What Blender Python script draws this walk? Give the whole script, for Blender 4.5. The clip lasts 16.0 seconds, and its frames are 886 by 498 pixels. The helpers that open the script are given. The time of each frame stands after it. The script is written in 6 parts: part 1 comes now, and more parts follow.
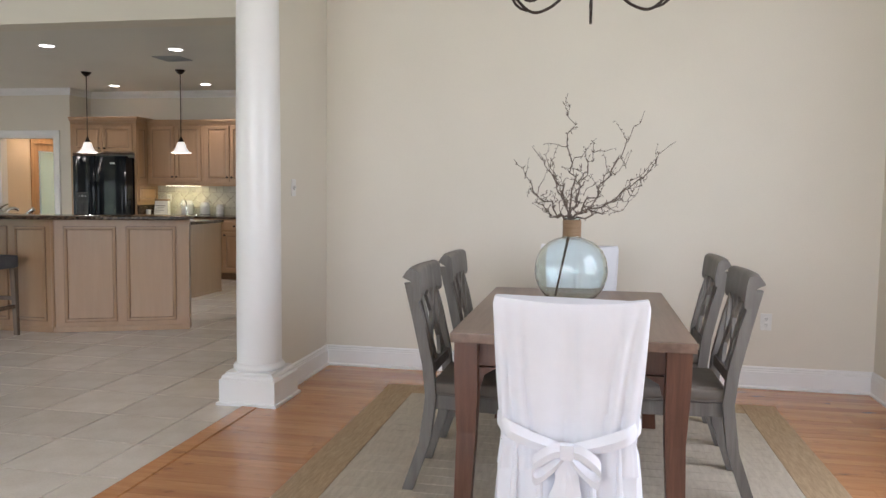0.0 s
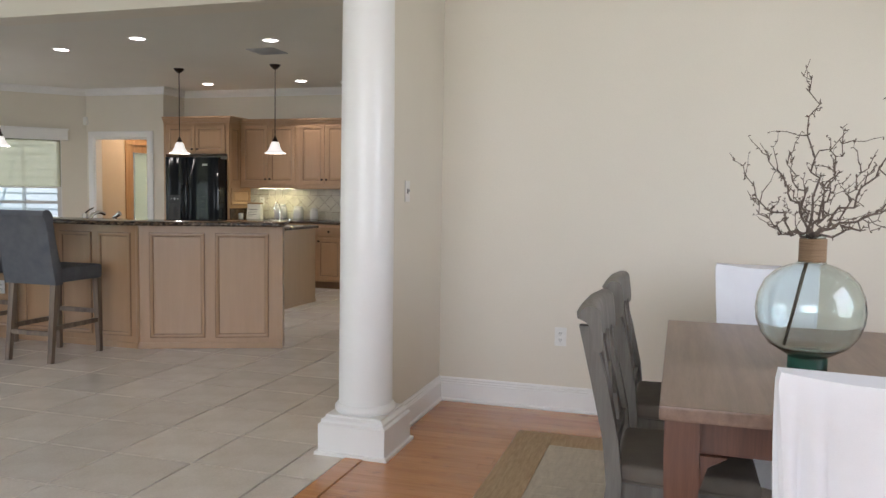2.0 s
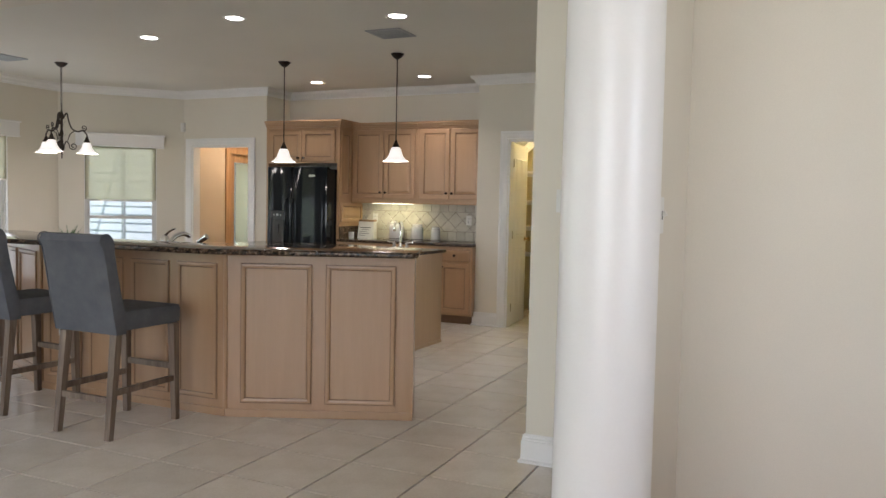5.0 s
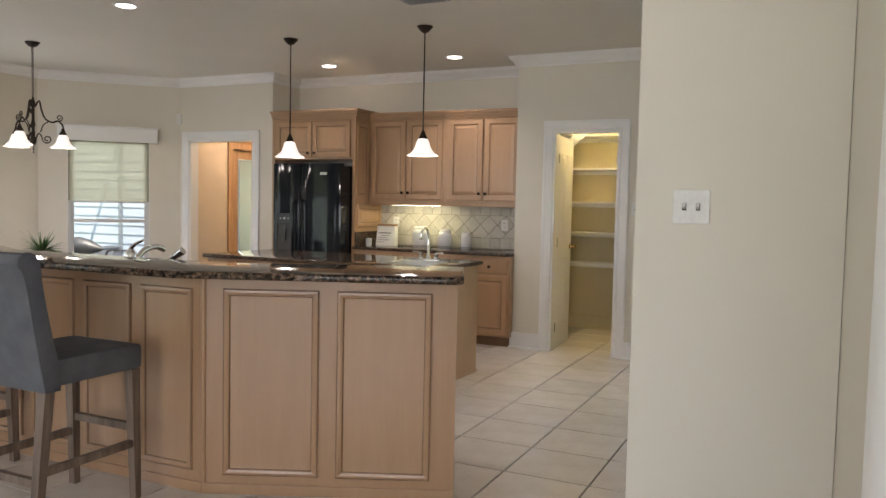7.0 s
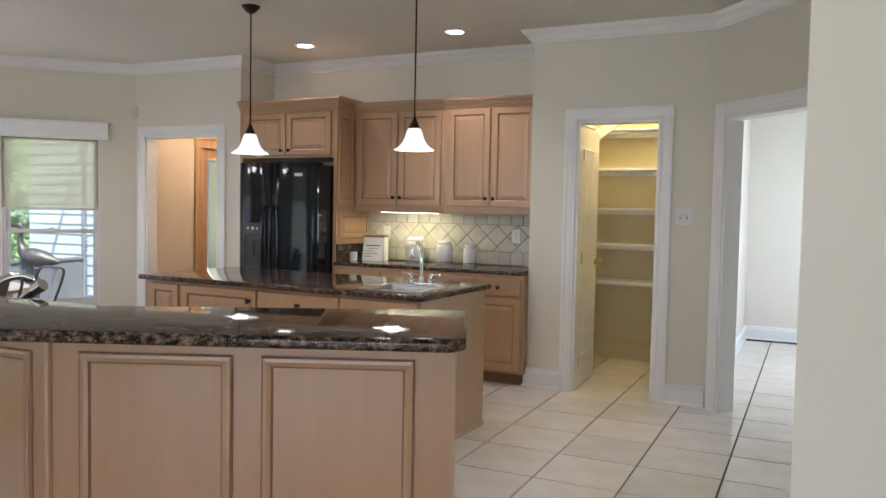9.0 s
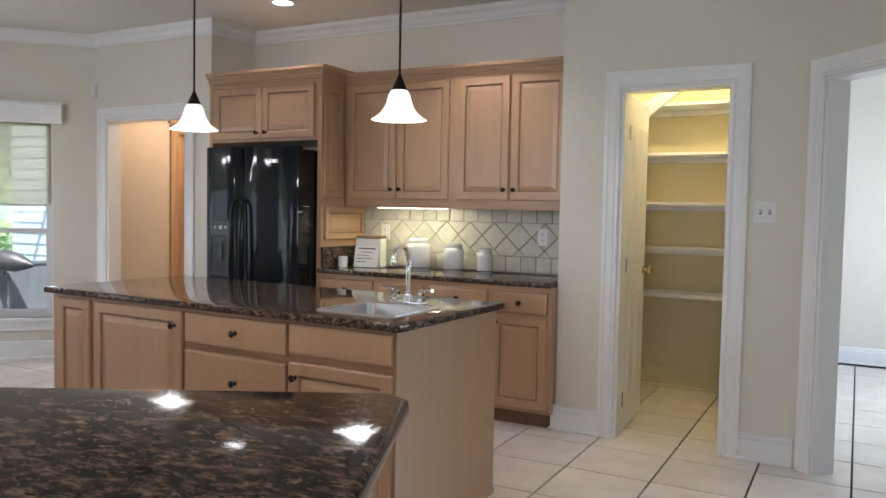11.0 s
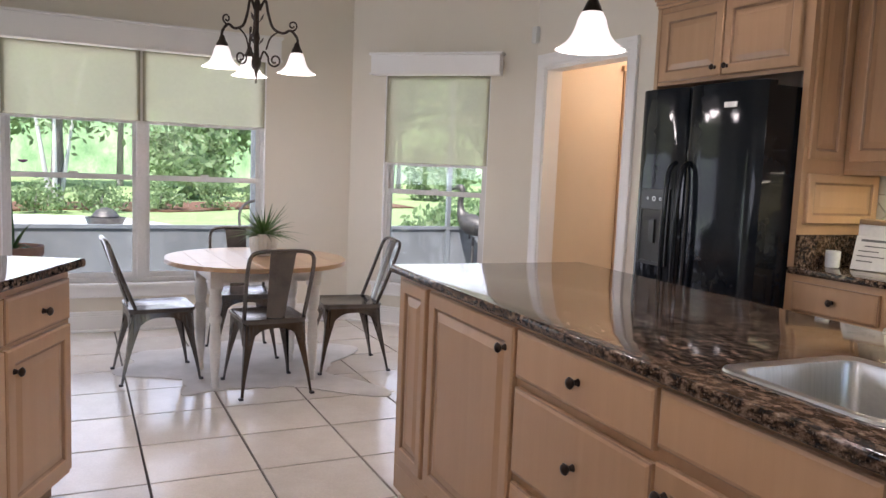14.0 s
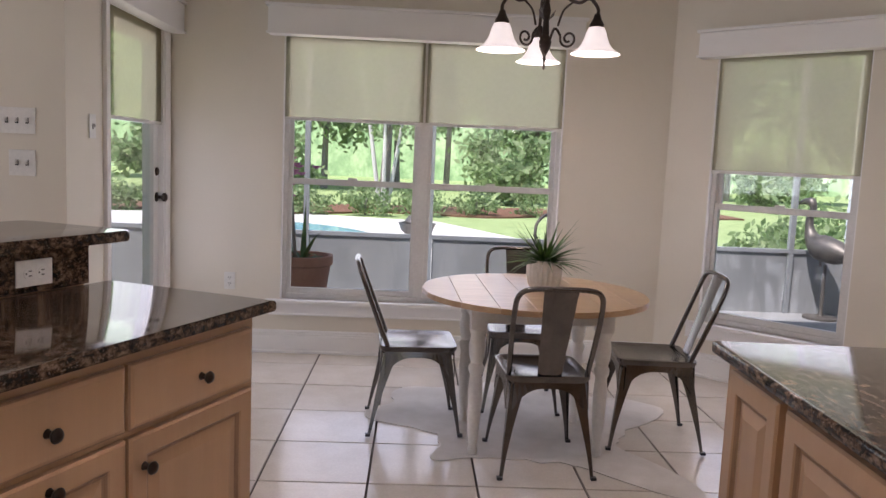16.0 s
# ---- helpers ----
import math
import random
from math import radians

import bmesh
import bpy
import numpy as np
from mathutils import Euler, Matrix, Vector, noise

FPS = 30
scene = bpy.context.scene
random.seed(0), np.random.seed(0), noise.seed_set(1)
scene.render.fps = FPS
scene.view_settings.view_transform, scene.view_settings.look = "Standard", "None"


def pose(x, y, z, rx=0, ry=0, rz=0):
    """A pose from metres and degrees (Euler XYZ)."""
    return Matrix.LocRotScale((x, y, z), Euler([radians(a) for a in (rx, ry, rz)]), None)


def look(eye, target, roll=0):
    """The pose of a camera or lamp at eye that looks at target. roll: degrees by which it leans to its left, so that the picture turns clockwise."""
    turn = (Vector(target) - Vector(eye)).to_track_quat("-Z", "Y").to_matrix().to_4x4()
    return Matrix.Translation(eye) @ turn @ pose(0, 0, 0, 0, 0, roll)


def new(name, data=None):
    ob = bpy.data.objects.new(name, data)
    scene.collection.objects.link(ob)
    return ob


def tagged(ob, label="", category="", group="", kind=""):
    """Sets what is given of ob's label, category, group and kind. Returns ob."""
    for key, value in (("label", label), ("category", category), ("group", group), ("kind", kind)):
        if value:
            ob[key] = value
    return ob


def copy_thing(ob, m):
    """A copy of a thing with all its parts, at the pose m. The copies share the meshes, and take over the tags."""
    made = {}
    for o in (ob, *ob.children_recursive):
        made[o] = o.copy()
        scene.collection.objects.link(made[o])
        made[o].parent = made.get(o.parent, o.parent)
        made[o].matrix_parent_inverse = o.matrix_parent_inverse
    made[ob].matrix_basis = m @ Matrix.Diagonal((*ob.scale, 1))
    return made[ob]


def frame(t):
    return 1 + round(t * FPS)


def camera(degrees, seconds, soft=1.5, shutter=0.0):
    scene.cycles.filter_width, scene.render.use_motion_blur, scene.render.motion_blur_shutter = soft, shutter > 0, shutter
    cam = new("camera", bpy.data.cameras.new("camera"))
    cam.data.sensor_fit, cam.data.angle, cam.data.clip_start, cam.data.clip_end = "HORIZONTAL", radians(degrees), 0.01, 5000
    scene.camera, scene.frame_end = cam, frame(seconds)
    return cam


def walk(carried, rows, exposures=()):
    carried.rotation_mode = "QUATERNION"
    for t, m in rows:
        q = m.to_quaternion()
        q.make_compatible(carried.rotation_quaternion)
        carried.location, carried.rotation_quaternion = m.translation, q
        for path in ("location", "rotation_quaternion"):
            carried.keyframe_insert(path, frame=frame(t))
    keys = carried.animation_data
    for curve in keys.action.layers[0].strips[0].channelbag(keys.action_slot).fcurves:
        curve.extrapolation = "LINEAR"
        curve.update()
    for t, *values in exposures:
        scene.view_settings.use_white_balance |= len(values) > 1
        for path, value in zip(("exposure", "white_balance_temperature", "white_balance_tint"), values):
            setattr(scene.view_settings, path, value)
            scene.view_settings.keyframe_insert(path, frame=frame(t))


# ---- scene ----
cam = camera(59.7, 16.0)
PATH = [
    (0, (0.365, 0.347, 1.315), (-0.006, 2.306, 1.167), 0.7),
    (0.5, (0.285, 0.531, 1.329), (-0.144, 2.48, 1.19), 0.9),
    (1, (0.196, 0.723, 1.338), (-0.309, 2.654, 1.199), 0.8),
    (1.5, (0.029, 0.961, 1.328), (-0.522, 2.879, 1.2), 1.0),
    (2, (-0.125, 1.182, 1.32), (-0.709, 3.09, 1.177), 0.9),
    (2.5, (-0.298, 1.409, 1.325), (-0.929, 3.302, 1.179), 1.1),
    (3, (-0.503, 1.664, 1.331), (-1.19, 3.537, 1.188), 1.2),
    (3.5, (-0.68, 1.909, 1.324), (-1.411, 3.766, 1.194), 1.2),
    (4, (-0.836, 2.186, 1.33), (-1.605, 4.029, 1.219), 1.3),
    (6.5, (-1.716, 3.457, 1.366), (-2.569, 5.261, 1.246), 1.1),
    (7, (-1.858, 3.759, 1.372), (-2.714, 5.562, 1.257), 1.2),
    (7.5, (-2.003, 4.066, 1.383), (-2.861, 5.869, 1.274), 1.2),
    (8, (-2.139, 4.385, 1.374), (-2.994, 6.19, 1.268), 1.1),
    (8.5, (-2.267, 4.687, 1.383), (-3.122, 6.492, 1.282), 1.1),
    (9, (-2.403, 5.0, 1.389), (-3.269, 6.8, 1.287), 1.1),
    (11.5, (-2.915, 6.554, 1.341), (-3.924, 8.278, 1.229), 1.2),
    (12, (-3.025, 6.825, 1.334), (-4.135, 8.483, 1.196), 1.4),
    (12.5, (-3.105, 7.087, 1.321), (-4.368, 8.629, 1.164), 1.6),
    (13, (-3.231, 7.307, 1.307), (-4.691, 8.663, 1.129), 1.9),
    (13.5, (-3.433, 7.501, 1.317), (-5.067, 8.637, 1.127), 2.0),
    (14, (-3.638, 7.643, 1.312), (-5.431, 8.503, 1.101), 2.4),
    (14.5, (-3.838, 7.758, 1.307), (-5.755, 8.269, 1.054), 2.8),
    (15, (-4.091, 7.86, 1.301), (-6.057, 8.122, 1.043), 2.7),
    (15.5, (-4.381, 7.944, 1.302), (-6.361, 8.087, 1.062), 2.7),
    (16, (-4.689, 8.051, 1.322), (-6.675, 8.128, 1.092), 2.5),
]
EXPOSURES = [(0.0, 0.62, 6300, 17), (4.0, 0.66, 6300, 15), (6.5, 0.8, 6550, 18), (9.0, 0.88, 6100, 18), (11.5, 0.93, 5850, 19), (13.5, 0.98, 6100, 23), (14.5, 0.84, 6350, 27), (16.0, 0.54, 6500, 29)]
walk(cam, [(t, look(eye, target, roll)) for t, eye, target, roll in PATH], EXPOSURES)

# ---------- world, sun, daylight ----------
world = bpy.data.worlds.new("sky")
scene.world = world
world.use_nodes = True
wn = world.node_tree
sky = wn.nodes.new("ShaderNodeTexSky")
sky.sky_type, sky.sun_disc = "NISHITA", False
sky.sun_elevation, sky.sun_rotation = radians(60), radians(135)
wn.nodes["Background"].inputs[1].default_value = 0.15
wn.links.new(sky.outputs[0], wn.nodes["Background"].inputs[0])


def lamp(name, kind, energy, colour, m, **more):
    data = bpy.data.lights.new(name, kind)
    data.energy, data.color = energy, colour
    if "size" in more:
        data.size = more["size"]
    if "size_y" in more:
        data.shape, data.size_y = "RECTANGLE", more["size_y"]
    if "radius" in more:
        data.shadow_soft_size = more["radius"]
    if "angle" in more:
        data.angle = more["angle"]
    if "cone" in more:
        data.spot_size, data.spot_blend = more["cone"], 0.6
    ob = new(name, data)
    ob.matrix_world = m
    return ob


DAY, WARM = (0.86, 0.93, 1.0), (1.0, 0.94, 0.85)
sun = lamp("sun", "SUN", 5.0, (1.0, 0.95, 0.88), look((12, -12, 30), (0, 0, 0)), angle=radians(0.5))
# daylight in the openings
lamp("window_daylight_nook", "AREA", 10, DAY, look((-9.797, 8.09, 1.23), (-5, 8.09, 1.23)), size=1.75, size_y=1.64)
lamp("window_daylight_bay", "AREA", 3.4, DAY, look((-9.266, 10.242, 1.2), (-7.85, 8.826, 1.2)), size=0.82, size_y=1.6)
lamp("window_daylight_door", "AREA", 3.2, DAY, look((-9.23, 6.429, 1.2), (-9.23, 9.0, 1.2)), size=0.66, size_y=1.6)
lamp("window_daylight_dining", "AREA", 35, (0.88, 0.92, 1.0), look((2.2, 3.0, 1.65), (0, 3.5, 1.2)), size=1.6, size_y=1.9)
lamp("window_daylight_living", "AREA", 152, (0.9, 0.95, 1.0), look((-1.5, -3.9, 1.9), (-1.5, 1.5, -0.2)), size=5.0, size_y=2.4)
lamp("window_daylight_west", "AREA", 58, (0.9, 0.95, 1.0), look((-8.25, 1.2, 1.5), (-4.0, 1.6, -2.0)), size=5.2, size_y=2.0)
lamp("window_daylight_hall", "AREA", 30, (0.74, 0.88, 1.0), look((-1.35, 12.6, 1.5), (-3.0, 12.6, 1.2)), size=1.2, size_y=1.6)
lamp("window_daylight_laundry", "AREA", 3, (0.95, 1.0, 0.95), look((-8.86, 12.03, 1.3), (-7.6, 12.03, 1.25)), size=0.5, size_y=1.2)


# ---------- materials ----------
def material(name):
    mat = bpy.data.materials.new(name)
    mat.use_nodes = True
    return mat, mat.node_tree.nodes, mat.node_tree.links, mat.node_tree.nodes["Principled BSDF"]


def ramp(nodes, links, fac, stops):
    r = nodes.new("ShaderNodeValToRGB")
    while len(r.color_ramp.elements) < len(stops):
        r.color_ramp.elements.new(0.5)
    for e, (p, c) in zip(r.color_ramp.elements, stops):
        e.position, e.color = p, (*c, 1)
    links.new(fac, r.inputs[0])
    return r.outputs[0]


def coords(nodes, links, scale=(1, 1, 1), generated=False):
    tc, mp = nodes.new("ShaderNodeTexCoord"), nodes.new("ShaderNodeMapping")
    links.new(tc.outputs["Object"], mp.inputs[0])
    mp.inputs["Scale"].default_value = scale
    return mp.outputs[0]


def tex_noise(nodes, links, vec, scale, detail=4.0, rough=0.6):
    n = nodes.new("ShaderNodeTexNoise")
    n.inputs["Scale"].default_value, n.inputs["Detail"].default_value, n.inputs["Roughness"].default_value = scale, detail, rough
    links.new(vec, n.inputs["Vector"])
    return n.outputs["Fac"]


def bump(nodes, links, shader, height, strength, distance=0.01):
    b = nodes.new("ShaderNodeBump")
    b.inputs["Strength"].default_value, b.inputs["Distance"].default_value = strength, distance
    links.new(height, b.inputs["Height"])
    links.new(b.outputs[0], shader.inputs["Normal"])


def mixed(nodes, links, fac, a, b, mode="MIX"):
    m = nodes.new("ShaderNodeMix")
    m.data_type, m.blend_type = "RGBA", mode
    for sock, v in ((m.inputs[0], fac), (m.inputs[6], a), (m.inputs[7], b)):
        if isinstance(v, (int, float)):
            sock.default_value = v
        elif isinstance(v, tuple):
            sock.default_value = (*v, 1)
        else:
            links.new(v, sock)
    return m.outputs[2]


def surface(name, dark, light, scale=3.0, stretch=(1, 1, 1), rough=0.5, metal=0.0, fine=60.0, relief=0.1, vary=0.0, coat=0.0, spec=0.5, grain=0.12):
    """A two-scale mottled surface with fine relief; vary: a tone of its own for each piece."""
    mat, n, l, s = material(name)
    vec = coords(n, l, stretch)
    big = tex_noise(n, l, vec, scale)
    small = tex_noise(n, l, vec, fine, 3.0)
    mid = tuple((a + b) / 2 for a, b in zip(dark, light))
    col = ramp(n, l, big, [(0.3, dark), (0.5, mid), (0.7, light)])
    col = mixed(n, l, grain, col, ramp(n, l, small, [(0.35, (0.35, 0.35, 0.35)), (0.65, (1, 1, 1))]), "MULTIPLY")
    if vary:
        info = n.new("ShaderNodeObjectInfo")
        tone = ramp(n, l, info.outputs["Random"], [(0.0, (1 - vary,) * 3), (1.0, (1.0, 1.0, 1.0))])
        col = mixed(n, l, 1.0, col, tone, "MULTIPLY")
    l.new(col, s.inputs["Base Color"])
    s.inputs["Roughness"].default_value, s.inputs["Metallic"].default_value = rough, metal
    s.inputs["Coat Weight"].default_value = coat
    s.inputs["Specular IOR Level"].default_value = spec
    if relief:
        bump(n, l, s, small, relief, 0.004)
    return mat


def grained(name, dark, mid, light, axis=0, rough=0.4, scale=5.0, vary=0.25, coat=0.0, relief=0.12, fine_mix=0.25, stain=0.0):
    """Wood: noise drawn out along one axis; stain: scattered dark water marks."""
    mat, n, l, s = material(name)
    st = [14.0, 14.0, 14.0]
    st[axis] = 0.9
    vec = coords(n, l, st)
    info = n.new("ShaderNodeObjectInfo")
    add = n.new("ShaderNodeVectorMath")
    add.operation = "ADD"
    l.new(vec, add.inputs[0])
    mul = n.new("ShaderNodeMath")
    mul.operation = "MULTIPLY"
    mul.inputs[1].default_value = 60.0
    l.new(info.outputs["Random"], mul.inputs[0])
    l.new(mul.outputs[0], add.inputs[1])
    g = tex_noise(n, l, add.outputs[0], scale * 0.35, 5.0, 0.65)
    f = tex_noise(n, l, add.outputs[0], scale * 3.0, 3.0, 0.7)
    col = ramp(n, l, g, [(0.28, dark), (0.5, mid), (0.72, light)])
    col = mixed(n, l, fine_mix, col, ramp(n, l, f, [(0.3, (0.5, 0.45, 0.4)), (0.6, (1, 1, 1))]), "MULTIPLY")
    if vary:
        col = mixed(n, l, 1.0, col, ramp(n, l, info.outputs["Random"], [(0.0, (1 - vary, 1 - vary * 1.15, 1 - vary * 1.25)), (1.0, (1, 1, 1))]), "MULTIPLY")
    if stain:
        spot = tex_noise(n, l, coords(n, l, (2.2, 7.0, 1.0)), 1.6, 5.0, 0.62)
        col = mixed(n, l, ramp(n, l, spot, [(0.6, (0, 0, 0)), (0.72, (stain,) * 3)]), col, (0.1, 0.045, 0.02))
    l.new(col, s.inputs["Base Color"])
    s.inputs["Roughness"].default_value, s.inputs["Coat Weight"].default_value = rough, coat
    s.inputs["Coat Roughness"].default_value = 0.2
    bump(n, l, s, f, relief, 0.003)
    return mat


def granite_material():
    mat, n, l, s = material("brown_granite")
    vec = coords(n, l)
    cells = n.new("ShaderNodeTexVoronoi")
    cells.inputs["Scale"].default_value = 42.0
    warp = tex_noise(n, l, vec, 18.0, 4.0)
    add = n.new("ShaderNodeVectorMath")
    add.operation = "MULTIPLY_ADD"
    add.inputs[1].default_value = (0.05, 0.05, 0.05)
    l.new(warp, add.inputs[0])
    l.new(vec, add.inputs[2])
    l.new(add.outputs[0], cells.inputs["Vector"])
    blot = tex_noise(n, l, coords(n, l, (0.8, 1.6, 1.4)), 40.0, 5.0, 0.72)
    dust = tex_noise(n, l, vec, 170.0, 2.0)
    col = ramp(n, l, blot, [(0.41, (0.01, 0.008, 0.007)), (0.475, (0.045, 0.029, 0.02)), (0.525, (0.125, 0.079, 0.05)), (0.63, (0.27, 0.195, 0.14))])
    col = mixed(n, l, 0.5, col, ramp(n, l, cells.outputs["Distance"], [(0.2, (1, 1, 1)), (0.6, (0.25, 0.19, 0.16))]), "MULTIPLY")
    col = mixed(n, l, ramp(n, l, dust, [(0.6, (0, 0, 0)), (0.72, (0.5, 0.5, 0.5))]), col, (0.36, 0.3, 0.25))
    l.new(col, s.inputs["Base Color"])
    s.inputs["Roughness"].default_value = 0.07
    s.inputs["Specular IOR Level"].default_value = 0.25
    return mat


def glass_pane_material(name, tint=(0.94, 0.98, 0.97)):
    mat, n, l, s = material(name)
    clear, gloss, mix, fres = (n.new("ShaderNode" + k) for k in ("BsdfTransparent", "BsdfGlossy", "MixShader", "LayerWeight"))
    clear.inputs[0].default_value = (*tint, 1)
    gloss.inputs["Roughness"].default_value = 0.02
    power = n.new("ShaderNodeMath")
    power.operation = "POWER"
    fres.inputs[0].default_value, power.inputs[1].default_value = 0.5, 5.0
    l.new(fres.outputs["Facing"], power.inputs[0])
    sheen = n.new("ShaderNodeMath")
    sheen.operation = "MULTIPLY_ADD"
    sheen.inputs[1].default_value, sheen.inputs[2].default_value = 0.8, 0.03
    l.new(power.outputs[0], sheen.inputs[0])
    l.new(sheen.outputs[0], mix.inputs[0])
    l.new(clear.outputs[0], mix.inputs[1])
    l.new(gloss.outputs[0], mix.inputs[2])
    l.new(mix.outputs[0], n["Material Output"].inputs[0])
    return mat


def shade_cloth_material():
    mat, n, l, s = material("solar_shade_cloth")
    clear, trans, diff, m1, m2 = (n.new("ShaderNode" + k) for k in ("BsdfTransparent", "BsdfTranslucent", "BsdfDiffuse", "MixShader", "MixShader"))
    weave = tex_noise(n, l, coords(n, l, (1, 1, 1)), 40.0, 2.0)
    col = ramp(n, l, weave, [(0.3, (0.49, 0.47, 0.38)), (0.7, (0.51, 0.49, 0.4))])
    l.new(col, trans.inputs[0])
    l.new(col, diff.inputs[0])
    clear.inputs[0].default_value = (0.87, 0.84, 0.72, 1)
    m1.inputs[0].default_value, m2.inputs[0].default_value = 0.72, 0.55
    l.new(diff.outputs[0], m1.inputs[1])
    l.new(trans.outputs[0], m1.inputs[2])
    l.new(m1.outputs[0], m2.inputs[1])
    l.new(clear.outputs[0], m2.inputs[2])
    l.new(m2.outputs[0], n["Material Output"].inputs[0])
    return mat


def glow(name, colour, strength):
    mat, n, l, s = material(name)
    s.inputs["Base Color"].default_value = (0.85, 0.83, 0.8, 1)
    s.inputs["Roughness"].default_value = 0.3
    s.inputs["Emission Color"].default_value = (*colour, 1)
    s.inputs["Emission Strength"].default_value = strength
    return mat


def woodland_glow_material():
    """Distant woods as a plain backdrop; its own glow stands in for sunlight."""
    mat, n, l, s = material("distant_woodland_glow")
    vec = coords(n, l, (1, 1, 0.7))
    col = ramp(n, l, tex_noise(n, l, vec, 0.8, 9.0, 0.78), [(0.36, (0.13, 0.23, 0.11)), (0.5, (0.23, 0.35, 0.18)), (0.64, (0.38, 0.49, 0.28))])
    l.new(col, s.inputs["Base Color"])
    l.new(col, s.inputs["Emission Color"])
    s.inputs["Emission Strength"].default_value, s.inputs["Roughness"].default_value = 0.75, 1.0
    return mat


def clear_glass(name, tint, rough=0.0):
    mat, n, l, s = material(name)
    s.inputs["Base Color"].default_value = (*tint, 1)
    s.inputs["Transmission Weight"].default_value, s.inputs["Roughness"].default_value, s.inputs["IOR"].default_value = 1.0, rough, 1.45
    return mat


def leaf_material():
    """Leaves that let light through."""
    mat, n, l, s = material("tree_leaves")
    info = n.new("ShaderNodeNewGeometry")
    col = ramp(n, l, info.outputs["Random Per Island"], [(0.0, (0.17, 0.25, 0.11)), (0.5, (0.27, 0.39, 0.18)), (1.0, (0.42, 0.52, 0.29))])
    trans, mix = n.new("ShaderNodeBsdfTranslucent"), n.new("ShaderNodeMixShader")
    l.new(col, s.inputs["Base Color"])
    l.new(col, trans.inputs[0])
    s.inputs["Roughness"].default_value, mix.inputs[0].default_value = 0.6, 0.58
    l.new(s.outputs[0], mix.inputs[1])
    l.new(trans.outputs[0], mix.inputs[2])
    l.new(mix.outputs[0], n["Material Output"].inputs[0])
    return mat


WALL = surface("cream_wall_paint", (0.69, 0.64, 0.55), (0.73, 0.68, 0.59), 0.8, rough=0.62, fine=220, relief=0.06, grain=0.05)
PANTRY = surface("pantry_paint", (0.6, 0.52, 0.31), (0.64, 0.56, 0.34), 0.8, rough=0.7, fine=220, relief=0.06, grain=0.05)
PEACH = surface("laundry_paint", (0.68, 0.57, 0.44), (0.72, 0.61, 0.47), 0.8, rough=0.7, fine=220, relief=0.05, grain=0.05)
CEIL = surface("ceiling_paint", (0.7, 0.68, 0.62), (0.74, 0.72, 0.66), 0.7, rough=0.85, fine=180, relief=0.1, grain=0.06)
TRIM = surface("white_trim_paint", (0.78, 0.77, 0.76), (0.83, 0.82, 0.81), 1.5, rough=0.3, fine=120, relief=0.01, grain=0.02)
TILE = surface("beige_floor_tile", (0.69, 0.62, 0.54), (0.79, 0.73, 0.66), 4.5, rough=0.16, fine=90, relief=0.04, vary=0.1)
GROUT = surface("brown_grout", (0.05, 0.039, 0.031), (0.09, 0.071, 0.057), 5, rough=0.9, fine=200, relief=0.2)
PLANK = grained("orange_wood_floor", (0.48, 0.2, 0.073), (0.57, 0.255, 0.097), (0.65, 0.315, 0.13), 0, rough=0.26, vary=0.22, coat=0.35, stain=0.75, fine_mix=0.12)
PLANKGAP = surface("floor_gap", (0.09, 0.04, 0.02), (0.14, 0.06, 0.03), 5, rough=0.8, relief=0)
MAPLE = grained("glazed_maple", (0.432, 0.261, 0.143), (0.452, 0.276, 0.154), (0.475, 0.294, 0.167), 2, rough=0.32, vary=0.08, relief=0.015, fine_mix=0.035, coat=0.2)
GLAZE = grained("dark_glaze", (0.24, 0.137, 0.075), (0.29, 0.172, 0.098), (0.35, 0.215, 0.128), 2, rough=0.45, vary=0.05)
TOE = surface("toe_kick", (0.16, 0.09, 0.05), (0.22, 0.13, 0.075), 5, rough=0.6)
GRANITE = granite_material()
BRONZE = surface("oil_rubbed_bronze", (0.02, 0.014, 0.011), (0.05, 0.034, 0.025), 20, rough=0.35, metal=0.8, fine=150)
IRON = surface("antique_iron", (0.03, 0.022, 0.018), (0.07, 0.05, 0.04), 25, rough=0.45, metal=0.7, fine=120)
CHROME = surface("chrome", (0.8, 0.8, 0.8), (0.88, 0.88, 0.88), 3, rough=0.08, metal=1.0, relief=0)
STEEL = surface("brushed_sink_steel", (0.5, 0.49, 0.47), (0.6, 0.59, 0.57), 6, (1, 30, 1), rough=0.3, metal=1.0, relief=0.05)
BRASS = surface("brass", (0.75, 0.55, 0.25), (0.85, 0.66, 0.33), 5, rough=0.2, metal=1.0, relief=0)
NICKEL = surface("worn_hinge_metal", (0.3, 0.26, 0.2), (0.42, 0.37, 0.3), 30, rough=0.4, metal=0.9)
BLACK = surface("black_gloss_enamel", (0.006, 0.008, 0.011), (0.011, 0.014, 0.018), 2, rough=0.06, fine=30, relief=0.0, spec=0.24)
BLACKPLASTIC = surface("black_plastic", (0.012, 0.012, 0.013), (0.025, 0.025, 0.026), 8, rough=0.35, relief=0.03)
PLASTIC = surface("white_plastic", (0.72, 0.71, 0.68), (0.78, 0.77, 0.74), 5, rough=0.35, relief=0.02)
DARKSLOT = surface("dark_slot", (0.03, 0.03, 0.03), (0.05, 0.05, 0.05), 5, rough=0.6, relief=0)
GREYWOOD = grained("grey_washed_wood", (0.1, 0.088, 0.077), (0.142, 0.129, 0.114), (0.19, 0.175, 0.157), 2, rough=0.5, vary=0.1)
TABLEWOOD = grained("brown_table_wood", (0.06, 0.023, 0.012), (0.11, 0.044, 0.024), (0.17, 0.074, 0.042), 2, rough=0.38, vary=0.12)
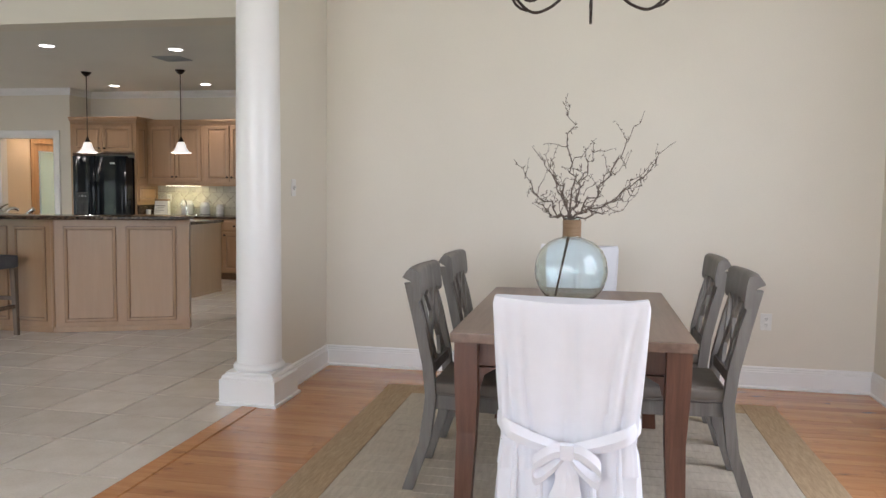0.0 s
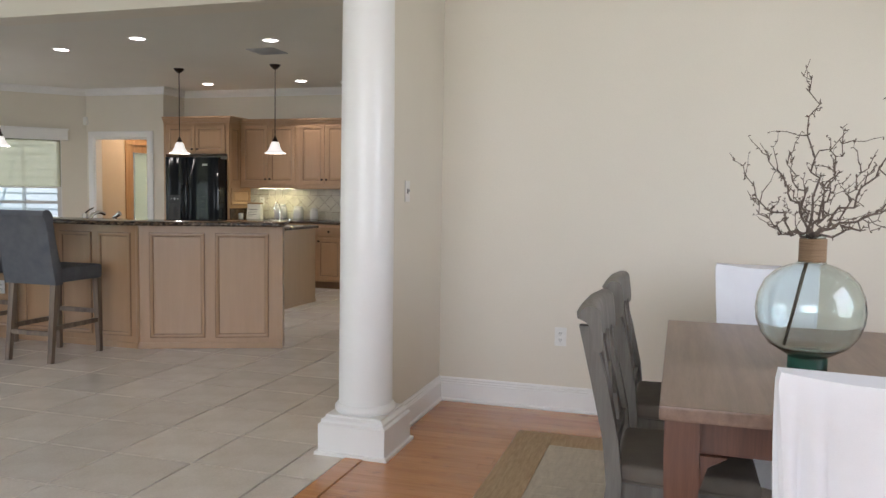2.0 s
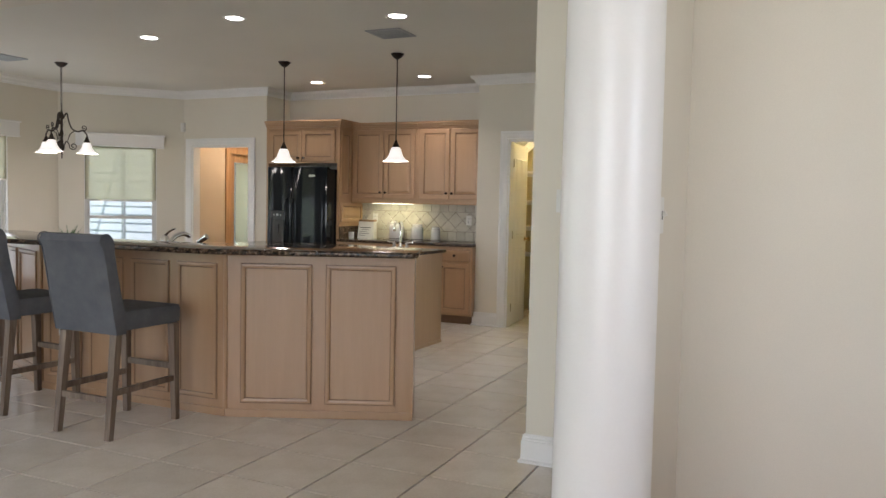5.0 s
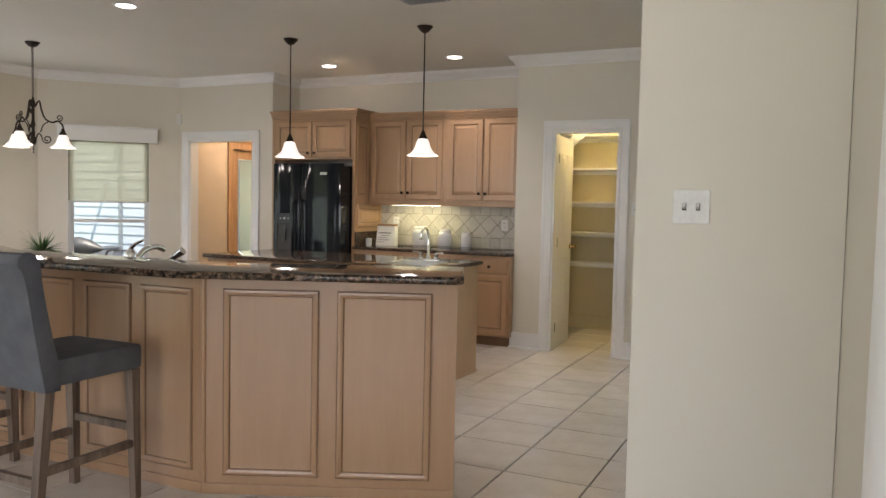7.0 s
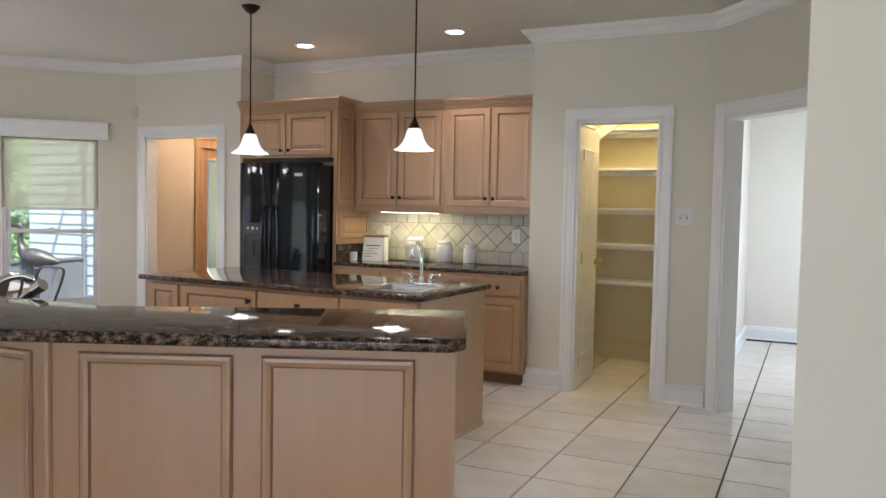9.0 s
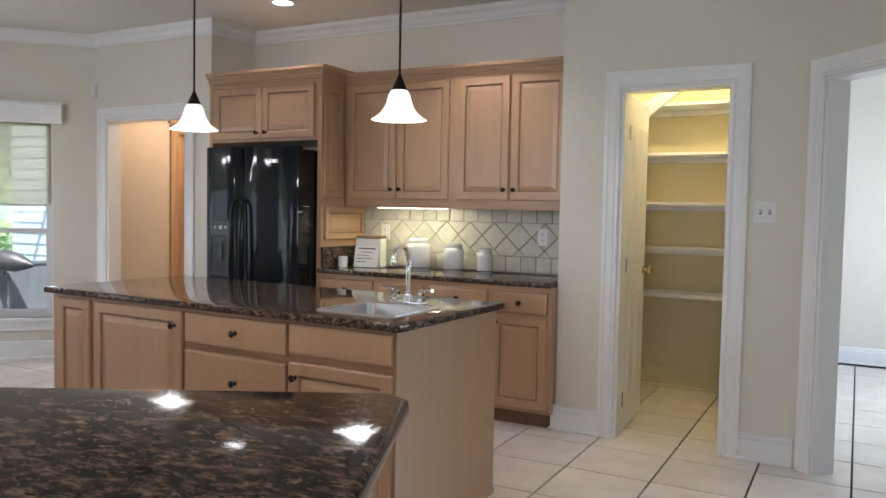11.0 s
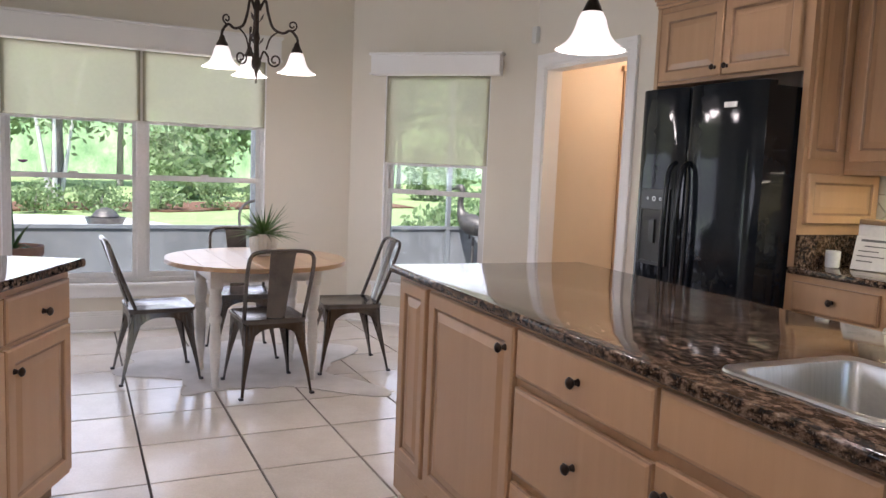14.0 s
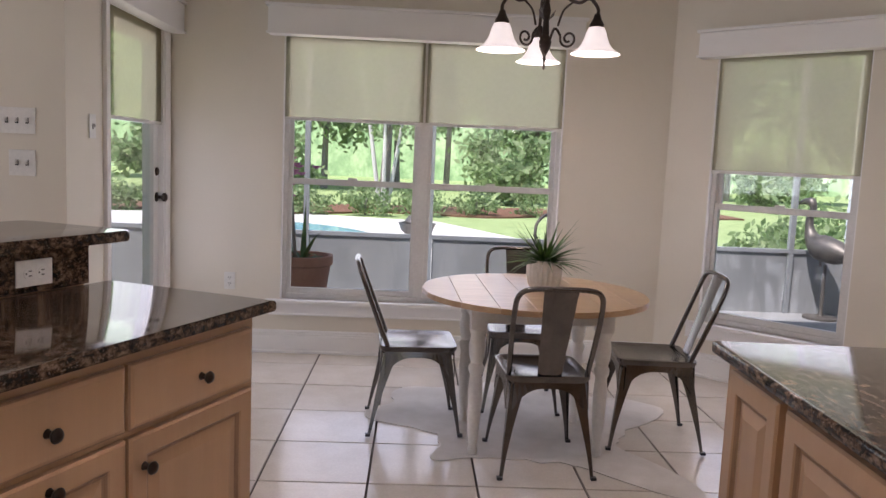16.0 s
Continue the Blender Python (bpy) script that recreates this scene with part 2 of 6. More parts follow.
TABLETOP = grained("brown_table_top", (0.13, 0.075, 0.05), (0.185, 0.112, 0.077), (0.24, 0.15, 0.106), 1, rough=0.33, vary=0.1)
SEATCLOTH = surface("taupe_seat_cloth", (0.12, 0.1, 0.082), (0.16, 0.135, 0.112), 9, rough=0.9, fine=400, relief=0.3)
SLIP = surface("white_slipcover_cotton", (0.8, 0.81, 0.86), (0.86, 0.87, 0.92), 5, rough=0.9, fine=500, relief=0.15, grain=0.03)
STOOLCLOTH = surface("slate_upholstery", (0.085, 0.09, 0.105), (0.125, 0.13, 0.145), 10, rough=0.9, fine=500, relief=0.3)
STOOLWOOD = grained("weathered_stool_wood", (0.09, 0.06, 0.042), (0.18, 0.13, 0.095), (0.29, 0.22, 0.165), 2, rough=0.5, vary=0.15)
JUTE = surface("jute_border", (0.42, 0.29, 0.165), (0.58, 0.42, 0.26), 14, (6, 0.7, 1), rough=0.95, fine=110, relief=0.8, grain=0.3)
RUGFIELD = surface("pale_rug_weave", (0.5, 0.43, 0.34), (0.62, 0.545, 0.44), 16, (3, 0.6, 1), rough=0.95, fine=260, relief=0.6, grain=0.22)
VASEGLASS = clear_glass("green_vase_glass", (0.9, 0.972, 0.965))
VASEBASE = clear_glass("deep_green_glass", (0.05, 0.24, 0.2))
TWINE = surface("twine_wrap", (0.24, 0.15, 0.085), (0.36, 0.24, 0.145), 6, (1, 1, 40), rough=0.9, fine=200, relief=0.6)
TWIG = surface("dry_twig_bark", (0.09, 0.065, 0.05), (0.17, 0.13, 0.1), 30, rough=0.85, relief=0.3)
GUNMETAL = surface("gunmetal_steel", (0.11, 0.1, 0.095), (0.18, 0.165, 0.155), 9, rough=0.2, metal=1.0, fine=60, relief=0.05)
WHITELEG = surface("white_table_paint", (0.7, 0.68, 0.65), (0.78, 0.76, 0.73), 5, rough=0.4, relief=0.03)
BUTCHER = grained("butcher_block", (0.4, 0.24, 0.12), (0.52, 0.34, 0.19), (0.6, 0.42, 0.26), 1, rough=0.28, vary=0.2)
HIDE = surface("white_cowhide", (0.55, 0.52, 0.48), (0.74, 0.71, 0.68), 3.5, rough=0.85, fine=180, relief=0.5)
POTWHITE = surface("white_ceramic", (0.68, 0.65, 0.6), (0.76, 0.73, 0.68), 5, rough=0.3, relief=0.02)
CANISTER = surface("canister_ceramic", (0.62, 0.62, 0.62), (0.7, 0.7, 0.7), 5, rough=0.25, relief=0.02)
LEAF = surface("pot_plant_leaf", (0.03, 0.09, 0.015), (0.09, 0.2, 0.04), 30, rough=0.4, vary=0.2)
PANE = glass_pane_material("window_glass")
SHADECLOTH = shade_cloth_material()
LAMPGLASS = glow("lit_alabaster_glass", (1.0, 0.95, 0.88), 0.45)
CANLIGHT = glow("recessed_lamp", (1.0, 0.96, 0.9), 9.0)
TUBELIGHT = glow("tube_lamp", (1.0, 0.93, 0.7), 8.0)
PAPER = surface("paper", (0.66, 0.65, 0.62), (0.74, 0.73, 0.7), 6, rough=0.8, relief=0)
INK = surface("printed_ink", (0.1, 0.1, 0.1), (0.16, 0.16, 0.16), 6, rough=0.8, relief=0)
BADGE = surface("badge_metal", (0.5, 0.5, 0.5), (0.6, 0.6, 0.6), 6, rough=0.3, metal=0.8, relief=0)
SPLASH = surface("backsplash_tile", (0.5, 0.47, 0.4), (0.61, 0.57, 0.5), 12, rough=0.32, fine=80, relief=0.12, vary=0.14)
SPLASHGROUT = surface("backsplash_grout", (0.16, 0.13, 0.1), (0.24, 0.2, 0.16), 12, rough=0.9, relief=0.2)
VINYL = surface("window_frame_vinyl", (0.6, 0.59, 0.57), (0.68, 0.67, 0.65), 4, rough=0.4, relief=0.02)
SIDING = surface("pale_siding", (0.58, 0.62, 0.68), (0.66, 0.7, 0.76), 2, rough=0.6, fine=80, relief=0.1)
CONCRETE = surface("patio_concrete", (0.2, 0.205, 0.21), (0.28, 0.285, 0.29), 2.5, rough=0.85, fine=90, relief=0.3)
DECK = surface("pool_deck", (0.62, 0.6, 0.56), (0.74, 0.72, 0.68), 1.2, rough=0.8, fine=60, relief=0.2)
KNEE = surface("grey_knee_panel", (0.22, 0.23, 0.24), (0.3, 0.31, 0.32), 2.5, (1, 1, 0.4), rough=0.55, fine=50, relief=0.05)
ALU = surface("screen_frame_metal", (0.3, 0.32, 0.34), (0.4, 0.42, 0.44), 4, rough=0.45, metal=0.3, relief=0.03)
GRASS = surface("lawn", (0.24, 0.34, 0.13), (0.36, 0.46, 0.2), 1.4, rough=0.9, fine=25, relief=0.8)
MULCH = surface("mulch", (0.13, 0.06, 0.035), (0.22, 0.11, 0.07), 6, rough=0.95, fine=60, relief=0.8)
WATER = surface("pool_water", (0.2, 0.5, 0.62), (0.32, 0.62, 0.72), 1.0, rough=0.05, fine=8, relief=0.15)
FOLIAGE = leaf_material()
WOODLAND_GLOW = woodland_glow_material()
BARK = surface("grey_bark", (0.16, 0.14, 0.12), (0.32, 0.29, 0.26), 8, (1, 1, 0.25), rough=0.9, fine=30, relief=0.6)
TERRACOTTA = surface("terracotta", (0.3, 0.13, 0.08), (0.4, 0.19, 0.12), 7, rough=0.8, relief=0.2)
PINK = surface("orchid_petal", (0.5, 0.12, 0.3), (0.66, 0.25, 0.45), 20, rough=0.6, relief=0)
STATUE = surface("dark_bronze_statue", (0.1, 0.09, 0.085), (0.18, 0.165, 0.15), 14, rough=0.5, metal=0.6)
DOORWOOD = grained("honey_door_wood", (0.4, 0.22, 0.1), (0.52, 0.32, 0.17), (0.6, 0.4, 0.23), 2, rough=0.4, vary=0.05)


# ---------- mesh helpers ----------
def link_mesh(name, bm, mats, smooth=False):
    me = bpy.data.meshes.new(name)
    bmesh.ops.recalc_face_normals(bm, faces=bm.faces)
    if smooth:
        for f in bm.faces:
            f.smooth = True
    bm.to_mesh(me)
    bm.free()
    for m in mats if isinstance(mats, (list, tuple)) else [mats]:
        me.materials.append(m)
    if smooth:
        me.set_sharp_from_angle(angle=radians(40))
    return me


def thing(name, label, category, m=None, group="", kind=""):
    ob = new(name)
    ob.empty_display_size = 0.1
    ob.matrix_world = m if m is not None else Matrix()
    return tagged(ob, label, category, group, kind)


def part(name, bm, mats, parent, label="", smooth=False):
    ob = new(name, link_mesh(name, bm, mats, smooth))
    ob.parent = parent
    return tagged(ob, label)


def solid(name, bm, mats, label, category, kind="", smooth=False, m=None, group=""):
    ob = new(name, link_mesh(name, bm, mats, smooth))
    if m is not None:
        ob.matrix_world = m
    return tagged(ob, label, category, group, kind)


def box(x0, x1, y0, y1, z0, z1, bevel=0.0, bm=None):
    bm = bm or bmesh.new()
    m = Matrix.LocRotScale(((x0 + x1) / 2, (y0 + y1) / 2, (z0 + z1) / 2), None, (abs(x1 - x0), abs(y1 - y0), abs(z1 - z0)))
    made = bmesh.ops.create_cube(bm, size=1, matrix=m)
    if bevel:
        edges = list({e for v in made["verts"] for e in v.link_edges})
        bmesh.ops.bevel(bm, geom=edges, offset=bevel, segments=2, affect="EDGES", profile=0.7)
    return bm


def loft(rings, closed=True, cap=True, bm=None, mat_rows=()):
    """Skin through rings of the same number of points."""
    bm = bm or bmesh.new()
    vs = [[bm.verts.new(p) for p in r] for r in rings]
    n = len(rings[0])
    for k, (a, b) in enumerate(zip(vs, vs[1:])):
        for i in range(n if closed else n - 1):
            j = (i + 1) % n
            f = bm.faces.new((a[i], a[j], b[j], b[i]))
            if k in mat_rows:
                f.material_index = 1
    if cap and closed:
        bm.faces.new(vs[0][::-1])
        bm.faces.new(vs[-1])
    return bm


def lathe(profile, seg=24, bm=None, cap=True, at=(0, 0, 0), mat_rows=()):
    """profile: (radius, z) from bottom to top."""
    rings = [[(at[0] + r * math.cos(2 * math.pi * i / seg), at[1] + r * math.sin(2 * math.pi * i / seg), at[2] + z) for i in range(seg)] for r, z in profile]
    return loft(rings, True, cap, bm, mat_rows)


def tube(points, radius, seg=8, bm=None, closed=False):
    """A round bar along points; radius: one number or one each."""
    pts = [Vector(p) for p in points]
    rad = radius if isinstance(radius, (list, tuple)) else [radius] * len(pts)
    rings, side = [], None
    for k, p in enumerate(pts):
        a, b = pts[max(k - 1, 0)], pts[min(k + 1, len(pts) - 1)]
        way = (b - a).normalized()
        if side is None:
            side = way.orthogonal().normalized()
        side = (side - way * side.dot(way)).normalized()
        up = way.cross(side)
        rings.append([p + rad[k] * (math.cos(t) * side + math.sin(t) * up) for t in (2 * math.pi * i / seg for i in range(seg))])
    return loft(rings, True, True, bm)


def bar(p, q, w, d, bm=None, taper=1.0, up=(0, 0, 1)):
    """A rectangular bar from p to q."""
    p, q = Vector(p), Vector(q)
    way = (q - p).normalized()
    ref = Vector(up) if abs(way.dot(Vector(up))) < 0.95 else Vector((0, 1, 0))
    s = way.cross(ref).normalized()
    u = s.cross(way)
    ring = lambda c, k: [c + s * (a * w * k / 2) + u * (b * d * k / 2) for a, b in ((-1, -1), (1, -1), (1, 1), (-1, 1))]
    return loft([ring(p, 1.0), ring(q, taper)], True, True, bm)


def smooth_path(points, steps=6):
    """Catmull-Rom through points."""
    pts = [Vector(p) for p in points]
    out = []
    for k in range(len(pts) - 1):
        p0, p1, p2, p3 = pts[max(k - 1, 0)], pts[k], pts[k + 1], pts[min(k + 2, len(pts) - 1)]
        for i in range(steps):
            t = i / steps
            out.append(0.5 * (2 * p1 + (p2 - p0) * t + (2 * p0 - 5 * p1 + 4 * p2 - p3) * t * t + (3 * p1 - p0 - 3 * p2 + p3) * t ** 3))
    return out + [pts[-1]]


def prism(outline, z0, z1, bevel=0.0, hole=None):
    """An extruded polygon, its rim rounded; hole: a four-cornered opening."""
    bm = bmesh.new()
    lo, hi = [bm.verts.new((x, y, z0)) for x, y in outline], [bm.verts.new((x, y, z1)) for x, y in outline]
    n = len(outline)
    for i in range(n):
        bm.faces.new((lo[i], lo[(i + 1) % n], hi[(i + 1) % n], hi[i]))
    if hole:
        hl, hh = [bm.verts.new((x, y, z0)) for x, y in hole], [bm.verts.new((x, y, z1)) for x, y in hole]
        for i in range(4):
            j = (i + 1) % 4
            bm.faces.new((hh[i], hh[j], hl[j], hl[i]))
            bm.faces.new((hi[i], hi[j], hh[j], hh[i]))
            bm.faces.new((lo[j], lo[i], hl[i], hl[j]))
    else:
        bm.faces.new(lo[::-1])
        bm.faces.new(hi)
    if bevel:
        rim = {v for v in lo + hi}
        edges = [e for e in bm.edges if e.verts[0] in rim and e.verts[1] in rim and abs(e.verts[0].co.z - e.verts[1].co.z) < 1e-6]
        bmesh.ops.bevel(bm, geom=edges, offset=bevel, segments=3, affect="EDGES", profile=0.5)
    return bm


def offset_line(points, d):
    """A polyline in plan moved sideways by d to its left."""
    pts, out = [Vector(p) for p in points], []
    for k, p in enumerate(pts):
        dirs = []
        if k > 0:
            dirs.append((p - pts[k - 1]).normalized())
        if k < len(pts) - 1:
            dirs.append((pts[k + 1] - p).normalized())
        ns = [Vector((-v.y, v.x)) for v in dirs]
        n = sum(ns, Vector((0, 0))).normalized()
        out.append(p + n * (d / n.dot(ns[0])))
    return [tuple(p) for p in out]


def face_frame(w, h, steps):
    """A panel in x and z whose face points to -y: steps of (inset, y), the last one filled; glaze rows are marked with True."""
    rings, rows = [], []
    for k, (inset, y, *dark) in enumerate(steps):
        rings.append([(inset, y, inset), (w - inset, y, inset), (w - inset, y, h - inset), (inset, y, h - inset)])
        if dark:
            rows.append(k - 1)
    return loft(rings, True, True, None, rows)


def raised_door(w, h, t=0.02, rail=0.055):
    return face_frame(w, h, [(0, 0), (0, -t + 0.005), (0.006, -t), (rail - 0.006, -t), (rail - 0.002, -t + 0.003), (rail + 0.003, -t + 0.009, True), (rail + 0.009, -t + 0.0095, True), (rail + 0.034, -t + 0.004), (rail + 0.038, -t + 0.003)])


def slab_front(w, h, t=0.02):
    return face_frame(w, h, [(0, 0), (0, -t + 0.006), (0.004, -t + 0.003, True), (0.012, -t)])


def moved(bm, m):
    bmesh.ops.transform(bm, matrix=m, verts=bm.verts)
    return bm


def knob(parent, x, y, z):
    """A turned knob on a front that faces -y."""
    bm = lathe([(0.011, 0), (0.008, 0.006), (0.006, 0.014), (0.013, 0.02), (0.016, 0.026), (0.012, 0.032), (0.004, 0.035)], 12)
    moved(bm, pose(x, y, z, 90, 0, 0))
    return part("knob", bm, BRONZE, parent, "dark bronze knob", True)


def front(parent, name, x0, x1, z0, z1, y, knob_at=None, raised=True, rail=0.055):
    bm = (raised_door if raised else slab_front)(x1 - x0, z1 - z0, *(() if not raised else (0.02, rail)))
    moved(bm, Matrix.Translation((x0, y, z0)))
    ob = part(name, bm, [MAPLE, GLAZE], parent)
    if knob_at:
        knob(ob, knob_at[0], y - 0.019, knob_at[1])
    return ob


# ---------- the structure ----------
KH, LH, T = 2.79, 3.7, 0.12          # kitchen and living ceilings, wall thickness
BACK, FRONT = 11.28, 10.78           # wall behind the cabinets; pantry and laundry wall
MX = -9.77                           # breakfast nook window wall


def wall(name, p, q, z0, z1, thick=T, label="cream painted plaster wall", openings=(), mat=None):
    """A wall from p to q in plan whose room side is the line itself (room on its left); openings: (from, to, sill, head) along it."""
    p, q = Vector(p), Vector(q)
    length = (q - p).length
    ang = math.degrees(math.atan2(q.y - p.y, q.x - p.x))
    bm = bmesh.new()
    cuts = sorted({0.0, length, *(v for o in openings for v in o[:2])})
    for a, b in zip(cuts, cuts[1:]):
        spans = [(z0, z1)]
        for o in openings:
            if o[0] - 1e-6 <= a and b <= o[1] + 1e-6:
                spans = [(z0, o[2]), (o[3], z1)]
        for lo, hi in spans:
            if hi - lo > 1e-4:
                box(a, b, -thick, 0, lo, hi, 0, bm)
    bmesh.ops.remove_doubles(bm, verts=bm.verts, dist=1e-5)
    moved(bm, pose(p.x, p.y, 0, 0, 0, ang))
    return solid(name, bm, mat or WALL, label, "wall", "structure")


wall("wall_dining_back", (2.25, 5.865), (-1.57, 5.865), 0, LH)
wall("wall_dining_side", (-1.57, 5.865), (-1.57, 4.95), 0, LH, 0.18)
wall("wall_partition", (-1.752, 4.952), (-1.752, 6.65), 0, LH, 0.002)
wall("wall_partition_end", (-1.7475, 5.99), (-1.7475, 6.65), 0, LH, 0.1)
wall("wall_switch", (-1.7545, 6.55), (-2.425, 6.55), 0, LH, 0.1)
wall("wall_passage", (-2.33, 6.66), (-2.33, 10.0), 0, KH, 0.1, openings=[(1.19, 2.79, 0, 2.06)])
wall("wall_passage_end", (-2.425, 6.651), (-2.425, 7.0), 0, KH, 0.09)
wall("wall_east", (2.25, -4.0), (2.25, 5.865), 0, LH, openings=[(6.2, 8.0, 0.6, 2.6)])
wall("wall_south", (-8.3, -4.0), (2.25, -4.0), 0, LH, openings=[(4.2, 9.6, 0.4, 3.1)])
wall("wall_west", (-8.3, 6.45), (-8.3, -4.0), 0, LH, 0.14, openings=[(2.5, 8.0, 0.3, 2.6)])
wall("wall_terrace", (-9.77, 6.45), (-8.44, 6.45), 0, KH, openings=[(0.1, 0.98, 0.03, 2.06)])
wall("wall_nook", (MX, 9.70), (MX, 6.45), 0, KH, openings=[(0.7, 2.52, 0.36, 2.1)])
wall("wall_bay", (-8.69, 10.78), (MX, 9.70), 0, KH, openings=[(0.347, 1.227, 0.35, 2.08)])
wall("wall_laundry_door", (-7.33, FRONT), (-8.69, FRONT), 0, KH, openings=[(0.276, 1.215, 0, 2.065)])
wall("wall_fridge_side", (-7.33, 11.28), (-7.33, 10.9), 0, KH, 0.1)
wall("wall_kitchen_back", (-4.43, BACK), (-7.43, BACK), 0, KH)
wall("wall_pantry_side", (-4.43, 10.9), (-4.43, BACK), 0, KH, 0.11)
wall("wall_pantry_door", (-3.07, FRONT), (-4.43, FRONT), 0, KH, openings=[(0.38, 0.987, 0, 2.075)])
DIAG = (Vector((-2.37, 10.03)), Vector((-3.07, FRONT)))
DL = (DIAG[1] - DIAG[0]).length
wall("wall_diagonal", DIAG[0], DIAG[1], 0, KH, openings=[(0.13, DL - 0.13, 0, 2.06)])
# pantry, hall and laundry beyond their doors
wall("wall_pantry_back", (-3.25, 12.38), (-4.55, 12.38), 0, KH, mat=PANTRY, label="warm cream pantry wall")
wall("wall_pantry_left", (-4.53, 12.38), (-4.53, 11.4), 0, KH, 0.1, mat=PANTRY, label="warm cream pantry wall")
wall("wall_pantry_right", (-3.22, 10.9), (-3.22, 12.38), 0, KH, 0.06, mat=PANTRY, label="warm cream pantry wall")
wall("wall_hall_left", (-3.08, 14.4), (-3.08, 10.95), 0, KH, 0.06, label="pale hall wall")
wall("wall_hall_back", (-1.2, 14.3), (-3.14, 14.3), 0, KH, label="pale hall wall")
wall("wall_hall_right", (-1.2, 9.9), (-1.2, 14.3), 0, KH, label="pale hall wall", openings=[(1.9, 3.4, 0.7, 2.2)])
wall("wall_hall_near", (-2.2, 9.9), (-1.2, 9.9), 0, KH, label="pale hall wall")
wall("wall_laundry_left", (-8.65, 13.0), (-8.65, 10.9), 0, KH, 0.15, mat=PEACH, label="peach tan laundry wall", openings=[(0.55, 1.35, 0.0, 2.03)])
wall("wall_laundry_back", (-7.3, 13.0), (-8.65, 13.0), 0, KH, mat=PEACH, label="peach tan laundry wall")
wall("wall_laundry_right", (-7.44, 10.9), (-7.44, 13.0), 0, KH, 0.1, mat=PEACH, label="peach tan laundry wall")

solid("ceiling_kitchen", prism([(-1.75, 6.35), (-1.1, 6.68), (-1.1, 14.5), (-9.0, 14.5), (-9.0, 10.95), (-9.95, 9.8), (-9.95, 6.35)], KH, KH + 0.15), CEIL, "off-white painted flat kitchen ceiling", "ceiling", "structure")
solid("ceiling_living", box(-8.6, 2.5, -4.2, 6.7, LH, LH + 0.15), CEIL, "off-white painted high living room ceiling", "ceiling", "structure")
solid("wall_header", box(-8.3, -1.753, 6.27, 6.54, 2.7, LH), WALL, "cream header wall above the wide kitchen opening", "wall", "structure")
# Unseen; wide east eave added to block sun at the dining window.
solid("roof", box(-10.02, 3.9, -4.6, 15.0, LH + 0.16, LH + 0.3), CEIL, "unseen roof slab closing the house, wide eave blocks dining sun", "roof", "structure")

# floors: a bed of grout under the tiles, a bed under the planks
solid("subfloor", box(-9.95, 2.4, -4.1, 14.5, -0.2, -0.012), GROUT, "brown grout bed beneath the floor tiles", "floor", "structure")


def trim_run(name, points, profile, mat, label, closed=False, group=""):
    """A moulding along a plan polyline (room on its left): profile of (out, z)."""
    rings = [offset_line(points, d) for d, _ in profile]
    bm = bmesh.new()
    n = len(profile)
    vs = [[bm.verts.new((*rings[k][i], profile[k][1])) for k in range(n)] for i in range(len(points))]
    for a, b in zip(vs, vs[1:]):
        for k in range(n):
            bm.faces.new((a[k], a[(k + 1) % n], b[(k + 1) % n], b[k]))
    bm.faces.new(vs[0])
    bm.faces.new(vs[-1][::-1])
    return solid(name, bm, mat, label, "trim", "structure")


BASE = [(0, 0), (0.032, 0), (0.032, 0.012), (0.02, 0.02), (0.02, 0.115), (0.015, 0.12), (0.018, 0.127), (0.012, 0.134), (0.014, 0.142), (0.006, 0.152), (0, 0.152)]
CROWN = [(0, KH - 0.1), (0.012, KH - 0.1), (0.016, KH - 0.085), (0.03, KH - 0.075), (0.045, KH - 0.05), (0.07, KH - 0.03), (0.078, KH - 0.012), (0.085, KH - 0.001), (0, KH - 0.001)]
for pts in ([(2.25, 1.0), (2.25, 5.865), (-1.57, 5.865), (-1.57, 5.03)], [(-1.752, 5.04), (-1.752, 6.55), (-2.425, 6.55), (-2.425, 6.9)], [(-3.08, FRONT), (-3.355, FRONT)],
            [(-4.15, FRONT), (-4.43, FRONT), (-4.43, 10.81)], [(-8.69, FRONT), (MX, 9.70), (MX, 6.45), (-9.72, 6.45)], [(-7.33, FRONT), (-7.5, FRONT)],
            [(-8.7, 6.45), (-8.3, 6.45), (-8.3, 2.0)], [(-1.2, 14.3), (-3.08, 14.3), (-3.08, 11.1)], [(-3.22, 12.38), (-4.53, 12.38), (-4.53, 11.5)]):
    inner_room = pts[0] == (-3.22, 12.38)
    trim_run("baseboard", pts, BASE, PANTRY if inner_room else TRIM, "baseboard painted like the pantry wall" if inner_room else "white moulded wooden baseboard")
for pts in ([(-2.37, 10.03), (-3.07, FRONT), (-4.43, FRONT), (-4.43, BACK), (-7.33, BACK), (-7.33, FRONT), (-8.69, FRONT), (MX, 9.70), (MX, 6.45), (-8.44, 6.45)],):
    trim_run("crown_moulding", pts, CROWN, TRIM, "white crown moulding along the kitchen ceiling")


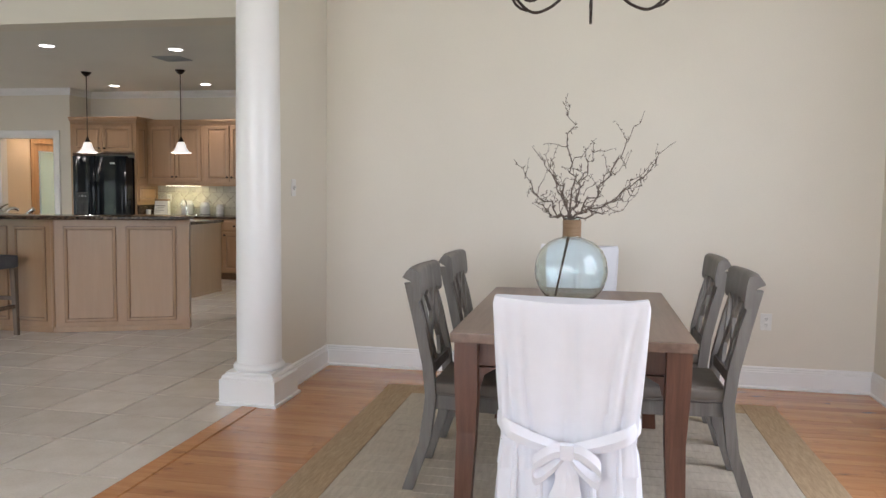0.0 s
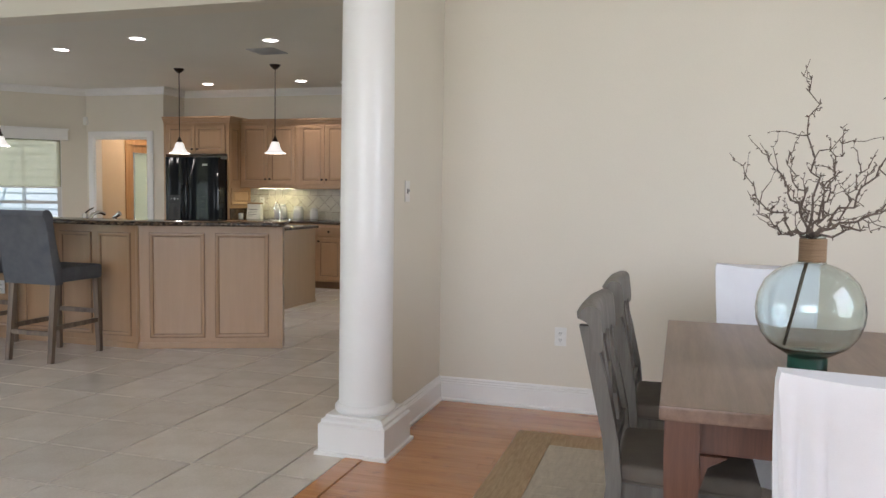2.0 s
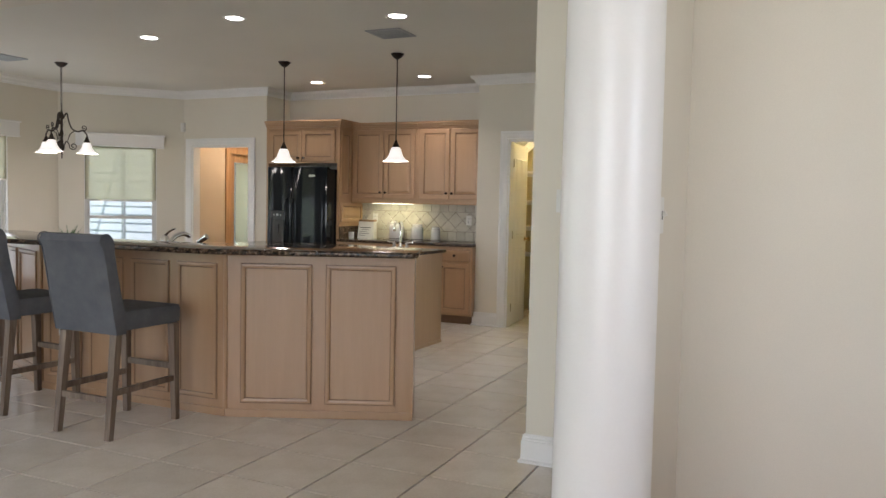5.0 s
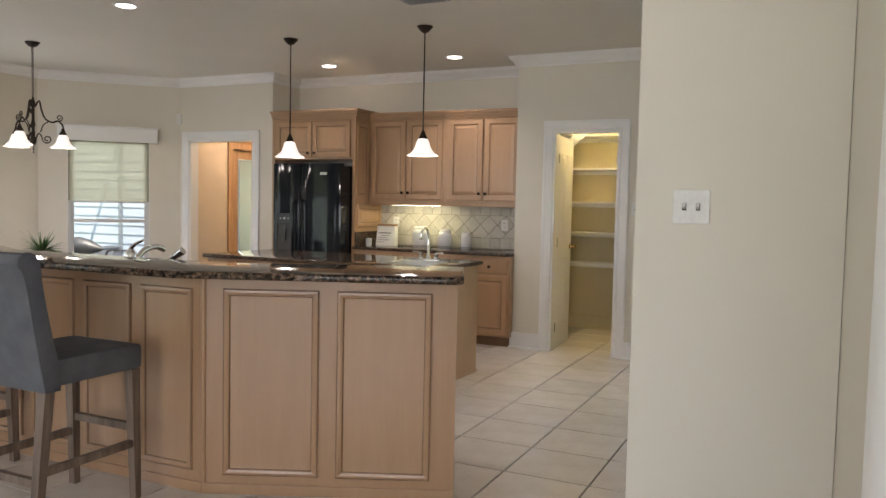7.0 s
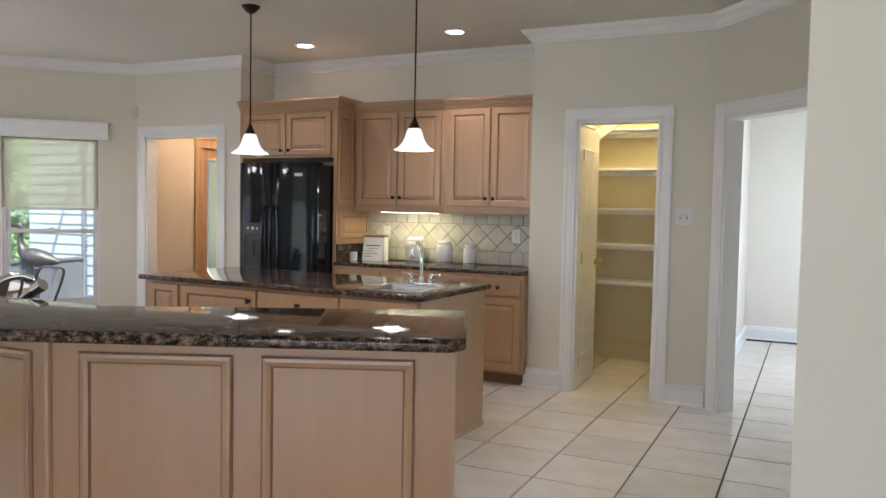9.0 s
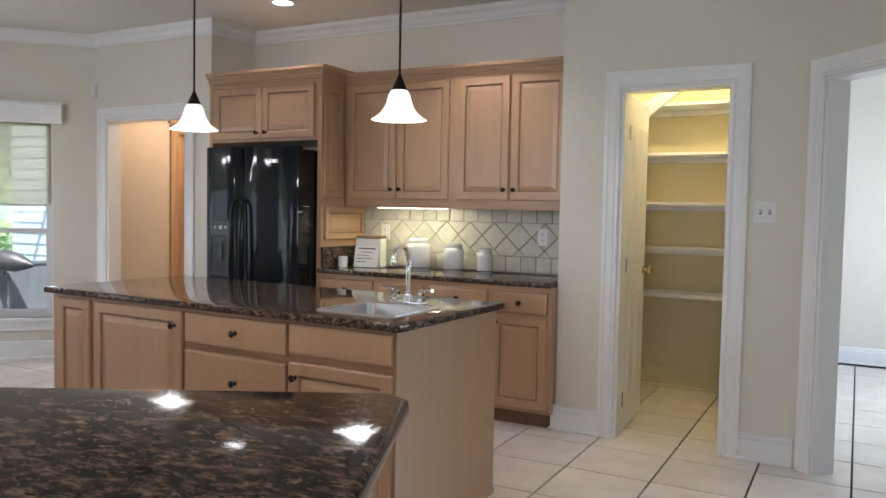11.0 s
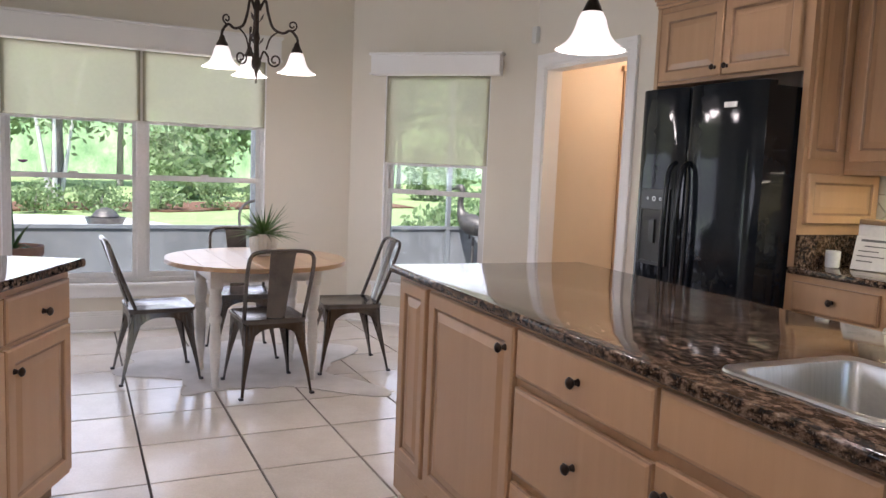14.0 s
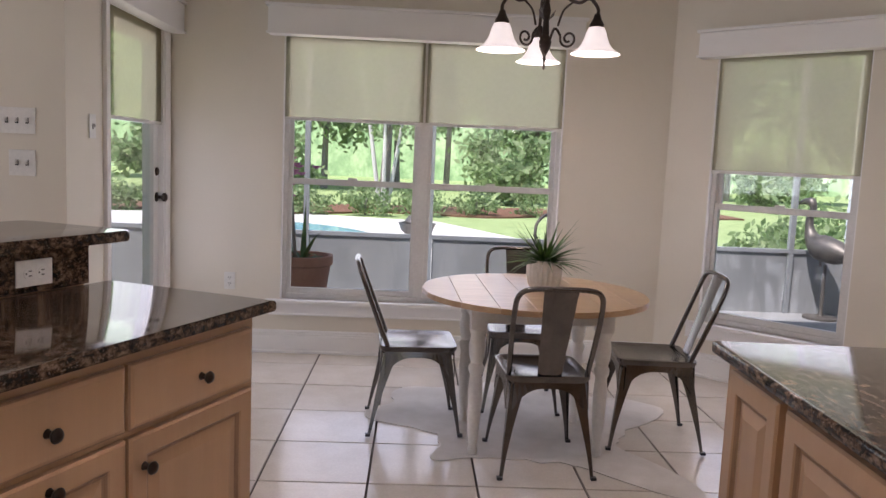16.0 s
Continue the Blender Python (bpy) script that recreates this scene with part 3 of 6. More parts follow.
def casing(name, p, q, a, b, head, width=0.1, depth=0.022, thick=T, jamb=True, label="white moulded door casing"):
    """Trim round an opening from a to b along the wall p-q, with the lining of the opening."""
    p, q = Vector(p), Vector(q)
    ang = math.degrees(math.atan2(q.y - p.y, q.x - p.x))
    w, d = width, depth
    steps = ((0.006, 0.0005), (0.006, d * 0.55), (0.014, d * 0.8), (0.022, d * 0.62), (0.03, d * 0.62), (0.036, d * 0.78), (w - 0.03, d * 0.85), (w - 0.024, d), (w - 0.006, d * 1.05), (w, d * 0.9), (w, 0.0005))
    rings = [[(a - o, y, 0.0) for o, y in steps], [(a - o, y, head + o) for o, y in steps], [(b + o, y, head + o) for o, y in steps], [(b + o, y, 0.0) for o, y in steps]]
    bm = loft(rings)
    if jamb:
        for x0, x1, z0, z1 in ((a - 0.004, a + 0.014, 0, head), (b - 0.014, b + 0.004, 0, head), (a, b, head - 0.014, head + 0.004)):
            box(x0, x1, -thick - 0.01, 0.001, z0, z1, 0, bm)
    moved(bm, pose(p.x, p.y, 0, 0, 0, ang))
    return solid(name, bm, TRIM, label, "door casing", "structure")


casing("door_casing_laundry", (-7.33, FRONT), (-8.69, FRONT), 0.276, 1.215, 2.065)
casing("door_casing_pantry", (-3.07, FRONT), (-4.43, FRONT), 0.38, 0.987, 2.075)
casing("door_casing_hall", DIAG[0], DIAG[1], 0.13, DL - 0.13, 2.06)
casing("door_casing_passage", (-2.33, 6.55), (-2.33, 10.0), 1.3, 2.9, 2.06, 0.08)


# the round column at the dining corner
def column():
    col = thing("column", "white round wooden column on a square moulded plinth", "column", pose(-1.65, 4.835, 0))
    bm = box(-0.18, 0.18, -0.19, 0.19, 0, 0.155, 0.004)
    box(-0.195, 0.195, -0.205, 0.205, 0, 0.018, 0.004, bm)
    part("plinth", bm, TRIM, col)
    bm = loft([[(sx * (0.18 - i), sy * (0.19 - i), z) for sx, sy in ((-1, -1), (1, -1), (1, 1), (-1, 1))] for i, z in ((0.0, 0.1555), (0.012, 0.165), (0.012, 0.178), (0.03, 0.19), (0.03, 0.2))])
    part("plinth_cap", bm, TRIM, col)
    part("base_ring", lathe([(0.15, 0.2), (0.158, 0.21), (0.158, 0.225), (0.148, 0.238), (0.14, 0.245)], 40), TRIM, col, "", True)
    part("shaft", lathe([(0.138, 0.245), (0.137, 0.6), (0.135, 1.4), (0.13, 2.2), (0.122, 3.0), (0.12, LH - 0.1)], 48), TRIM, col, "", True)
    part("capital", lathe([(0.12, LH - 0.1), (0.15, LH - 0.08), (0.16, LH - 0.02), (0.16, LH)], 32), TRIM, col, "", True)


column()


# ---------- windows ----------
def window(name, m, w, h, shade, rail, units=1, label="", lites=False):
    """A double-hung window in a wall whose room side is y = 0 and looks along -y here: x along the wall, z from the sill."""
    win = thing(name, label, "window", m, kind="structure")
    bm = bmesh.new()
    for x0, x1, z0, z1 in ((0, 0.035, 0, h), (w - 0.035, w, 0, h), (0.035, w - 0.035, 0, 0.035), (0.035, w - 0.035, h - 0.035, h)):
        box(x0, x1, 0.03, 0.11, z0, z1, 0.003, bm)
    part("window_frame", bm, VINYL, win)
    bm = bmesh.new()
    for x0, x1, z0, z1 in ((-0.002, 0.006, 0, h), (w - 0.006, w + 0.002, 0, h), (0, w, h - 0.006, h + 0.002)):
        box(x0, x1, 0.0, 0.03, z0, z1, 0, bm)
    part("window_lining", bm, TRIM, win)
    uw = w / units
    for k in range(units):
        a, b = k * uw + 0.03, (k + 1) * uw - 0.03
        if k:
            part("mullion", box(k * uw - 0.032, k * uw + 0.032, 0.02, 0.1, 0.035, h - 0.035, 0.004), VINYL, win)
        for lo, hi, y in ((0.035, rail + 0.02, 0.055), (rail - 0.02, h - 0.035, 0.085)):
            bm = bmesh.new()
            for x0, x1, z0, z1 in ((a, a + 0.03, lo, hi), (b - 0.03, b, lo, hi), (a + 0.03, b - 0.03, lo, lo + 0.038), (a + 0.03, b - 0.03, hi - 0.038, hi)):
                box(x0, x1, y - 0.015, y + 0.015, z0, z1, 0.003, bm)
            sash = part("sash", bm, VINYL, win)
            pane = part("pane", box(a + 0.028, b - 0.028, y - 0.003, y + 0.003, lo + 0.036, hi - 0.036), PANE, sash, "clear glass pane")
            pane.visible_shadow = False
        part("sash_lock", box((a + b) / 2 - 0.03, (a + b) / 2 + 0.03, 0.03, 0.045, rail + 0.02, rail + 0.035, 0.003), VINYL, win)
    # stool and apron
    part("window_sill", box(-0.09, w + 0.09, -0.045, 0.03, -0.028, 0.0, 0.006), TRIM, win)
    bm = box(-0.07, w + 0.07, -0.018, -0.001, -0.095, -0.028, 0.003)
    box(-0.07, w + 0.07, -0.024, -0.001, -0.105, -0.093, 0.004, bm)
    part("window_apron", bm, TRIM, win)
    return win


def roller_shade(m, w, top, bottom, label, hi=0.19):
    """A shade under a boxed valance; x along the wall, the room towards -y."""
    sh = thing("roller_shade", label, "window shade", m)
    bm = box(-0.09, w + 0.09, -0.1, -0.002, top - hi, top - 0.02, 0.003)
    part("valance", bm, TRIM, sh, "white boxed wooden valance")
    part("valance_cap", box(-0.105, w + 0.105, -0.115, -0.002, top - 0.0195, top, 0.006), TRIM, sh)
    part("valance_lip", box(-0.1, w + 0.1, -0.108, -0.1005, top - hi, top - hi + 0.016, 0.003), TRIM, sh)
    n = max(1, round(w / 0.95))
    for k in range(n):
        a, b = k * w / n + 0.008, (k + 1) * w / n - 0.008
        part("shade_cloth", box(a, b, 0.012, 0.0135, bottom + 0.012, top - hi + 0.03), SHADECLOTH, sh, "pale see-through shade cloth")
        part("hem_bar", box(a, b, 0.008, 0.018, bottom, bottom + 0.02, 0.003), VINYL, sh)
    return sh


def facing(x, y, ang, z=0.0):
    return pose(x, y, z, 0, 0, ang)


# nook window: x runs along +y of the world, the room lies to +x
window("window_1", facing(MX, 7.18, 90, 0.36), 1.82, 1.74, 0, 0.78, 2, "wide double window with pale frames looking onto the screened porch")
roller_shade(facing(MX, 7.18, 90), 1.82, 2.25, 1.535, "half-drawn pale solar shades under a long white valance")
BAY = lambda s, z=0.0: facing(MX + 0.70711 * s, 9.70 + 0.70711 * s, 45, z)
window("window_2", BAY(0.30, 0.35), 0.88, 1.73, 0, 0.75, 1, "single double-hung window with pale frame in the angled bay wall")
roller_shade(BAY(0.30), 0.88, 2.19, 1.31, "half-drawn pale solar shade under a white valance in the bay", 0.17)


def glazed_door(name, m, w, h, label, mat=None, low=0.12, stile=0.1, metal=None):
    d = thing(name, label, "door", m, kind="structure")
    bm = bmesh.new()
    for x0, x1, z0, z1 in ((0, stile, 0.02, h), (w - stile, w, 0.02, h), (stile, w - stile, 0.02, low + 0.1), (stile, w - stile, h - 0.12, h)):
        box(x0, x1, 0.03, 0.075, z0, z1, 0.004, bm)
    part("door_frame", bm, mat or TRIM, d)
    pane = part("pane", box(stile - 0.005, w - stile + 0.005, 0.05, 0.056, low + 0.095, h - 0.115), PANE, d, "clear glass pane")
    pane.visible_shadow = False
    bm = lathe([(0.03, 0), (0.03, 0.006), (0.012, 0.012), (0.011, 0.03), (0.027, 0.044), (0.028, 0.058), (0.014, 0.068)], 16)
    part("door_handle", moved(bm, pose(w - stile / 2, 0.03, 0.98, 90, 0, 0)), metal or BRONZE, d, "brass knob" if metal else "dark metal knob", True)
    part("lock_plate", moved(lathe([(0.026, 0), (0.026, 0.008), (0.018, 0.014)], 16), pose(w - stile / 2, 0.03, 1.14, 90, 0, 0)), metal or BRONZE, d, "", True)
    return d


# glazed terrace door at the end of the nook, room towards +y
glazed_door("door_1", pose(-8.79, 6.45, 0.03, 0, 0, 180), 0.88, 2.03, "white terrace door with one tall glass pane")
roller_shade(pose(-8.79, 6.45, 0, 0, 0, 180), 0.88, 2.24, 1.46, "short pale roller shade above the terrace door", 0.2)
casing("door_casing_terrace", (-9.77, 6.45), (-8.44, 6.45), 0.1, 0.98, 2.06, 0.07)
glazed_door("door_2", pose(-8.65, 11.65, 0.0, 0, 0, 90), 0.8, 2.03, "honey wooden outside door with a tall glazed panel", DOORWOOD, 0.45, 0.15, BRASS)
bm = bmesh.new()
for y0, y1, z0, z1 in ((11.56, 11.65, 0, 2.12), (12.45, 12.54, 0, 2.12), (11.65, 12.45, 2.03, 2.12)):
    box(-8.649, -8.625, y0, y1, z0, z1, 0.004, bm)
box(-8.64, -8.60, 11.53, 12.57, 2.12, 2.16, 0.006, bm)
solid("door_casing_outside", bm, DOORWOOD, "honey wood trim round the outside door", "door casing", "structure")
bm = box(-8.672, -8.6705, 11.81, 12.29, 0.57, 1.9)
solid("door_blind", bm, SHADECLOTH, "pale cloth blind on the glazed outside door", "window shade")
solid("wall_cabinet", box(-8.648, -8.62, 10.91, 11.5, 0.01, 2.4, 0.004), PEACH, "tall peach panel beside the laundry door", "panel", "structure")

# windows behind the camera
window("window_3", facing(2.25, 4.0, -90, 0.6), 1.8, 2.0, 0, 0.95, 2, "tall double window in the dining side wall")
window("window_4", facing(1.3, -4.0, 180, 0.4), 5.4, 2.7, 0, 1.3, 5, "wide bank of tall living room windows")
window("window_5", facing(-8.3, -1.55, 90, 0.3), 5.5, 2.3, 0, 1.1, 5, "wide bank of living room windows towards the pool")


# ---------- ceiling fixtures ----------
def recessed(x, y):
    r = thing("recessed_light", "lit white recessed ceiling downlight", "ceiling light", pose(x, y, KH), "recessed lights in the kitchen ceiling")
    part("trim_ring", lathe([(0.068, -0.001), (0.07, -0.006), (0.085, -0.007), (0.095, -0.001)], 28), TRIM, r, "", True)
    part("lamp", lathe([(0.001, -0.004), (0.068, -0.003), (0.068, -0.001)], 24), CANLIGHT, r, "glowing lamp face")
    lamp("downlight", "SPOT", 21, (1.0, 0.95, 0.88), pose(x, y, KH - 0.02), radius=0.06, cone=radians(105))


for x, y in ((-5.265, 7.64), (-6.49, 7.97), (-4.007, 8.007), (-6.458, 10.59), (-5.017, 10.58)):
    recessed(x, y)


def ceiling_vent(x, y, ang):
    v = thing("ceiling_vent", "grey square louvred ceiling vent", "vent", pose(x, y, KH, 0, 0, ang), "ceiling vents")
    bm = bmesh.new()
    for x0, x1, y0, y1 in ((-0.16, 0.16, -0.16, -0.135), (-0.16, 0.16, 0.135, 0.16), (-0.16, -0.135, -0.135, 0.135), (0.135, 0.16, -0.135, 0.135)):
        box(x0, x1, y0, y1, -0.01, -0.001, 0.002, bm)
    part("frame", bm, ALU, v)
    for k in range(8):
        y0 = -0.118 + k * 0.034
        part("slat", bar((-0.134, y0, -0.007), (0.134, y0, -0.007), 0.026, 0.003, None, 1.0, (0, 0.5, 0.8)), ALU, v)
    part("backing", box(-0.134, 0.134, -0.134, 0.134, -0.0025, -0.001), DARKSLOT, v)


ceiling_vent(-4.34, 8.52, 0)
ceiling_vent(-8.72, 8.2, 0)

BELL = [(0.028, 0.142), (0.04, 0.138), (0.052, 0.115), (0.06, 0.085), (0.072, 0.055), (0.092, 0.028), (0.118, 0.01), (0.132, 0.0)]


def bell_shade(parent, x, y, z, s=1.0):
    prof = [(r * s, h * s) for r, h in reversed(BELL)]
    outer = prof + [(max(r - 0.004, 0.005), h) for r, h in reversed(prof)]
    bm = lathe(outer, 28, None, False, (x, y, z))
    return part("shade", bm, LAMPGLASS, parent, "lit white alabaster glass bell shade", True)


def pendant(x, y):
    p = thing("pendant_lamp", "dark bronze pendant lamp with lit white bell shade over island", "pendant lamp", pose(x, y, 0), "pendants over the island")
    part("canopy", lathe([(0.012, KH - 0.055), (0.03, KH - 0.045), (0.062, KH - 0.012), (0.065, KH - 0.001)], 24), BRONZE, p, "", True)
    part("stem", tube([(0, 0, 1.94), (0, 0, KH - 0.05)], 0.0055, 10), BRONZE, p, "", True)
    part("socket_cap", lathe([(0.036, 1.893), (0.037, 1.9), (0.026, 1.925), (0.016, 1.945), (0.009, 1.965)], 20), BRONZE, p, "", True)
    bell_shade(p, 0, 0, 1.76, 0.98)
    part("bulb", lathe([(0.004, 1.79), (0.022, 1.8), (0.026, 1.82), (0.02, 1.845), (0.01, 1.86)], 14), CANLIGHT, p, "glowing bulb", True)
    lamp("pendant_light", "POINT", 3.9, WARM, pose(x, y, 1.77), radius=0.05)


pendant(-6.03, 9.355)
pendant(-4.705, 9.335)


def scroll(cx, cz, r0, turns, start, steps=26, plane=0.0):
    """A spiral in the x-z plane round (cx, cz), from its rim inwards."""
    out = []
    for i in range(steps + 1):
        t = i / steps
        a = start + turns * 2 * math.pi * t
        r = r0 * (1 - 0.72 * t)
        out.append((cx + r * math.cos(a), plane, cz + r * math.sin(a)))
    return out


def chandelier(name, x, y, ceiling, low, arms, radius, shade_scale, label, first, up_shades=True, watt=3.0):
    c = thing(name, label, "chandelier", pose(x, y, 0))
    top = low + 0.5
    part("canopy", lathe([(0.012, ceiling - 0.05), (0.035, ceiling - 0.04), (0.064, ceiling - 0.008), (0.065, ceiling - 0.001)], 24), IRON, c, "", True)
    bm = bmesh.new()
    z, k = top, 0
    while z < ceiling - 0.06:
        m = pose(0, 0, z + 0.018, 90, 0, 90 * (k % 2))
        pts = [m @ Vector((0.009 * math.cos(t), 0.019 * math.sin(t), 0)) for t in (2 * math.pi * i / 12 for i in range(13))]
        tube(pts, 0.0028, 5, bm)
        z, k = z + 0.03, k + 1
    part("chain", bm, IRON, c)
    part("spindle", lathe([(0.003, low), (0.01, low + 0.012), (0.006, low + 0.03), (0.012, low + 0.045), (0.026, low + 0.075), (0.03, low + 0.1), (0.018, low + 0.13), (0.013, low + 0.2), (0.02, low + 0.24), (0.012, low + 0.28), (0.013, low + 0.4), (0.022, low + 0.43), (0.012, low + 0.47), (0.005, low + 0.5)], 18), IRON, c, "", True)
    for k in range(arms):
        a = first + 360 * k / arms
        m = pose(0, 0, 0, 0, 0, a)
        arm = smooth_path([(0.015, 0, low + 0.4), (0.05, 0, low + 0.46), (0.07, 0, low + 0.38), (0.1, 0, low + 0.3), (0.16, 0, low + 0.27), (radius - 0.04, 0, low + 0.285), (radius, 0, low + 0.24), (radius, 0, low + 0.2)], 5)
        bm = tube(arm, 0.008, 8)
        tube(scroll(0.115, low + 0.11, 0.042, 1.4, math.pi * 0.9), 0.0055, 7, bm)
        tube(smooth_path([(0.02, 0, low + 0.1), (0.045, 0, low + 0.16), (0.075, 0, low + 0.125)], 5), 0.006, 7, bm)
        tube(smooth_path([(0.06, 0, low + 0.17), (0.085, 0, low + 0.24), (0.14, 0, low + 0.28)], 5), 0.005, 7, bm)
        tube(scroll(radius - 0.03, low + 0.315, 0.03, 1.2, -math.pi * 0.5), 0.005, 7, bm)
        # leaves on the stem
        for h, s in ((0.33, 0.05), (0.2, 0.04)):
            loft([[(0.012, -0.004, low + h), (0.012, 0.004, low + h)], [(0.03, -0.016, low + h + s * 0.5), (0.03, 0.016, low + h + s * 0.5)], [(0.045, -0.002, low + h + s * 1.1), (0.045, 0.002, low + h + s * 1.1)]], False, False, bm)
        moved(bm, m)
        arm_ob = part("arm", bm, IRON, c, "scrolled wrought iron arm", True)
        bm = moved(lathe([(0.032, low + 0.155), (0.034, low + 0.165), (0.02, low + 0.19), (0.012, low + 0.215)], 18, None, True, (radius, 0, 0)), m)
        part("socket_cap", bm, IRON, arm_ob, "", True)
        p = m @ Vector((radius, 0, low + 0.035))
        bell_shade(c, p.x, p.y, p.z, shade_scale)
        if watt:
            lamp("chandelier_light", "POINT", watt, WARM, pose(x + p.x, y + p.y, low + 0.04), radius=0.05)
    part("finial", lathe([(0.002, low - 0.03), (0.008, low - 0.02), (0.005, low - 0.008), (0.009, low)], 12), IRON, c, "", True)


chandelier("chandelier", -8.41, 8.635, KH, 1.795, 3, 0.25, 0.86, "wrought iron chandelier with three lit bell shades above breakfast table", 58)


def candle_chandelier(x, y, ceiling, low, arms, radius):
    c = thing("dining_chandelier", "wrought iron scrolled candle chandelier above the dining table", "chandelier", pose(x, y, 0))
    part("canopy", lathe([(0.012, ceiling - 0.05), (0.04, ceiling - 0.035), (0.07, ceiling - 0.001)], 20), IRON, c, "", True)
    part("stem", tube([(0, 0, low + 0.6), (0, 0, ceiling - 0.04)], 0.007, 8), IRON, c, "", True)
    part("spindle", lathe([(0.003, low), (0.008, low + 0.02), (0.006, low + 0.05), (0.02, low + 0.09), (0.03, low + 0.13), (0.016, low + 0.18), (0.014, low + 0.4), (0.028, low + 0.45), (0.012, low + 0.5), (0.008, low + 0.6)], 16), IRON, c, "", True)
    for k in range(arms):
        m = pose(0, 0, 0, 0, 0, 360 * k / arms)
        bm = tube(smooth_path([(0.02, 0, low + 0.14), (0.1, 0, low + 0.1), (0.2, 0, low + 0.02), (0.3, 0, low + 0.012), (radius, 0, low + 0.16), (radius + 0.01, 0, low + 0.26)], 6), 0.0075, 8)
        tube(scroll(0.295, low + 0.11, 0.1, 1.5, -1.5), 0.007, 7, bm)
        tube(smooth_path([(0.015, 0, low + 0.42), (0.08, 0, low + 0.48), (0.13, 0, low + 0.36), (0.09, 0, low + 0.28)], 5), 0.006, 7, bm)
        arm = part("arm", moved(bm, m), IRON, c, "scrolled wrought iron arm", True)
        part("cup", moved(lathe([(0.012, low + 0.26), (0.04, low + 0.275), (0.042, low + 0.285), (0.014, low + 0.29)], 16, None, True, (radius + 0.01, 0, 0)), m), IRON, arm, "", True)
        part("candle_sleeve", moved(lathe([(0.012, low + 0.29), (0.012, low + 0.38), (0.004, low + 0.385)], 12, None, True, (radius + 0.01, 0, 0)), m), POTWHITE, arm, "cream candle sleeve", True)


candle_chandelier(0.344, 4.2, LH, 2.19, 4, 0.42)


# ---------- wall plates ----------
def wall_plate(name, m, w, h, kind, count, label):
    p = thing(name, label, "switch" if kind == "switch" else "outlet", m)
    part("plate", box(-w / 2, w / 2, -0.006, -0.0005, -h / 2, h / 2, 0.003), PLASTIC, p)
    for k in range(count):
        x = (k - (count - 1) / 2) * 0.046
        if kind == "switch":
            part("toggle", bar((x, -0.006, 0), (x, -0.018, 0.008), 0.009, 0.016), PLASTIC, p)
            part("slot", box(x - 0.007, x + 0.007, -0.0072, -0.006, -0.013, 0.013), DARKSLOT, p)
        else:
            for z in (-0.02, 0.02):
                bm = lathe([(0.016, 0), (0.016, 0.0025), (0.014, 0.003)], 16)
                part("socket", moved(bm, pose(x, -0.006, z, 90, 0, 0)), PLASTIC, p)
                bm = box(x - 0.008, x - 0.005, -0.0098, -0.009, z - 0.002, z + 0.008)
                box(x + 0.005, x + 0.008, -0.0098, -0.009, z - 0.002, z + 0.008, 0, bm)
                box(x - 0.002, x + 0.002, -0.0098, -0.009, z - 0.011, z - 0.007, 0, bm)
                part("slot", bm, DARKSLOT, p)
    return p


wall_plate("light_switch", pose(-2.233, 6.549, 1.382), 0.122, 0.118, "switch", 2, "white double light switch plate on the cream wall")
wall_plate("light_switch", pose(-3.26, FRONT - 0.001, 1.37), 0.115, 0.118, "switch", 2, "white double light switch beside the pantry")
wall_plate("light_switch", pose(-8.299, 6.235, 1.415, 0, 0, 90), 0.165, 0.118, "switch", 3, "white triple light switch plate near the terrace door")
wall_plate("light_switch", pose(-8.299, 6.255, 1.225, 0, 0, 90), 0.12, 0.118, "switch", 2, "white double light switch plate below the triple one")
wall_plate("light_switch", pose(-8.58, 6.451, 1.41, 0, 0, 180), 0.075, 0.118, "switch", 1, "white single light switch beside the terrace door")
wall_plate("wall_outlet", pose(-0.797, 5.864, 0.459), 0.072, 0.115, "outlet", 1, "white duplex outlet low on the dining wall")
wall_plate("wall_outlet", pose(1.56, 5.864, 0.459), 0.072, 0.115, "outlet", 1, "white duplex outlet low on the dining wall")
wall_plate("light_switch", pose(-1.569, 5.2, 1.33, 0, 0, 90), 0.072, 0.115, "switch", 1, "white single switch on the wall beside the column")
wall_plate("wall_outlet", pose(MX + 0.001, 6.85, 0.47, 0, 0, 90), 0.072, 0.115, "outlet", 1, "white duplex outlet beside the nook window")
wall_plate("wall_outlet", pose(MX + 0.001, 9.45, 0.42, 0, 0, 90), 0.072, 0.115, "outlet", 1, "white duplex outlet beside the nook window")
solid("door_sensor", box(-8.72, -8.66, 10.745, 10.778, 2.26, 2.38, 0.006), PLASTIC, "small white alarm sensor high in the corner", "sensor", m=None)


# ---------- kitchen run along the back wall ----------
UP, LOW = 11.0, 10.70               # fronts of wall and base cabinets


def crown_box(x0, x1, y0, y1, z0, ends=(True, True)):
    """A stepped cornice on three sides."""
    bm = bmesh.new()
    for out, a, b in ((0.008, 0.0, 0.018), (0.02, 0.018, 0.04), (0.035, 0.04, 0.062), (0.05, 0.062, 0.085)):
        box(x0 - (out if ends[0] else 0), x1 + (out if ends[1] else 0), y0 - out, y1, z0 + a, z0 + b, 0.003, bm)
    return bm


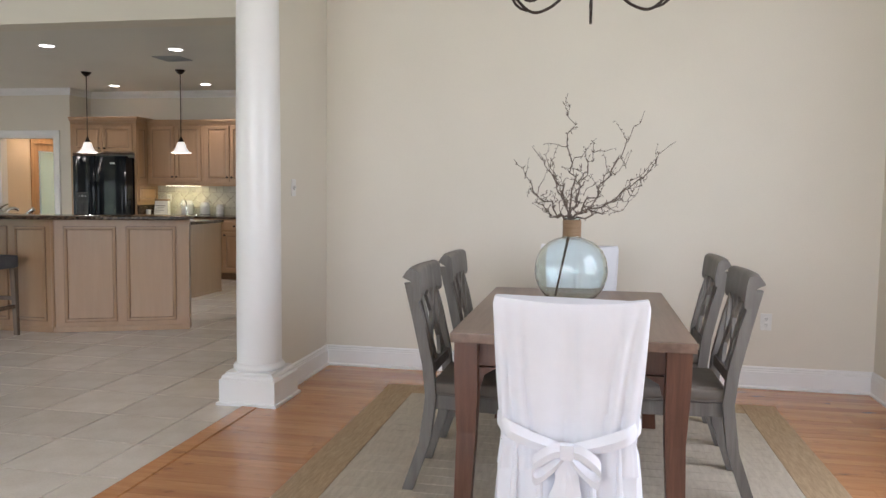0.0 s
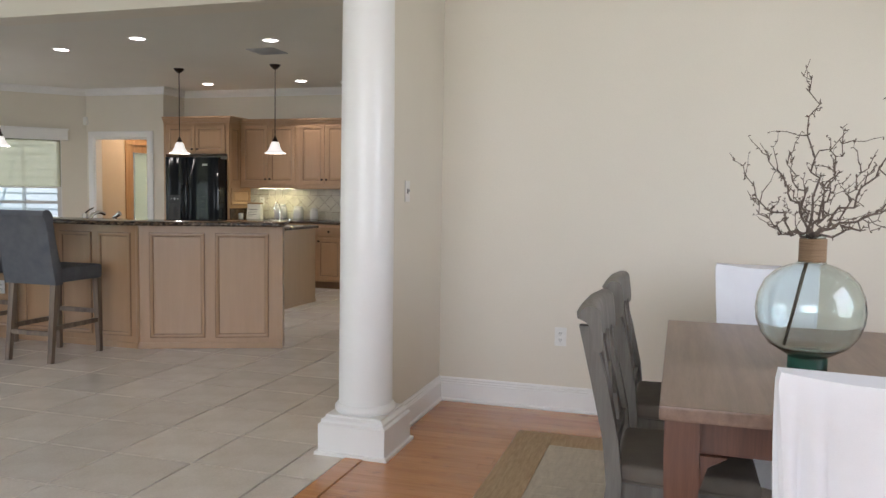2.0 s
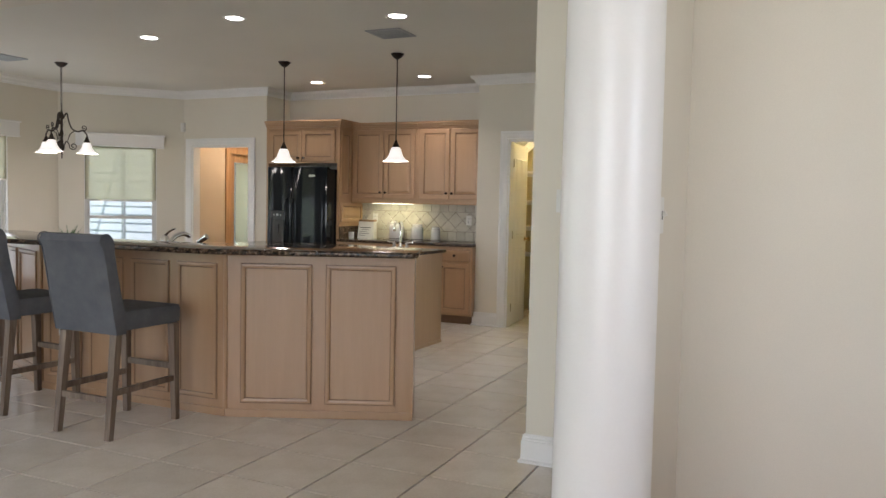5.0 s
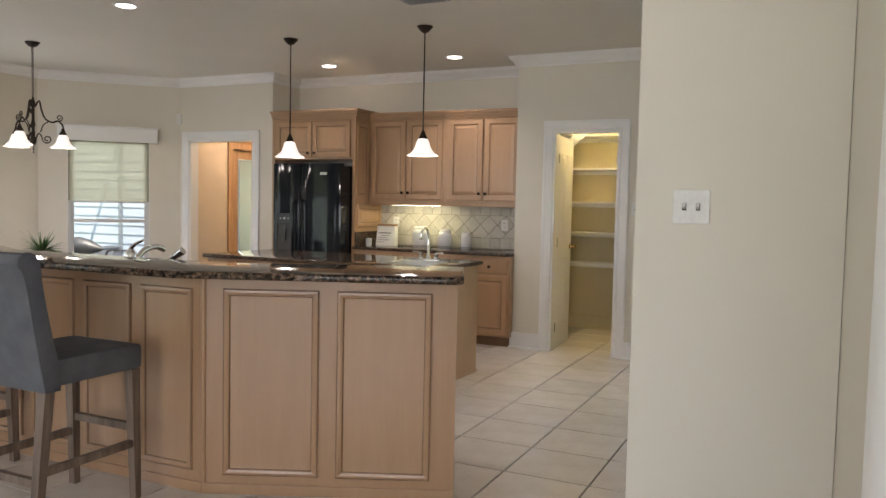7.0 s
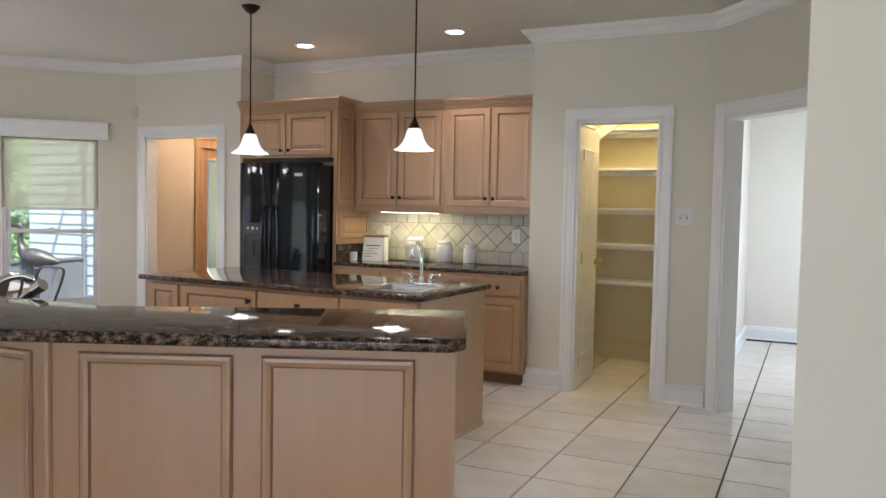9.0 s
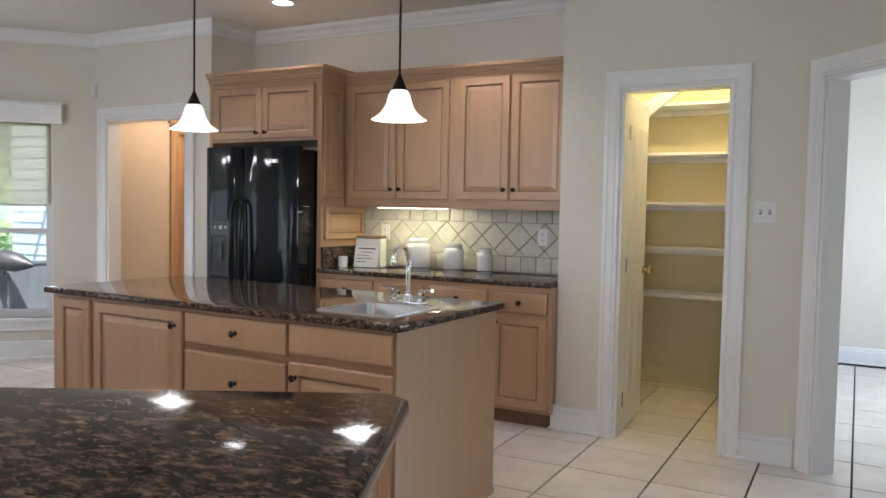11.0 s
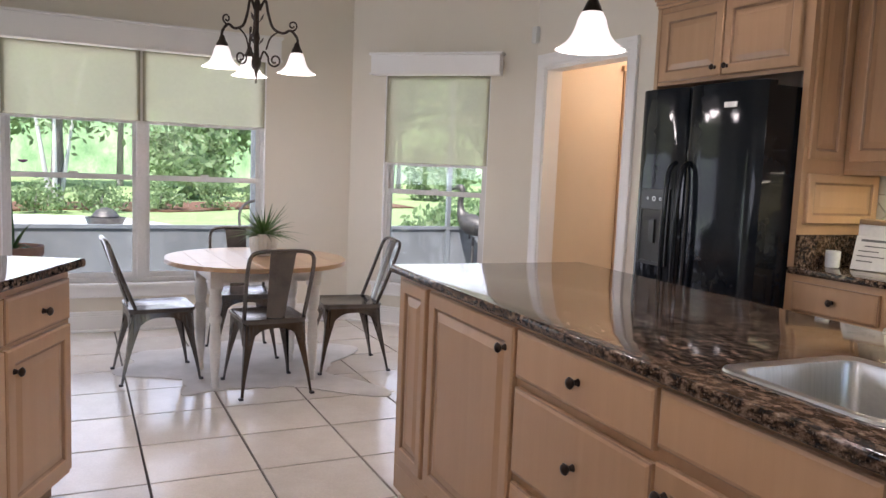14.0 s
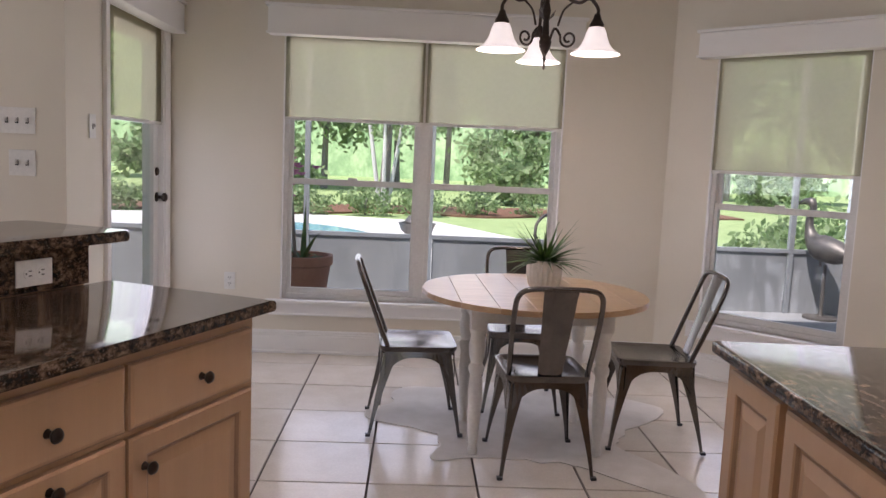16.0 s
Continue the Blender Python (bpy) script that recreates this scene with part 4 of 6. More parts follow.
def upper_cabinet(x0, x1, name="wall_cabinet", label="maple wall cabinet with two raised panel doors"):
    c = thing(name, label, "cabinet", pose(x0, UP, 1.38), "maple wall cabinets")
    w, h = x1 - x0, 0.868
    part("body", box(0, w, 0, BACK - UP - 0.002, 0, h), MAPLE, c)
    m = w / 2
    front(c, "door", 0.035, m - 0.009, 0.038, h - 0.006, -0.001, (m - 0.035, 0.107))
    front(c, "door", m + 0.009, w - 0.035, 0.038, h - 0.006, -0.001, (m + 0.035, 0.107))
    part("light_rail", box(0, w, 0.0, 0.02, -0.025, -0.0005, 0.003), MAPLE, c)
    part("cornice", moved(crown_box(0, w, 0, 0.3, 0, (False, False)), Matrix.Translation((0, 0, h))), [MAPLE, GLAZE], c)
    return c


upper_cabinet(-6.198, -5.285)
upper_cabinet(-5.283, -4.435)

# fridge surround: side panels and the cabinet above
s = thing("fridge_cabinet", "maple cabinet with two raised doors above the black fridge", "cabinet", pose(-7.28, 10.715, 0))
part("side_panel", box(1.045, 1.08, 0, BACK - 10.717, 0.0, 2.27), MAPLE, s)
part("side_panel", box(0.0, 0.03, 0, BACK - 10.717, 0.0, 2.27), MAPLE, s)
part("body", box(0.031, 1.044, 0.002, BACK - 10.717, 1.83, 2.268), MAPLE, s)
front(s, "door", 0.06, 0.533, 1.85, 2.235, 0.001, (0.495, 1.895))
front(s, "door", 0.541, 1.02, 1.85, 2.235, 0.001, (0.58, 1.895))
part("cornice", moved(crown_box(0, 1.08, 0, 0.4, 2.27, (False, True)), Matrix()), [MAPLE, GLAZE], s)
bm = moved(raised_door(0.23, 0.8, 0.012, 0.045), pose(1.0805, 0.03, 1.42, 0, 0, 90))
part("end_panel", bm, [MAPLE, GLAZE], s, "narrow raised end panel")
bm = moved(raised_door(0.5, 0.24, 0.02, 0.045), pose(1.0805, 0.035, 1.115, 0, 0, 90))
part("appliance_garage_door", bm, [MAPLE, GLAZE], s, "small raised panel door on the side")

b = thing("base_cabinet_run", "maple base cabinets with drawers above raised panel doors", "cabinet", pose(-6.243, LOW, 0))
part("body", box(0.046, 1.808, 0, BACK - LOW - 0.002, 0.1, 0.882), MAPLE, b)
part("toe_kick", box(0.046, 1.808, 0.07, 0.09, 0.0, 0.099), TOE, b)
for x0, x1, side in ((0.075, 0.51, 1), (0.55, 0.915, -1), (0.955, 1.385, 1), (1.415, 1.785, -1)):
    front(b, "drawer", x0, x1, 0.715, 0.85, -0.001, ((x0 + x1) / 2, 0.782), False)
    front(b, "door", x0, x1, 0.125, 0.695, -0.001, (x1 - 0.035 if side > 0 else x0 + 0.035, 0.65))
bm = prism([(-6.197, 10.67), (-4.432, 10.67), (-4.432, BACK - 0.002), (-6.197, BACK - 0.002)], 0.883, 0.915, 0.008)
solid("back_countertop", bm, GRANITE, "polished brown granite countertop below the wall cabinets", "countertop", smooth=True)
solid("granite_upstand", box(-6.1985, -6.18, 10.715, BACK - 0.015, 0.9155, 1.065, 0.003), GRANITE, "short brown granite upstand against the fridge panel", "upstand")
u = thing("under_cabinet_light", "slim lit lamp strip under the wall cabinet", "lamp", pose(-5.95, 11.035, 1.378))
part("housing", box(0, 0.6, 0, 0.05, -0.022, -0.0005, 0.003), PLASTIC, u)
part("lamp", box(0.02, 0.58, 0.005, 0.045, -0.025, -0.0222), TUBELIGHT, u, "glowing lamp strip")
lamp("under_cabinet_lamp", "AREA", 1.5, (1.0, 0.95, 0.45), look((-5.65, 11.02, 1.35), (-5.65, 11.06, 0.9)), size=0.6, size_y=0.06)

# canisters, sign, small box
for x, r, h, lab in ((-5.62, 0.09, 0.222, "large"), (-5.335, 0.074, 0.197, "medium"), (-5.09, 0.056, 0.172, "small")):
    c = thing("canister", f"{lab} white lidded ceramic canister on the granite counter", "canister", pose(x, 11.12, 0.9155), "canisters on the counter")
    part("body", lathe([(r * 0.93, 0), (r, 0.01), (r, h * 0.66), (r * 0.985, h * 0.73), (r * 0.93, h * 0.79), (r * 0.84, h * 0.83), (r * 0.78, h * 0.845), (r * 0.78, h * 0.86)], 28), CANISTER, c, "", True)
    part("lid", lathe([(r * 0.8, h * 0.862), (r * 0.84, h * 0.875), (r * 0.84, h * 0.94), (r * 0.8, h * 0.965), (r * 0.74, h * 0.97), (r * 0.7, h * 0.99), (r * 0.2, h)], 28), CANISTER, c, "", True)
    part("foot_band", lathe([(r * 1.003, 0.009), (r * 1.006, 0.012), (r * 1.003, 0.016)], 28, None, False), DARKSLOT, c)
sg = thing("recipe_stand", "white bread box shaped stand with a printed card leaning on it", "sign", pose(-5.98, 11.0, 0.9155, 0, 0, 8))
part("box", box(-0.1, 0.1, 0.0, 0.1, 0, 0.21, 0.006), PAPER, sg)
part("lid", box(-0.1, 0.1, 0.0, 0.1, 0.2105, 0.235, 0.006), TWINE, sg, "brown lid band")
bm = moved(box(-0.095, 0.095, -0.004, 0, 0, 0.16), pose(0, -0.05, 0.001, -14, 0, 0))
card = part("card", bm, PAPER, sg)
for k, (a, c2) in enumerate(((-0.07, 0.07), (-0.05, 0.05), (-0.075, 0.02), (-0.075, 0.05), (-0.075, 0.0))):
    z = 0.135 - k * 0.024
    part("text_line", moved(box(a, c2, -0.0052, -0.0041, z, z + (0.011 if k == 0 else 0.005)), pose(0, -0.05, 0.001, -14, 0, 0)), INK, card)
solid("small_cup", lathe([(0.028, 0), (0.032, 0.004), (0.034, 0.08), (0.031, 0.08), (0.029, 0.008), (0.001, 0.006)], 20), CANISTER, "small pale cup beside the recipe stand", "cup", smooth=True, m=pose(-6.12, 10.88, 0.9155))
for x in (-6.0, -4.72):
    wall_plate("wall_outlet", pose(x, BACK - 0.013, 1.17), 0.072, 0.115, "outlet", 1, "white duplex outlet on the tiled backsplash")


# ---------- fridge ----------
def fridge():
    f = thing("fridge", "glossy black side-by-side fridge with water dispenser", "fridge", pose(-7.1, 10.49, 0))
    w, h = 0.86, 1.775
    part("body", box(0.01, w - 0.01, 0.075, 0.75, 0.02, h - 0.02, 0.006), BLACK, f)
    part("grille", box(0.01, w - 0.01, 0.06, 0.074, 0.02, 0.1), BLACKPLASTIC, f)
    split = 0.355

    def leaf(a, b, name):
        n = 12
        ring = []
        for i in range(n + 1):
            t = i / n
            edge = min(t, 1 - t) * (b - a)
            y = 0.018 * max(0, 1 - edge / 0.03) ** 2 - 0.006 * math.sin(math.pi * t)
            ring.append((a + t * (b - a), y))
        ring += [(b, 0.07), (a, 0.07)]
        return part(name, prism(ring, 0.105, h, 0.004), BLACK, f, "", True)

    left, right = leaf(0.0, split - 0.003, "freezer_door"), leaf(split + 0.003, w, "fridge_door")
    for ob, x in ((left, split - 0.045), (right, split + 0.045)):
        pts = smooth_path([(x, 0.0, 0.55), (x, -0.05, 0.6), (x, -0.064, 0.97), (x, -0.05, 1.32), (x, 0.0, 1.385)], 5)
        part("handle", tube(pts, 0.014, 10), BLACK, ob, "black bowed handle", True)
    # dispenser
    part("dispenser_panel", box(0.06, 0.285, -0.012, 0.004, 1.13, 1.24, 0.004), BLACKPLASTIC, left)
    for k, r in enumerate((0.008, 0.014, 0.009)):
        bm = lathe([(r * 0.6, 0), (r, 0), (r, 0.003), (r * 0.6, 0.003)], 16, None, False)
        part("button", moved(bm, pose(0.12 + k * 0.05, -0.0125, 1.19, 90, 0, 0)), BADGE, left)
    bm = bmesh.new()
    for x0, x1, z0, z1 in ((0.06, 0.075, 0.83, 1.129), (0.27, 0.285, 0.83, 1.129), (0.075, 0.27, 0.83, 0.85)):
        box(x0, x1, -0.014, 0.004, z0, z1, 0.003, bm)
    part("dispenser_frame", bm, BLACKPLASTIC, left)
    part("dispenser_well", box(0.076, 0.269, -0.009, -0.006, 0.851, 1.128), DARKSLOT, left)
    part("dispenser_lever", box(0.15, 0.19, -0.02, -0.0095, 0.95, 1.08, 0.004), BLACKPLASTIC, left)
    part("badge", box(0.62, 0.7, -0.0095, -0.006, 1.655, 1.68), BADGE, right, "small metal maker's badge")


fridge()


# ---------- island ----------
ISL = pose(-6.50, 8.785, 0, 0, 0, -1.9)
IW, ID = 2.2, 0.9
isl = thing("kitchen_island", "maple kitchen island with raised panel doors, drawers and bronze knobs", "kitchen island", ISL)
bm = box(0.03, IW - 0.04, 0.035, ID - 0.03, 0.1, 0.76)
for x0, x1, y0, y1 in ((0.03, 1.66, 0.035, ID - 0.03), (2.1, IW - 0.04, 0.035, ID - 0.03), (1.66, 2.1, 0.035, 0.1), (1.66, 2.1, 0.54, ID - 0.03)):
    box(x0, x1, y0, y1, 0.7601, 0.883, 0, bm)
part("body", bm, MAPLE, isl)
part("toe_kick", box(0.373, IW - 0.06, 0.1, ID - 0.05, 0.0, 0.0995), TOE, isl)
part("end_base", box(0.03, 0.373, 0.035, ID - 0.03, 0.0, 0.0995), MAPLE, isl)
part("end_panel", box(IW - 0.0395, IW - 0.03, 0.03, ID - 0.025, 0.0, 0.883, 0.003), MAPLE, isl, "plain maple end panel")
part("base_moulding", box(IW - 0.0295, IW - 0.022, 0.03, ID - 0.025, 0.0, 0.03, 0.003), MAPLE, isl)
front(isl, "filler_panel", 0.088, 0.345, 0.152, 0.868, 0.034, None, True, 0.05)
front(isl, "door", 0.378, 1.006, 0.15, 0.868, 0.034, (0.962, 0.8))
for z0, z1, zk in ((0.728, 0.868, 0.8), (0.45, 0.7, 0.582), (0.14, 0.422, 0.315)):
    front(isl, "drawer", 1.023, 1.627, z0, z1, 0.034, (1.342, zk), False)
front(isl, "false_drawer", 1.64, 2.155, 0.744, 0.872, 0.034, None, False)
front(isl, "door", 1.64, 2.155, 0.14, 0.712, 0.034, (1.68, 0.65))
SX, SY = (1.70, 2.06), (0.14, 0.5)
bm = prism([(0, 0), (IW, 0), (IW, ID), (0, ID)], 0.884, 0.916, 0.009, [(SX[0], SY[0]), (SX[1], SY[0]), (SX[1], SY[1]), (SX[0], SY[1])])
solid("island_countertop", bm, GRANITE, "polished brown granite island top with a small sink cut-out", "countertop", smooth=True, m=ISL)

sink = thing("bar_sink", "small square stainless steel drop-in sink", "sink", ISL @ pose(0, 0, 0.001))


def rounded_rect(x0, x1, y0, y1, r, z, n=5):
    out = []
    for cx, cy, a0 in ((x1 - r, y1 - r, 0), (x0 + r, y1 - r, 90), (x0 + r, y0 + r, 180), (x1 - r, y0 + r, 270)):
        for i in range(n + 1):
            a = radians(a0 + 90 * i / n)
            out.append((cx + r * math.cos(a), cy + r * math.sin(a), z))
    return out


rings = [rounded_rect(SX[0] - 0.022 + i, SX[1] + 0.022 - i, SY[0] - 0.022 + i, SY[1] + 0.022 - i, max(0.045 - i * 0.3, 0.02), z) for i, z in ((0, 0.9158), (0.002, 0.9215), (0.012, 0.922), (0.03, 0.918), (0.034, 0.905), (0.042, 0.8), (0.06, 0.775), (0.15, 0.77))]
part("basin", loft(rings, True, False), STEEL, sink, "", True)
bm = bmesh.new()
bm.faces.new([bm.verts.new(p) for p in rings[-1]])
part("basin_floor", bm, STEEL, sink)
part("drain", lathe([(0.035, 0.7705), (0.04, 0.773), (0.03, 0.774), (0.002, 0.772)], 18, None, True, ((SX[0] + SX[1]) / 2, (SY[0] + SY[1]) / 2, 0)), CHROME, sink, "", True)
fc = thing("faucet", "chrome gooseneck bar faucet with two lever handles", "faucet", ISL @ pose(1.87, 0.565, 0.9165))
part("base_plate", prism([(x, y) for x, y, _ in rounded_rect(-0.1, 0.1, -0.028, 0.028, 0.026, 0)], 0, 0.014, 0.005), CHROME, fc, "", True)
part("spout", tube(smooth_path([(0, 0, 0.012), (0, 0, 0.12), (0, 0, 0.21), (0, -0.03, 0.258), (0, -0.08, 0.262), (0, -0.115, 0.235), (0, -0.12, 0.2)], 6), 0.0105, 12), CHROME, fc, "", True)
part("spout_collar", lathe([(0.024, 0.014), (0.02, 0.03), (0.014, 0.045), (0.016, 0.055), (0.012, 0.06)], 18), CHROME, fc, "", True)
part("aerator", lathe([(0.014, 0.175), (0.016, 0.18), (0.014, 0.205)], 14, None, True, (0, -0.12, 0)), CHROME, fc, "", True)
for sx in (-1, 1):
    bm = lathe([(0.02, 0.014), (0.022, 0.028), (0.014, 0.04), (0.018, 0.055), (0.012, 0.066), (0.006, 0.072)], 16, None, True, (sx * 0.07, 0, 0))
    tube([(sx * 0.07, 0, 0.062), (sx * 0.1, -0.005, 0.068), (sx * 0.135, -0.01, 0.07)], [0.006, 0.005, 0.008], 8, bm)
    part("handle", bm, CHROME, fc, "chrome lever handle", True)


# ---------- breakfast bar ----------
PEN = [(-3.30, 6.96), (-4.375, 6.49), (-5.97, 6.455), (-7.05, 6.925)]


def band(d0, d1, line=PEN):
    return offset_line(line[::-1], d0) + offset_line(line[::-1], d1)[::-1]


bar_ob = thing("breakfast_bar", "angled maple breakfast bar with raised panels", "breakfast bar")
part("body", prism(band(0.0, 0.17), 0.0, 1.029), MAPLE, bar_ob)
LOWER = [tuple(Vector(PEN[1]).lerp(Vector(PEN[0]), 0.87)), *PEN[1:3], tuple(Vector(PEN[2]).lerp(Vector(PEN[3]), 1.03))]
LOWER_TOP = [tuple(Vector(PEN[1]).lerp(Vector(PEN[0]), 0.89)), *PEN[1:3], tuple(Vector(PEN[2]).lerp(Vector(PEN[3]), 1.07))]
part("cabinet_body", prism(band(0.171, 0.74, LOWER), 0.1, 0.882), MAPLE, bar_ob)
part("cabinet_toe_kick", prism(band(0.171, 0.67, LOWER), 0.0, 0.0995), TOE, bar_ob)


def bar_face(p, q, y, edges, z0, z1, kind, rail=0.03, knobs=()):
    """Panels on the face of one segment; the face looks to the right of p-q."""
    p, q = Vector(p), Vector(q)
    ang = math.degrees(math.atan2(q.y - p.y, q.x - p.x))
    for k, (a, b) in enumerate(edges):
        bm = {"frame": lambda: face_frame(b - a, z1 - z0, [(0, 0), (0, -0.006), (0.006, -0.011, True), (0.016, -0.012), (0.028, -0.009), (0.034, -0.002, True), (0.05, -0.0015)]),
              "door": lambda: raised_door(b - a, z1 - z0), "drawer": lambda: slab_front(b - a, z1 - z0)}[kind]()
        m = pose(p.x, p.y, 0, 0, 0, ang) @ Matrix.Translation((a, y, z0))
        moved(bm, m)
        ob = part({"frame": "panel", "door": "door", "drawer": "drawer"}[kind], bm, [MAPLE, GLAZE], bar_ob)
        if knobs:
            kx, kz = knobs[k]
            kb = lathe([(0.011, 0), (0.008, 0.006), (0.006, 0.014), (0.013, 0.02), (0.016, 0.026), (0.012, 0.032), (0.004, 0.035)], 12)
            moved(kb, pose(p.x, p.y, 0, 0, 0, ang) @ Matrix.Translation((kx, y - 0.019, kz)) @ pose(0, 0, 0, 90, 0, 0))
            part("knob", kb, BRONZE, ob, "dark bronze knob", True)


L1 = (Vector(PEN[1]) - Vector(PEN[0])).length
L2 = (Vector(PEN[2]) - Vector(PEN[1])).length
bar_face(PEN[1], PEN[0], -0.0005, [(0.095, 0.54), (0.623, 1.06)], 0.09, 0.965, "frame")
bar_face(PEN[2], PEN[1], -0.0005, [(0.06 + k * 0.385, 0.06 + k * 0.385 + 0.32) for k in range(4)], 0.1, 0.96, "frame")
bar_face(PEN[3], PEN[2], -0.0005, [(0.1, 0.55), (0.62, 1.07)], 0.1, 0.96, "frame")
for k, (a, b2) in enumerate(zip(PEN, PEN[1:])):
    bm = prism(offset_line([b2, a], -0.011) + [a, b2], 0.0, 0.05, 0.004)
    part("base_moulding", bm, MAPLE, bar_ob)
for p2 in PEN[1:3]:
    part("corner_strip", lathe([(0.014, 0.05), (0.014, 1.028)], 10, None, True, (p2[0], p2[1] + 0.002, 0)), MAPLE, bar_ob)
# cabinet fronts on the kitchen side
inner = offset_line(PEN[::-1], 0.741)
bar_face(inner[1], inner[0], 0.0, [(0.144, 0.567), (0.577, 1.025)], 0.7, 0.85, "drawer", knobs=[(0.362, 0.765), (0.813, 0.767)])
bar_face(inner[1], inner[0], 0.0, [(0.144, 0.567), (0.577, 1.025)], 0.125, 0.682, "door", knobs=[(0.364, 0.645), (0.619, 0.607)])
bar_face(inner[2], inner[1], 0.0, [(0.03, 0.6), (0.62, 1.22)], 0.7, 0.85, "drawer", knobs=[(0.3, 0.785), (0.92, 0.785)])
bar_face(inner[2], inner[1], 0.0, [(0.03, 0.6), (0.62, 1.22)], 0.125, 0.682, "door", knobs=[(0.55, 0.65), (0.67, 0.65)])
part("splash_panel", prism(band(0.1715, 0.19), 0.9155, 1.029), GRANITE, bar_ob, "dark granite splash behind the sink counter")


def bar_outline(d0, d1, clip0, clip1, flare):
    """The raised top, a little deeper at its open end."""
    o, i = offset_line(PEN[::-1], d0), offset_line(PEN[::-1], d1)
    o, i = [Vector(p) for p in o], [Vector(p) for p in i]
    a, b = (o[0] - o[1]).normalized(), (o[-1] - o[-2]).normalized()
    o[0], i[0] = o[0] + a * clip0, i[0] + a * clip0
    o[-1], i[-1] = o[-1] + b * clip1, i[-1] + b * clip1
    mid0, mid1 = (i[0] - o[0]).normalized(), (i[-1] - o[-1]).normalized()
    i[-1] = i[-1] + mid1 * flare
    c = 0.035
    ring = [o[0] + mid0 * c, o[0] - a * c] + o[1:-1] + [o[-1] - b * c, o[-1] + mid1 * c] + [i[-1] - mid1 * c, i[-1] - b * c] + i[1:-1][::-1] + [i[0] - a * c, i[0] - mid0 * c]
    return [tuple(p) for p in ring]


solid("bar_countertop", prism(bar_outline(-0.25, 0.225, 0.16, 0.03, 0.13), 1.0305, 1.064, 0.012), GRANITE, "raised polished brown granite bar top", "countertop", smooth=True)
solid("sink_countertop", prism(band(0.1905, 0.785, LOWER_TOP), 0.883, 0.915, 0.009), GRANITE, "lower polished brown granite counter behind the bar", "countertop", smooth=True)
wall_plate("wall_outlet", pose(-6.797, 7.0245, 0.97, 0, 0, 156.4) @ pose(0, 0, 0, 0, 90, 0), 0.072, 0.115, "outlet", 1, "white outlet plate on the dark granite splash")
wall_plate("wall_outlet", pose(-5.75, 6.448, 0.45, 0, 0, 0), 0.07, 0.115, "outlet", 1, "white duplex outlet low on the bar front")
# sink tap at the lower counter
tp = thing("sink_faucet", "chrome kitchen tap with a low swivel spout and side spray", "faucet", pose(-5.15, 6.78, 0.9155))
part("base_plate", prism([(x, y) for x, y, _ in rounded_rect(-0.12, 0.12, -0.03, 0.03, 0.028, 0)], 0, 0.012, 0.004), CHROME, tp, "", True)
part("body", lathe([(0.03, 0.012), (0.027, 0.08), (0.032, 0.12), (0.03, 0.16), (0.015, 0.185)], 18), CHROME, tp, "", True)
part("spout", tube(smooth_path([(0, 0.02, 0.1), (0.01, 0.08, 0.17), (0.015, 0.16, 0.19), (0.02, 0.22, 0.17)], 5), [0.016] * 15 + [0.014], 10), CHROME, tp, "", True)
part("lever", tube([(0, 0, 0.185), (0.05, -0.01, 0.215), (0.11, -0.02, 0.235)], [0.012, 0.009, 0.007], 8), CHROME, tp, "", True)
sp = thing("side_spray", "chrome pull-out spray resting in its holder", "faucet", pose(-4.85, 6.78, 0.9155))
part("holder", lathe([(0.024, 0), (0.02, 0.02), (0.014, 0.05), (0.013, 0.12)], 14), CHROME, sp, "", True)
part("spray_head", tube([(-0.07, 0, 0.11), (0.0, 0, 0.15), (0.06, 0.01, 0.19)], [0.01, 0.016, 0.022], 10), CHROME, sp, "", True)


# ---------- bar stools ----------
def bar_stool(m):
    s = thing("bar_stool", "slate grey upholstered bar stool with rolled back and weathered legs", "bar stool", m, "stools at the breakfast bar")
    # the sitter faces +y
    bm = box(-0.225, 0.225, -0.22, 0.27, 0.60, 0.715, 0.03)
    part("seat", bm, STOOLCLOTH, s, "", True)
    prof = [(-0.235, 0.59), (-0.275, 0.8), (-0.305, 0.98), (-0.325, 1.07), (-0.35, 1.11), (-0.335, 1.145), (-0.295, 1.15), (-0.262, 1.12), (-0.252, 1.06), (-0.228, 0.95), (-0.195, 0.8), (-0.165, 0.7), (-0.16, 0.59)]
    rings = [[(x, y * k + (1 - k) * -0.25, z) for y, z in prof] for x, k in ((-0.24, 0.8), (-0.236, 0.95), (-0.22, 1.0), (0.22, 1.0), (0.236, 0.95), (0.24, 0.8))]
    back = part("backrest", loft(rings), STOOLCLOTH, s, "", True)
    for x in (-0.238, 0.238):
        part("piping", tube(smooth_path([(x, y, z) for y, z in prof[:9]], 3), 0.004, 6), STOOLCLOTH, back)
    for sx in (-1, 1):
        for y0, y1 in ((-0.2, -0.26), (0.235, 0.25)):
            part("leg", bar((sx * 0.195, y0, 0.6), (sx * 0.2, y1, 0.0), 0.05, 0.045, None, 0.72, (0, 1, 0)), STOOLWOOD, s)
        part("side_stretcher", bar((sx * 0.198, -0.232, 0.26), (sx * 0.198, 0.245, 0.26), 0.024, 0.034), STOOLWOOD, s)
    part("front_stretcher", bar((-0.198, 0.245, 0.33), (0.198, 0.245, 0.33), 0.026, 0.034), STOOLWOOD, s)
    part("back_stretcher", bar((-0.198, -0.24, 0.22), (0.198, -0.24, 0.22), 0.024, 0.034), STOOLWOOD, s)
    return s


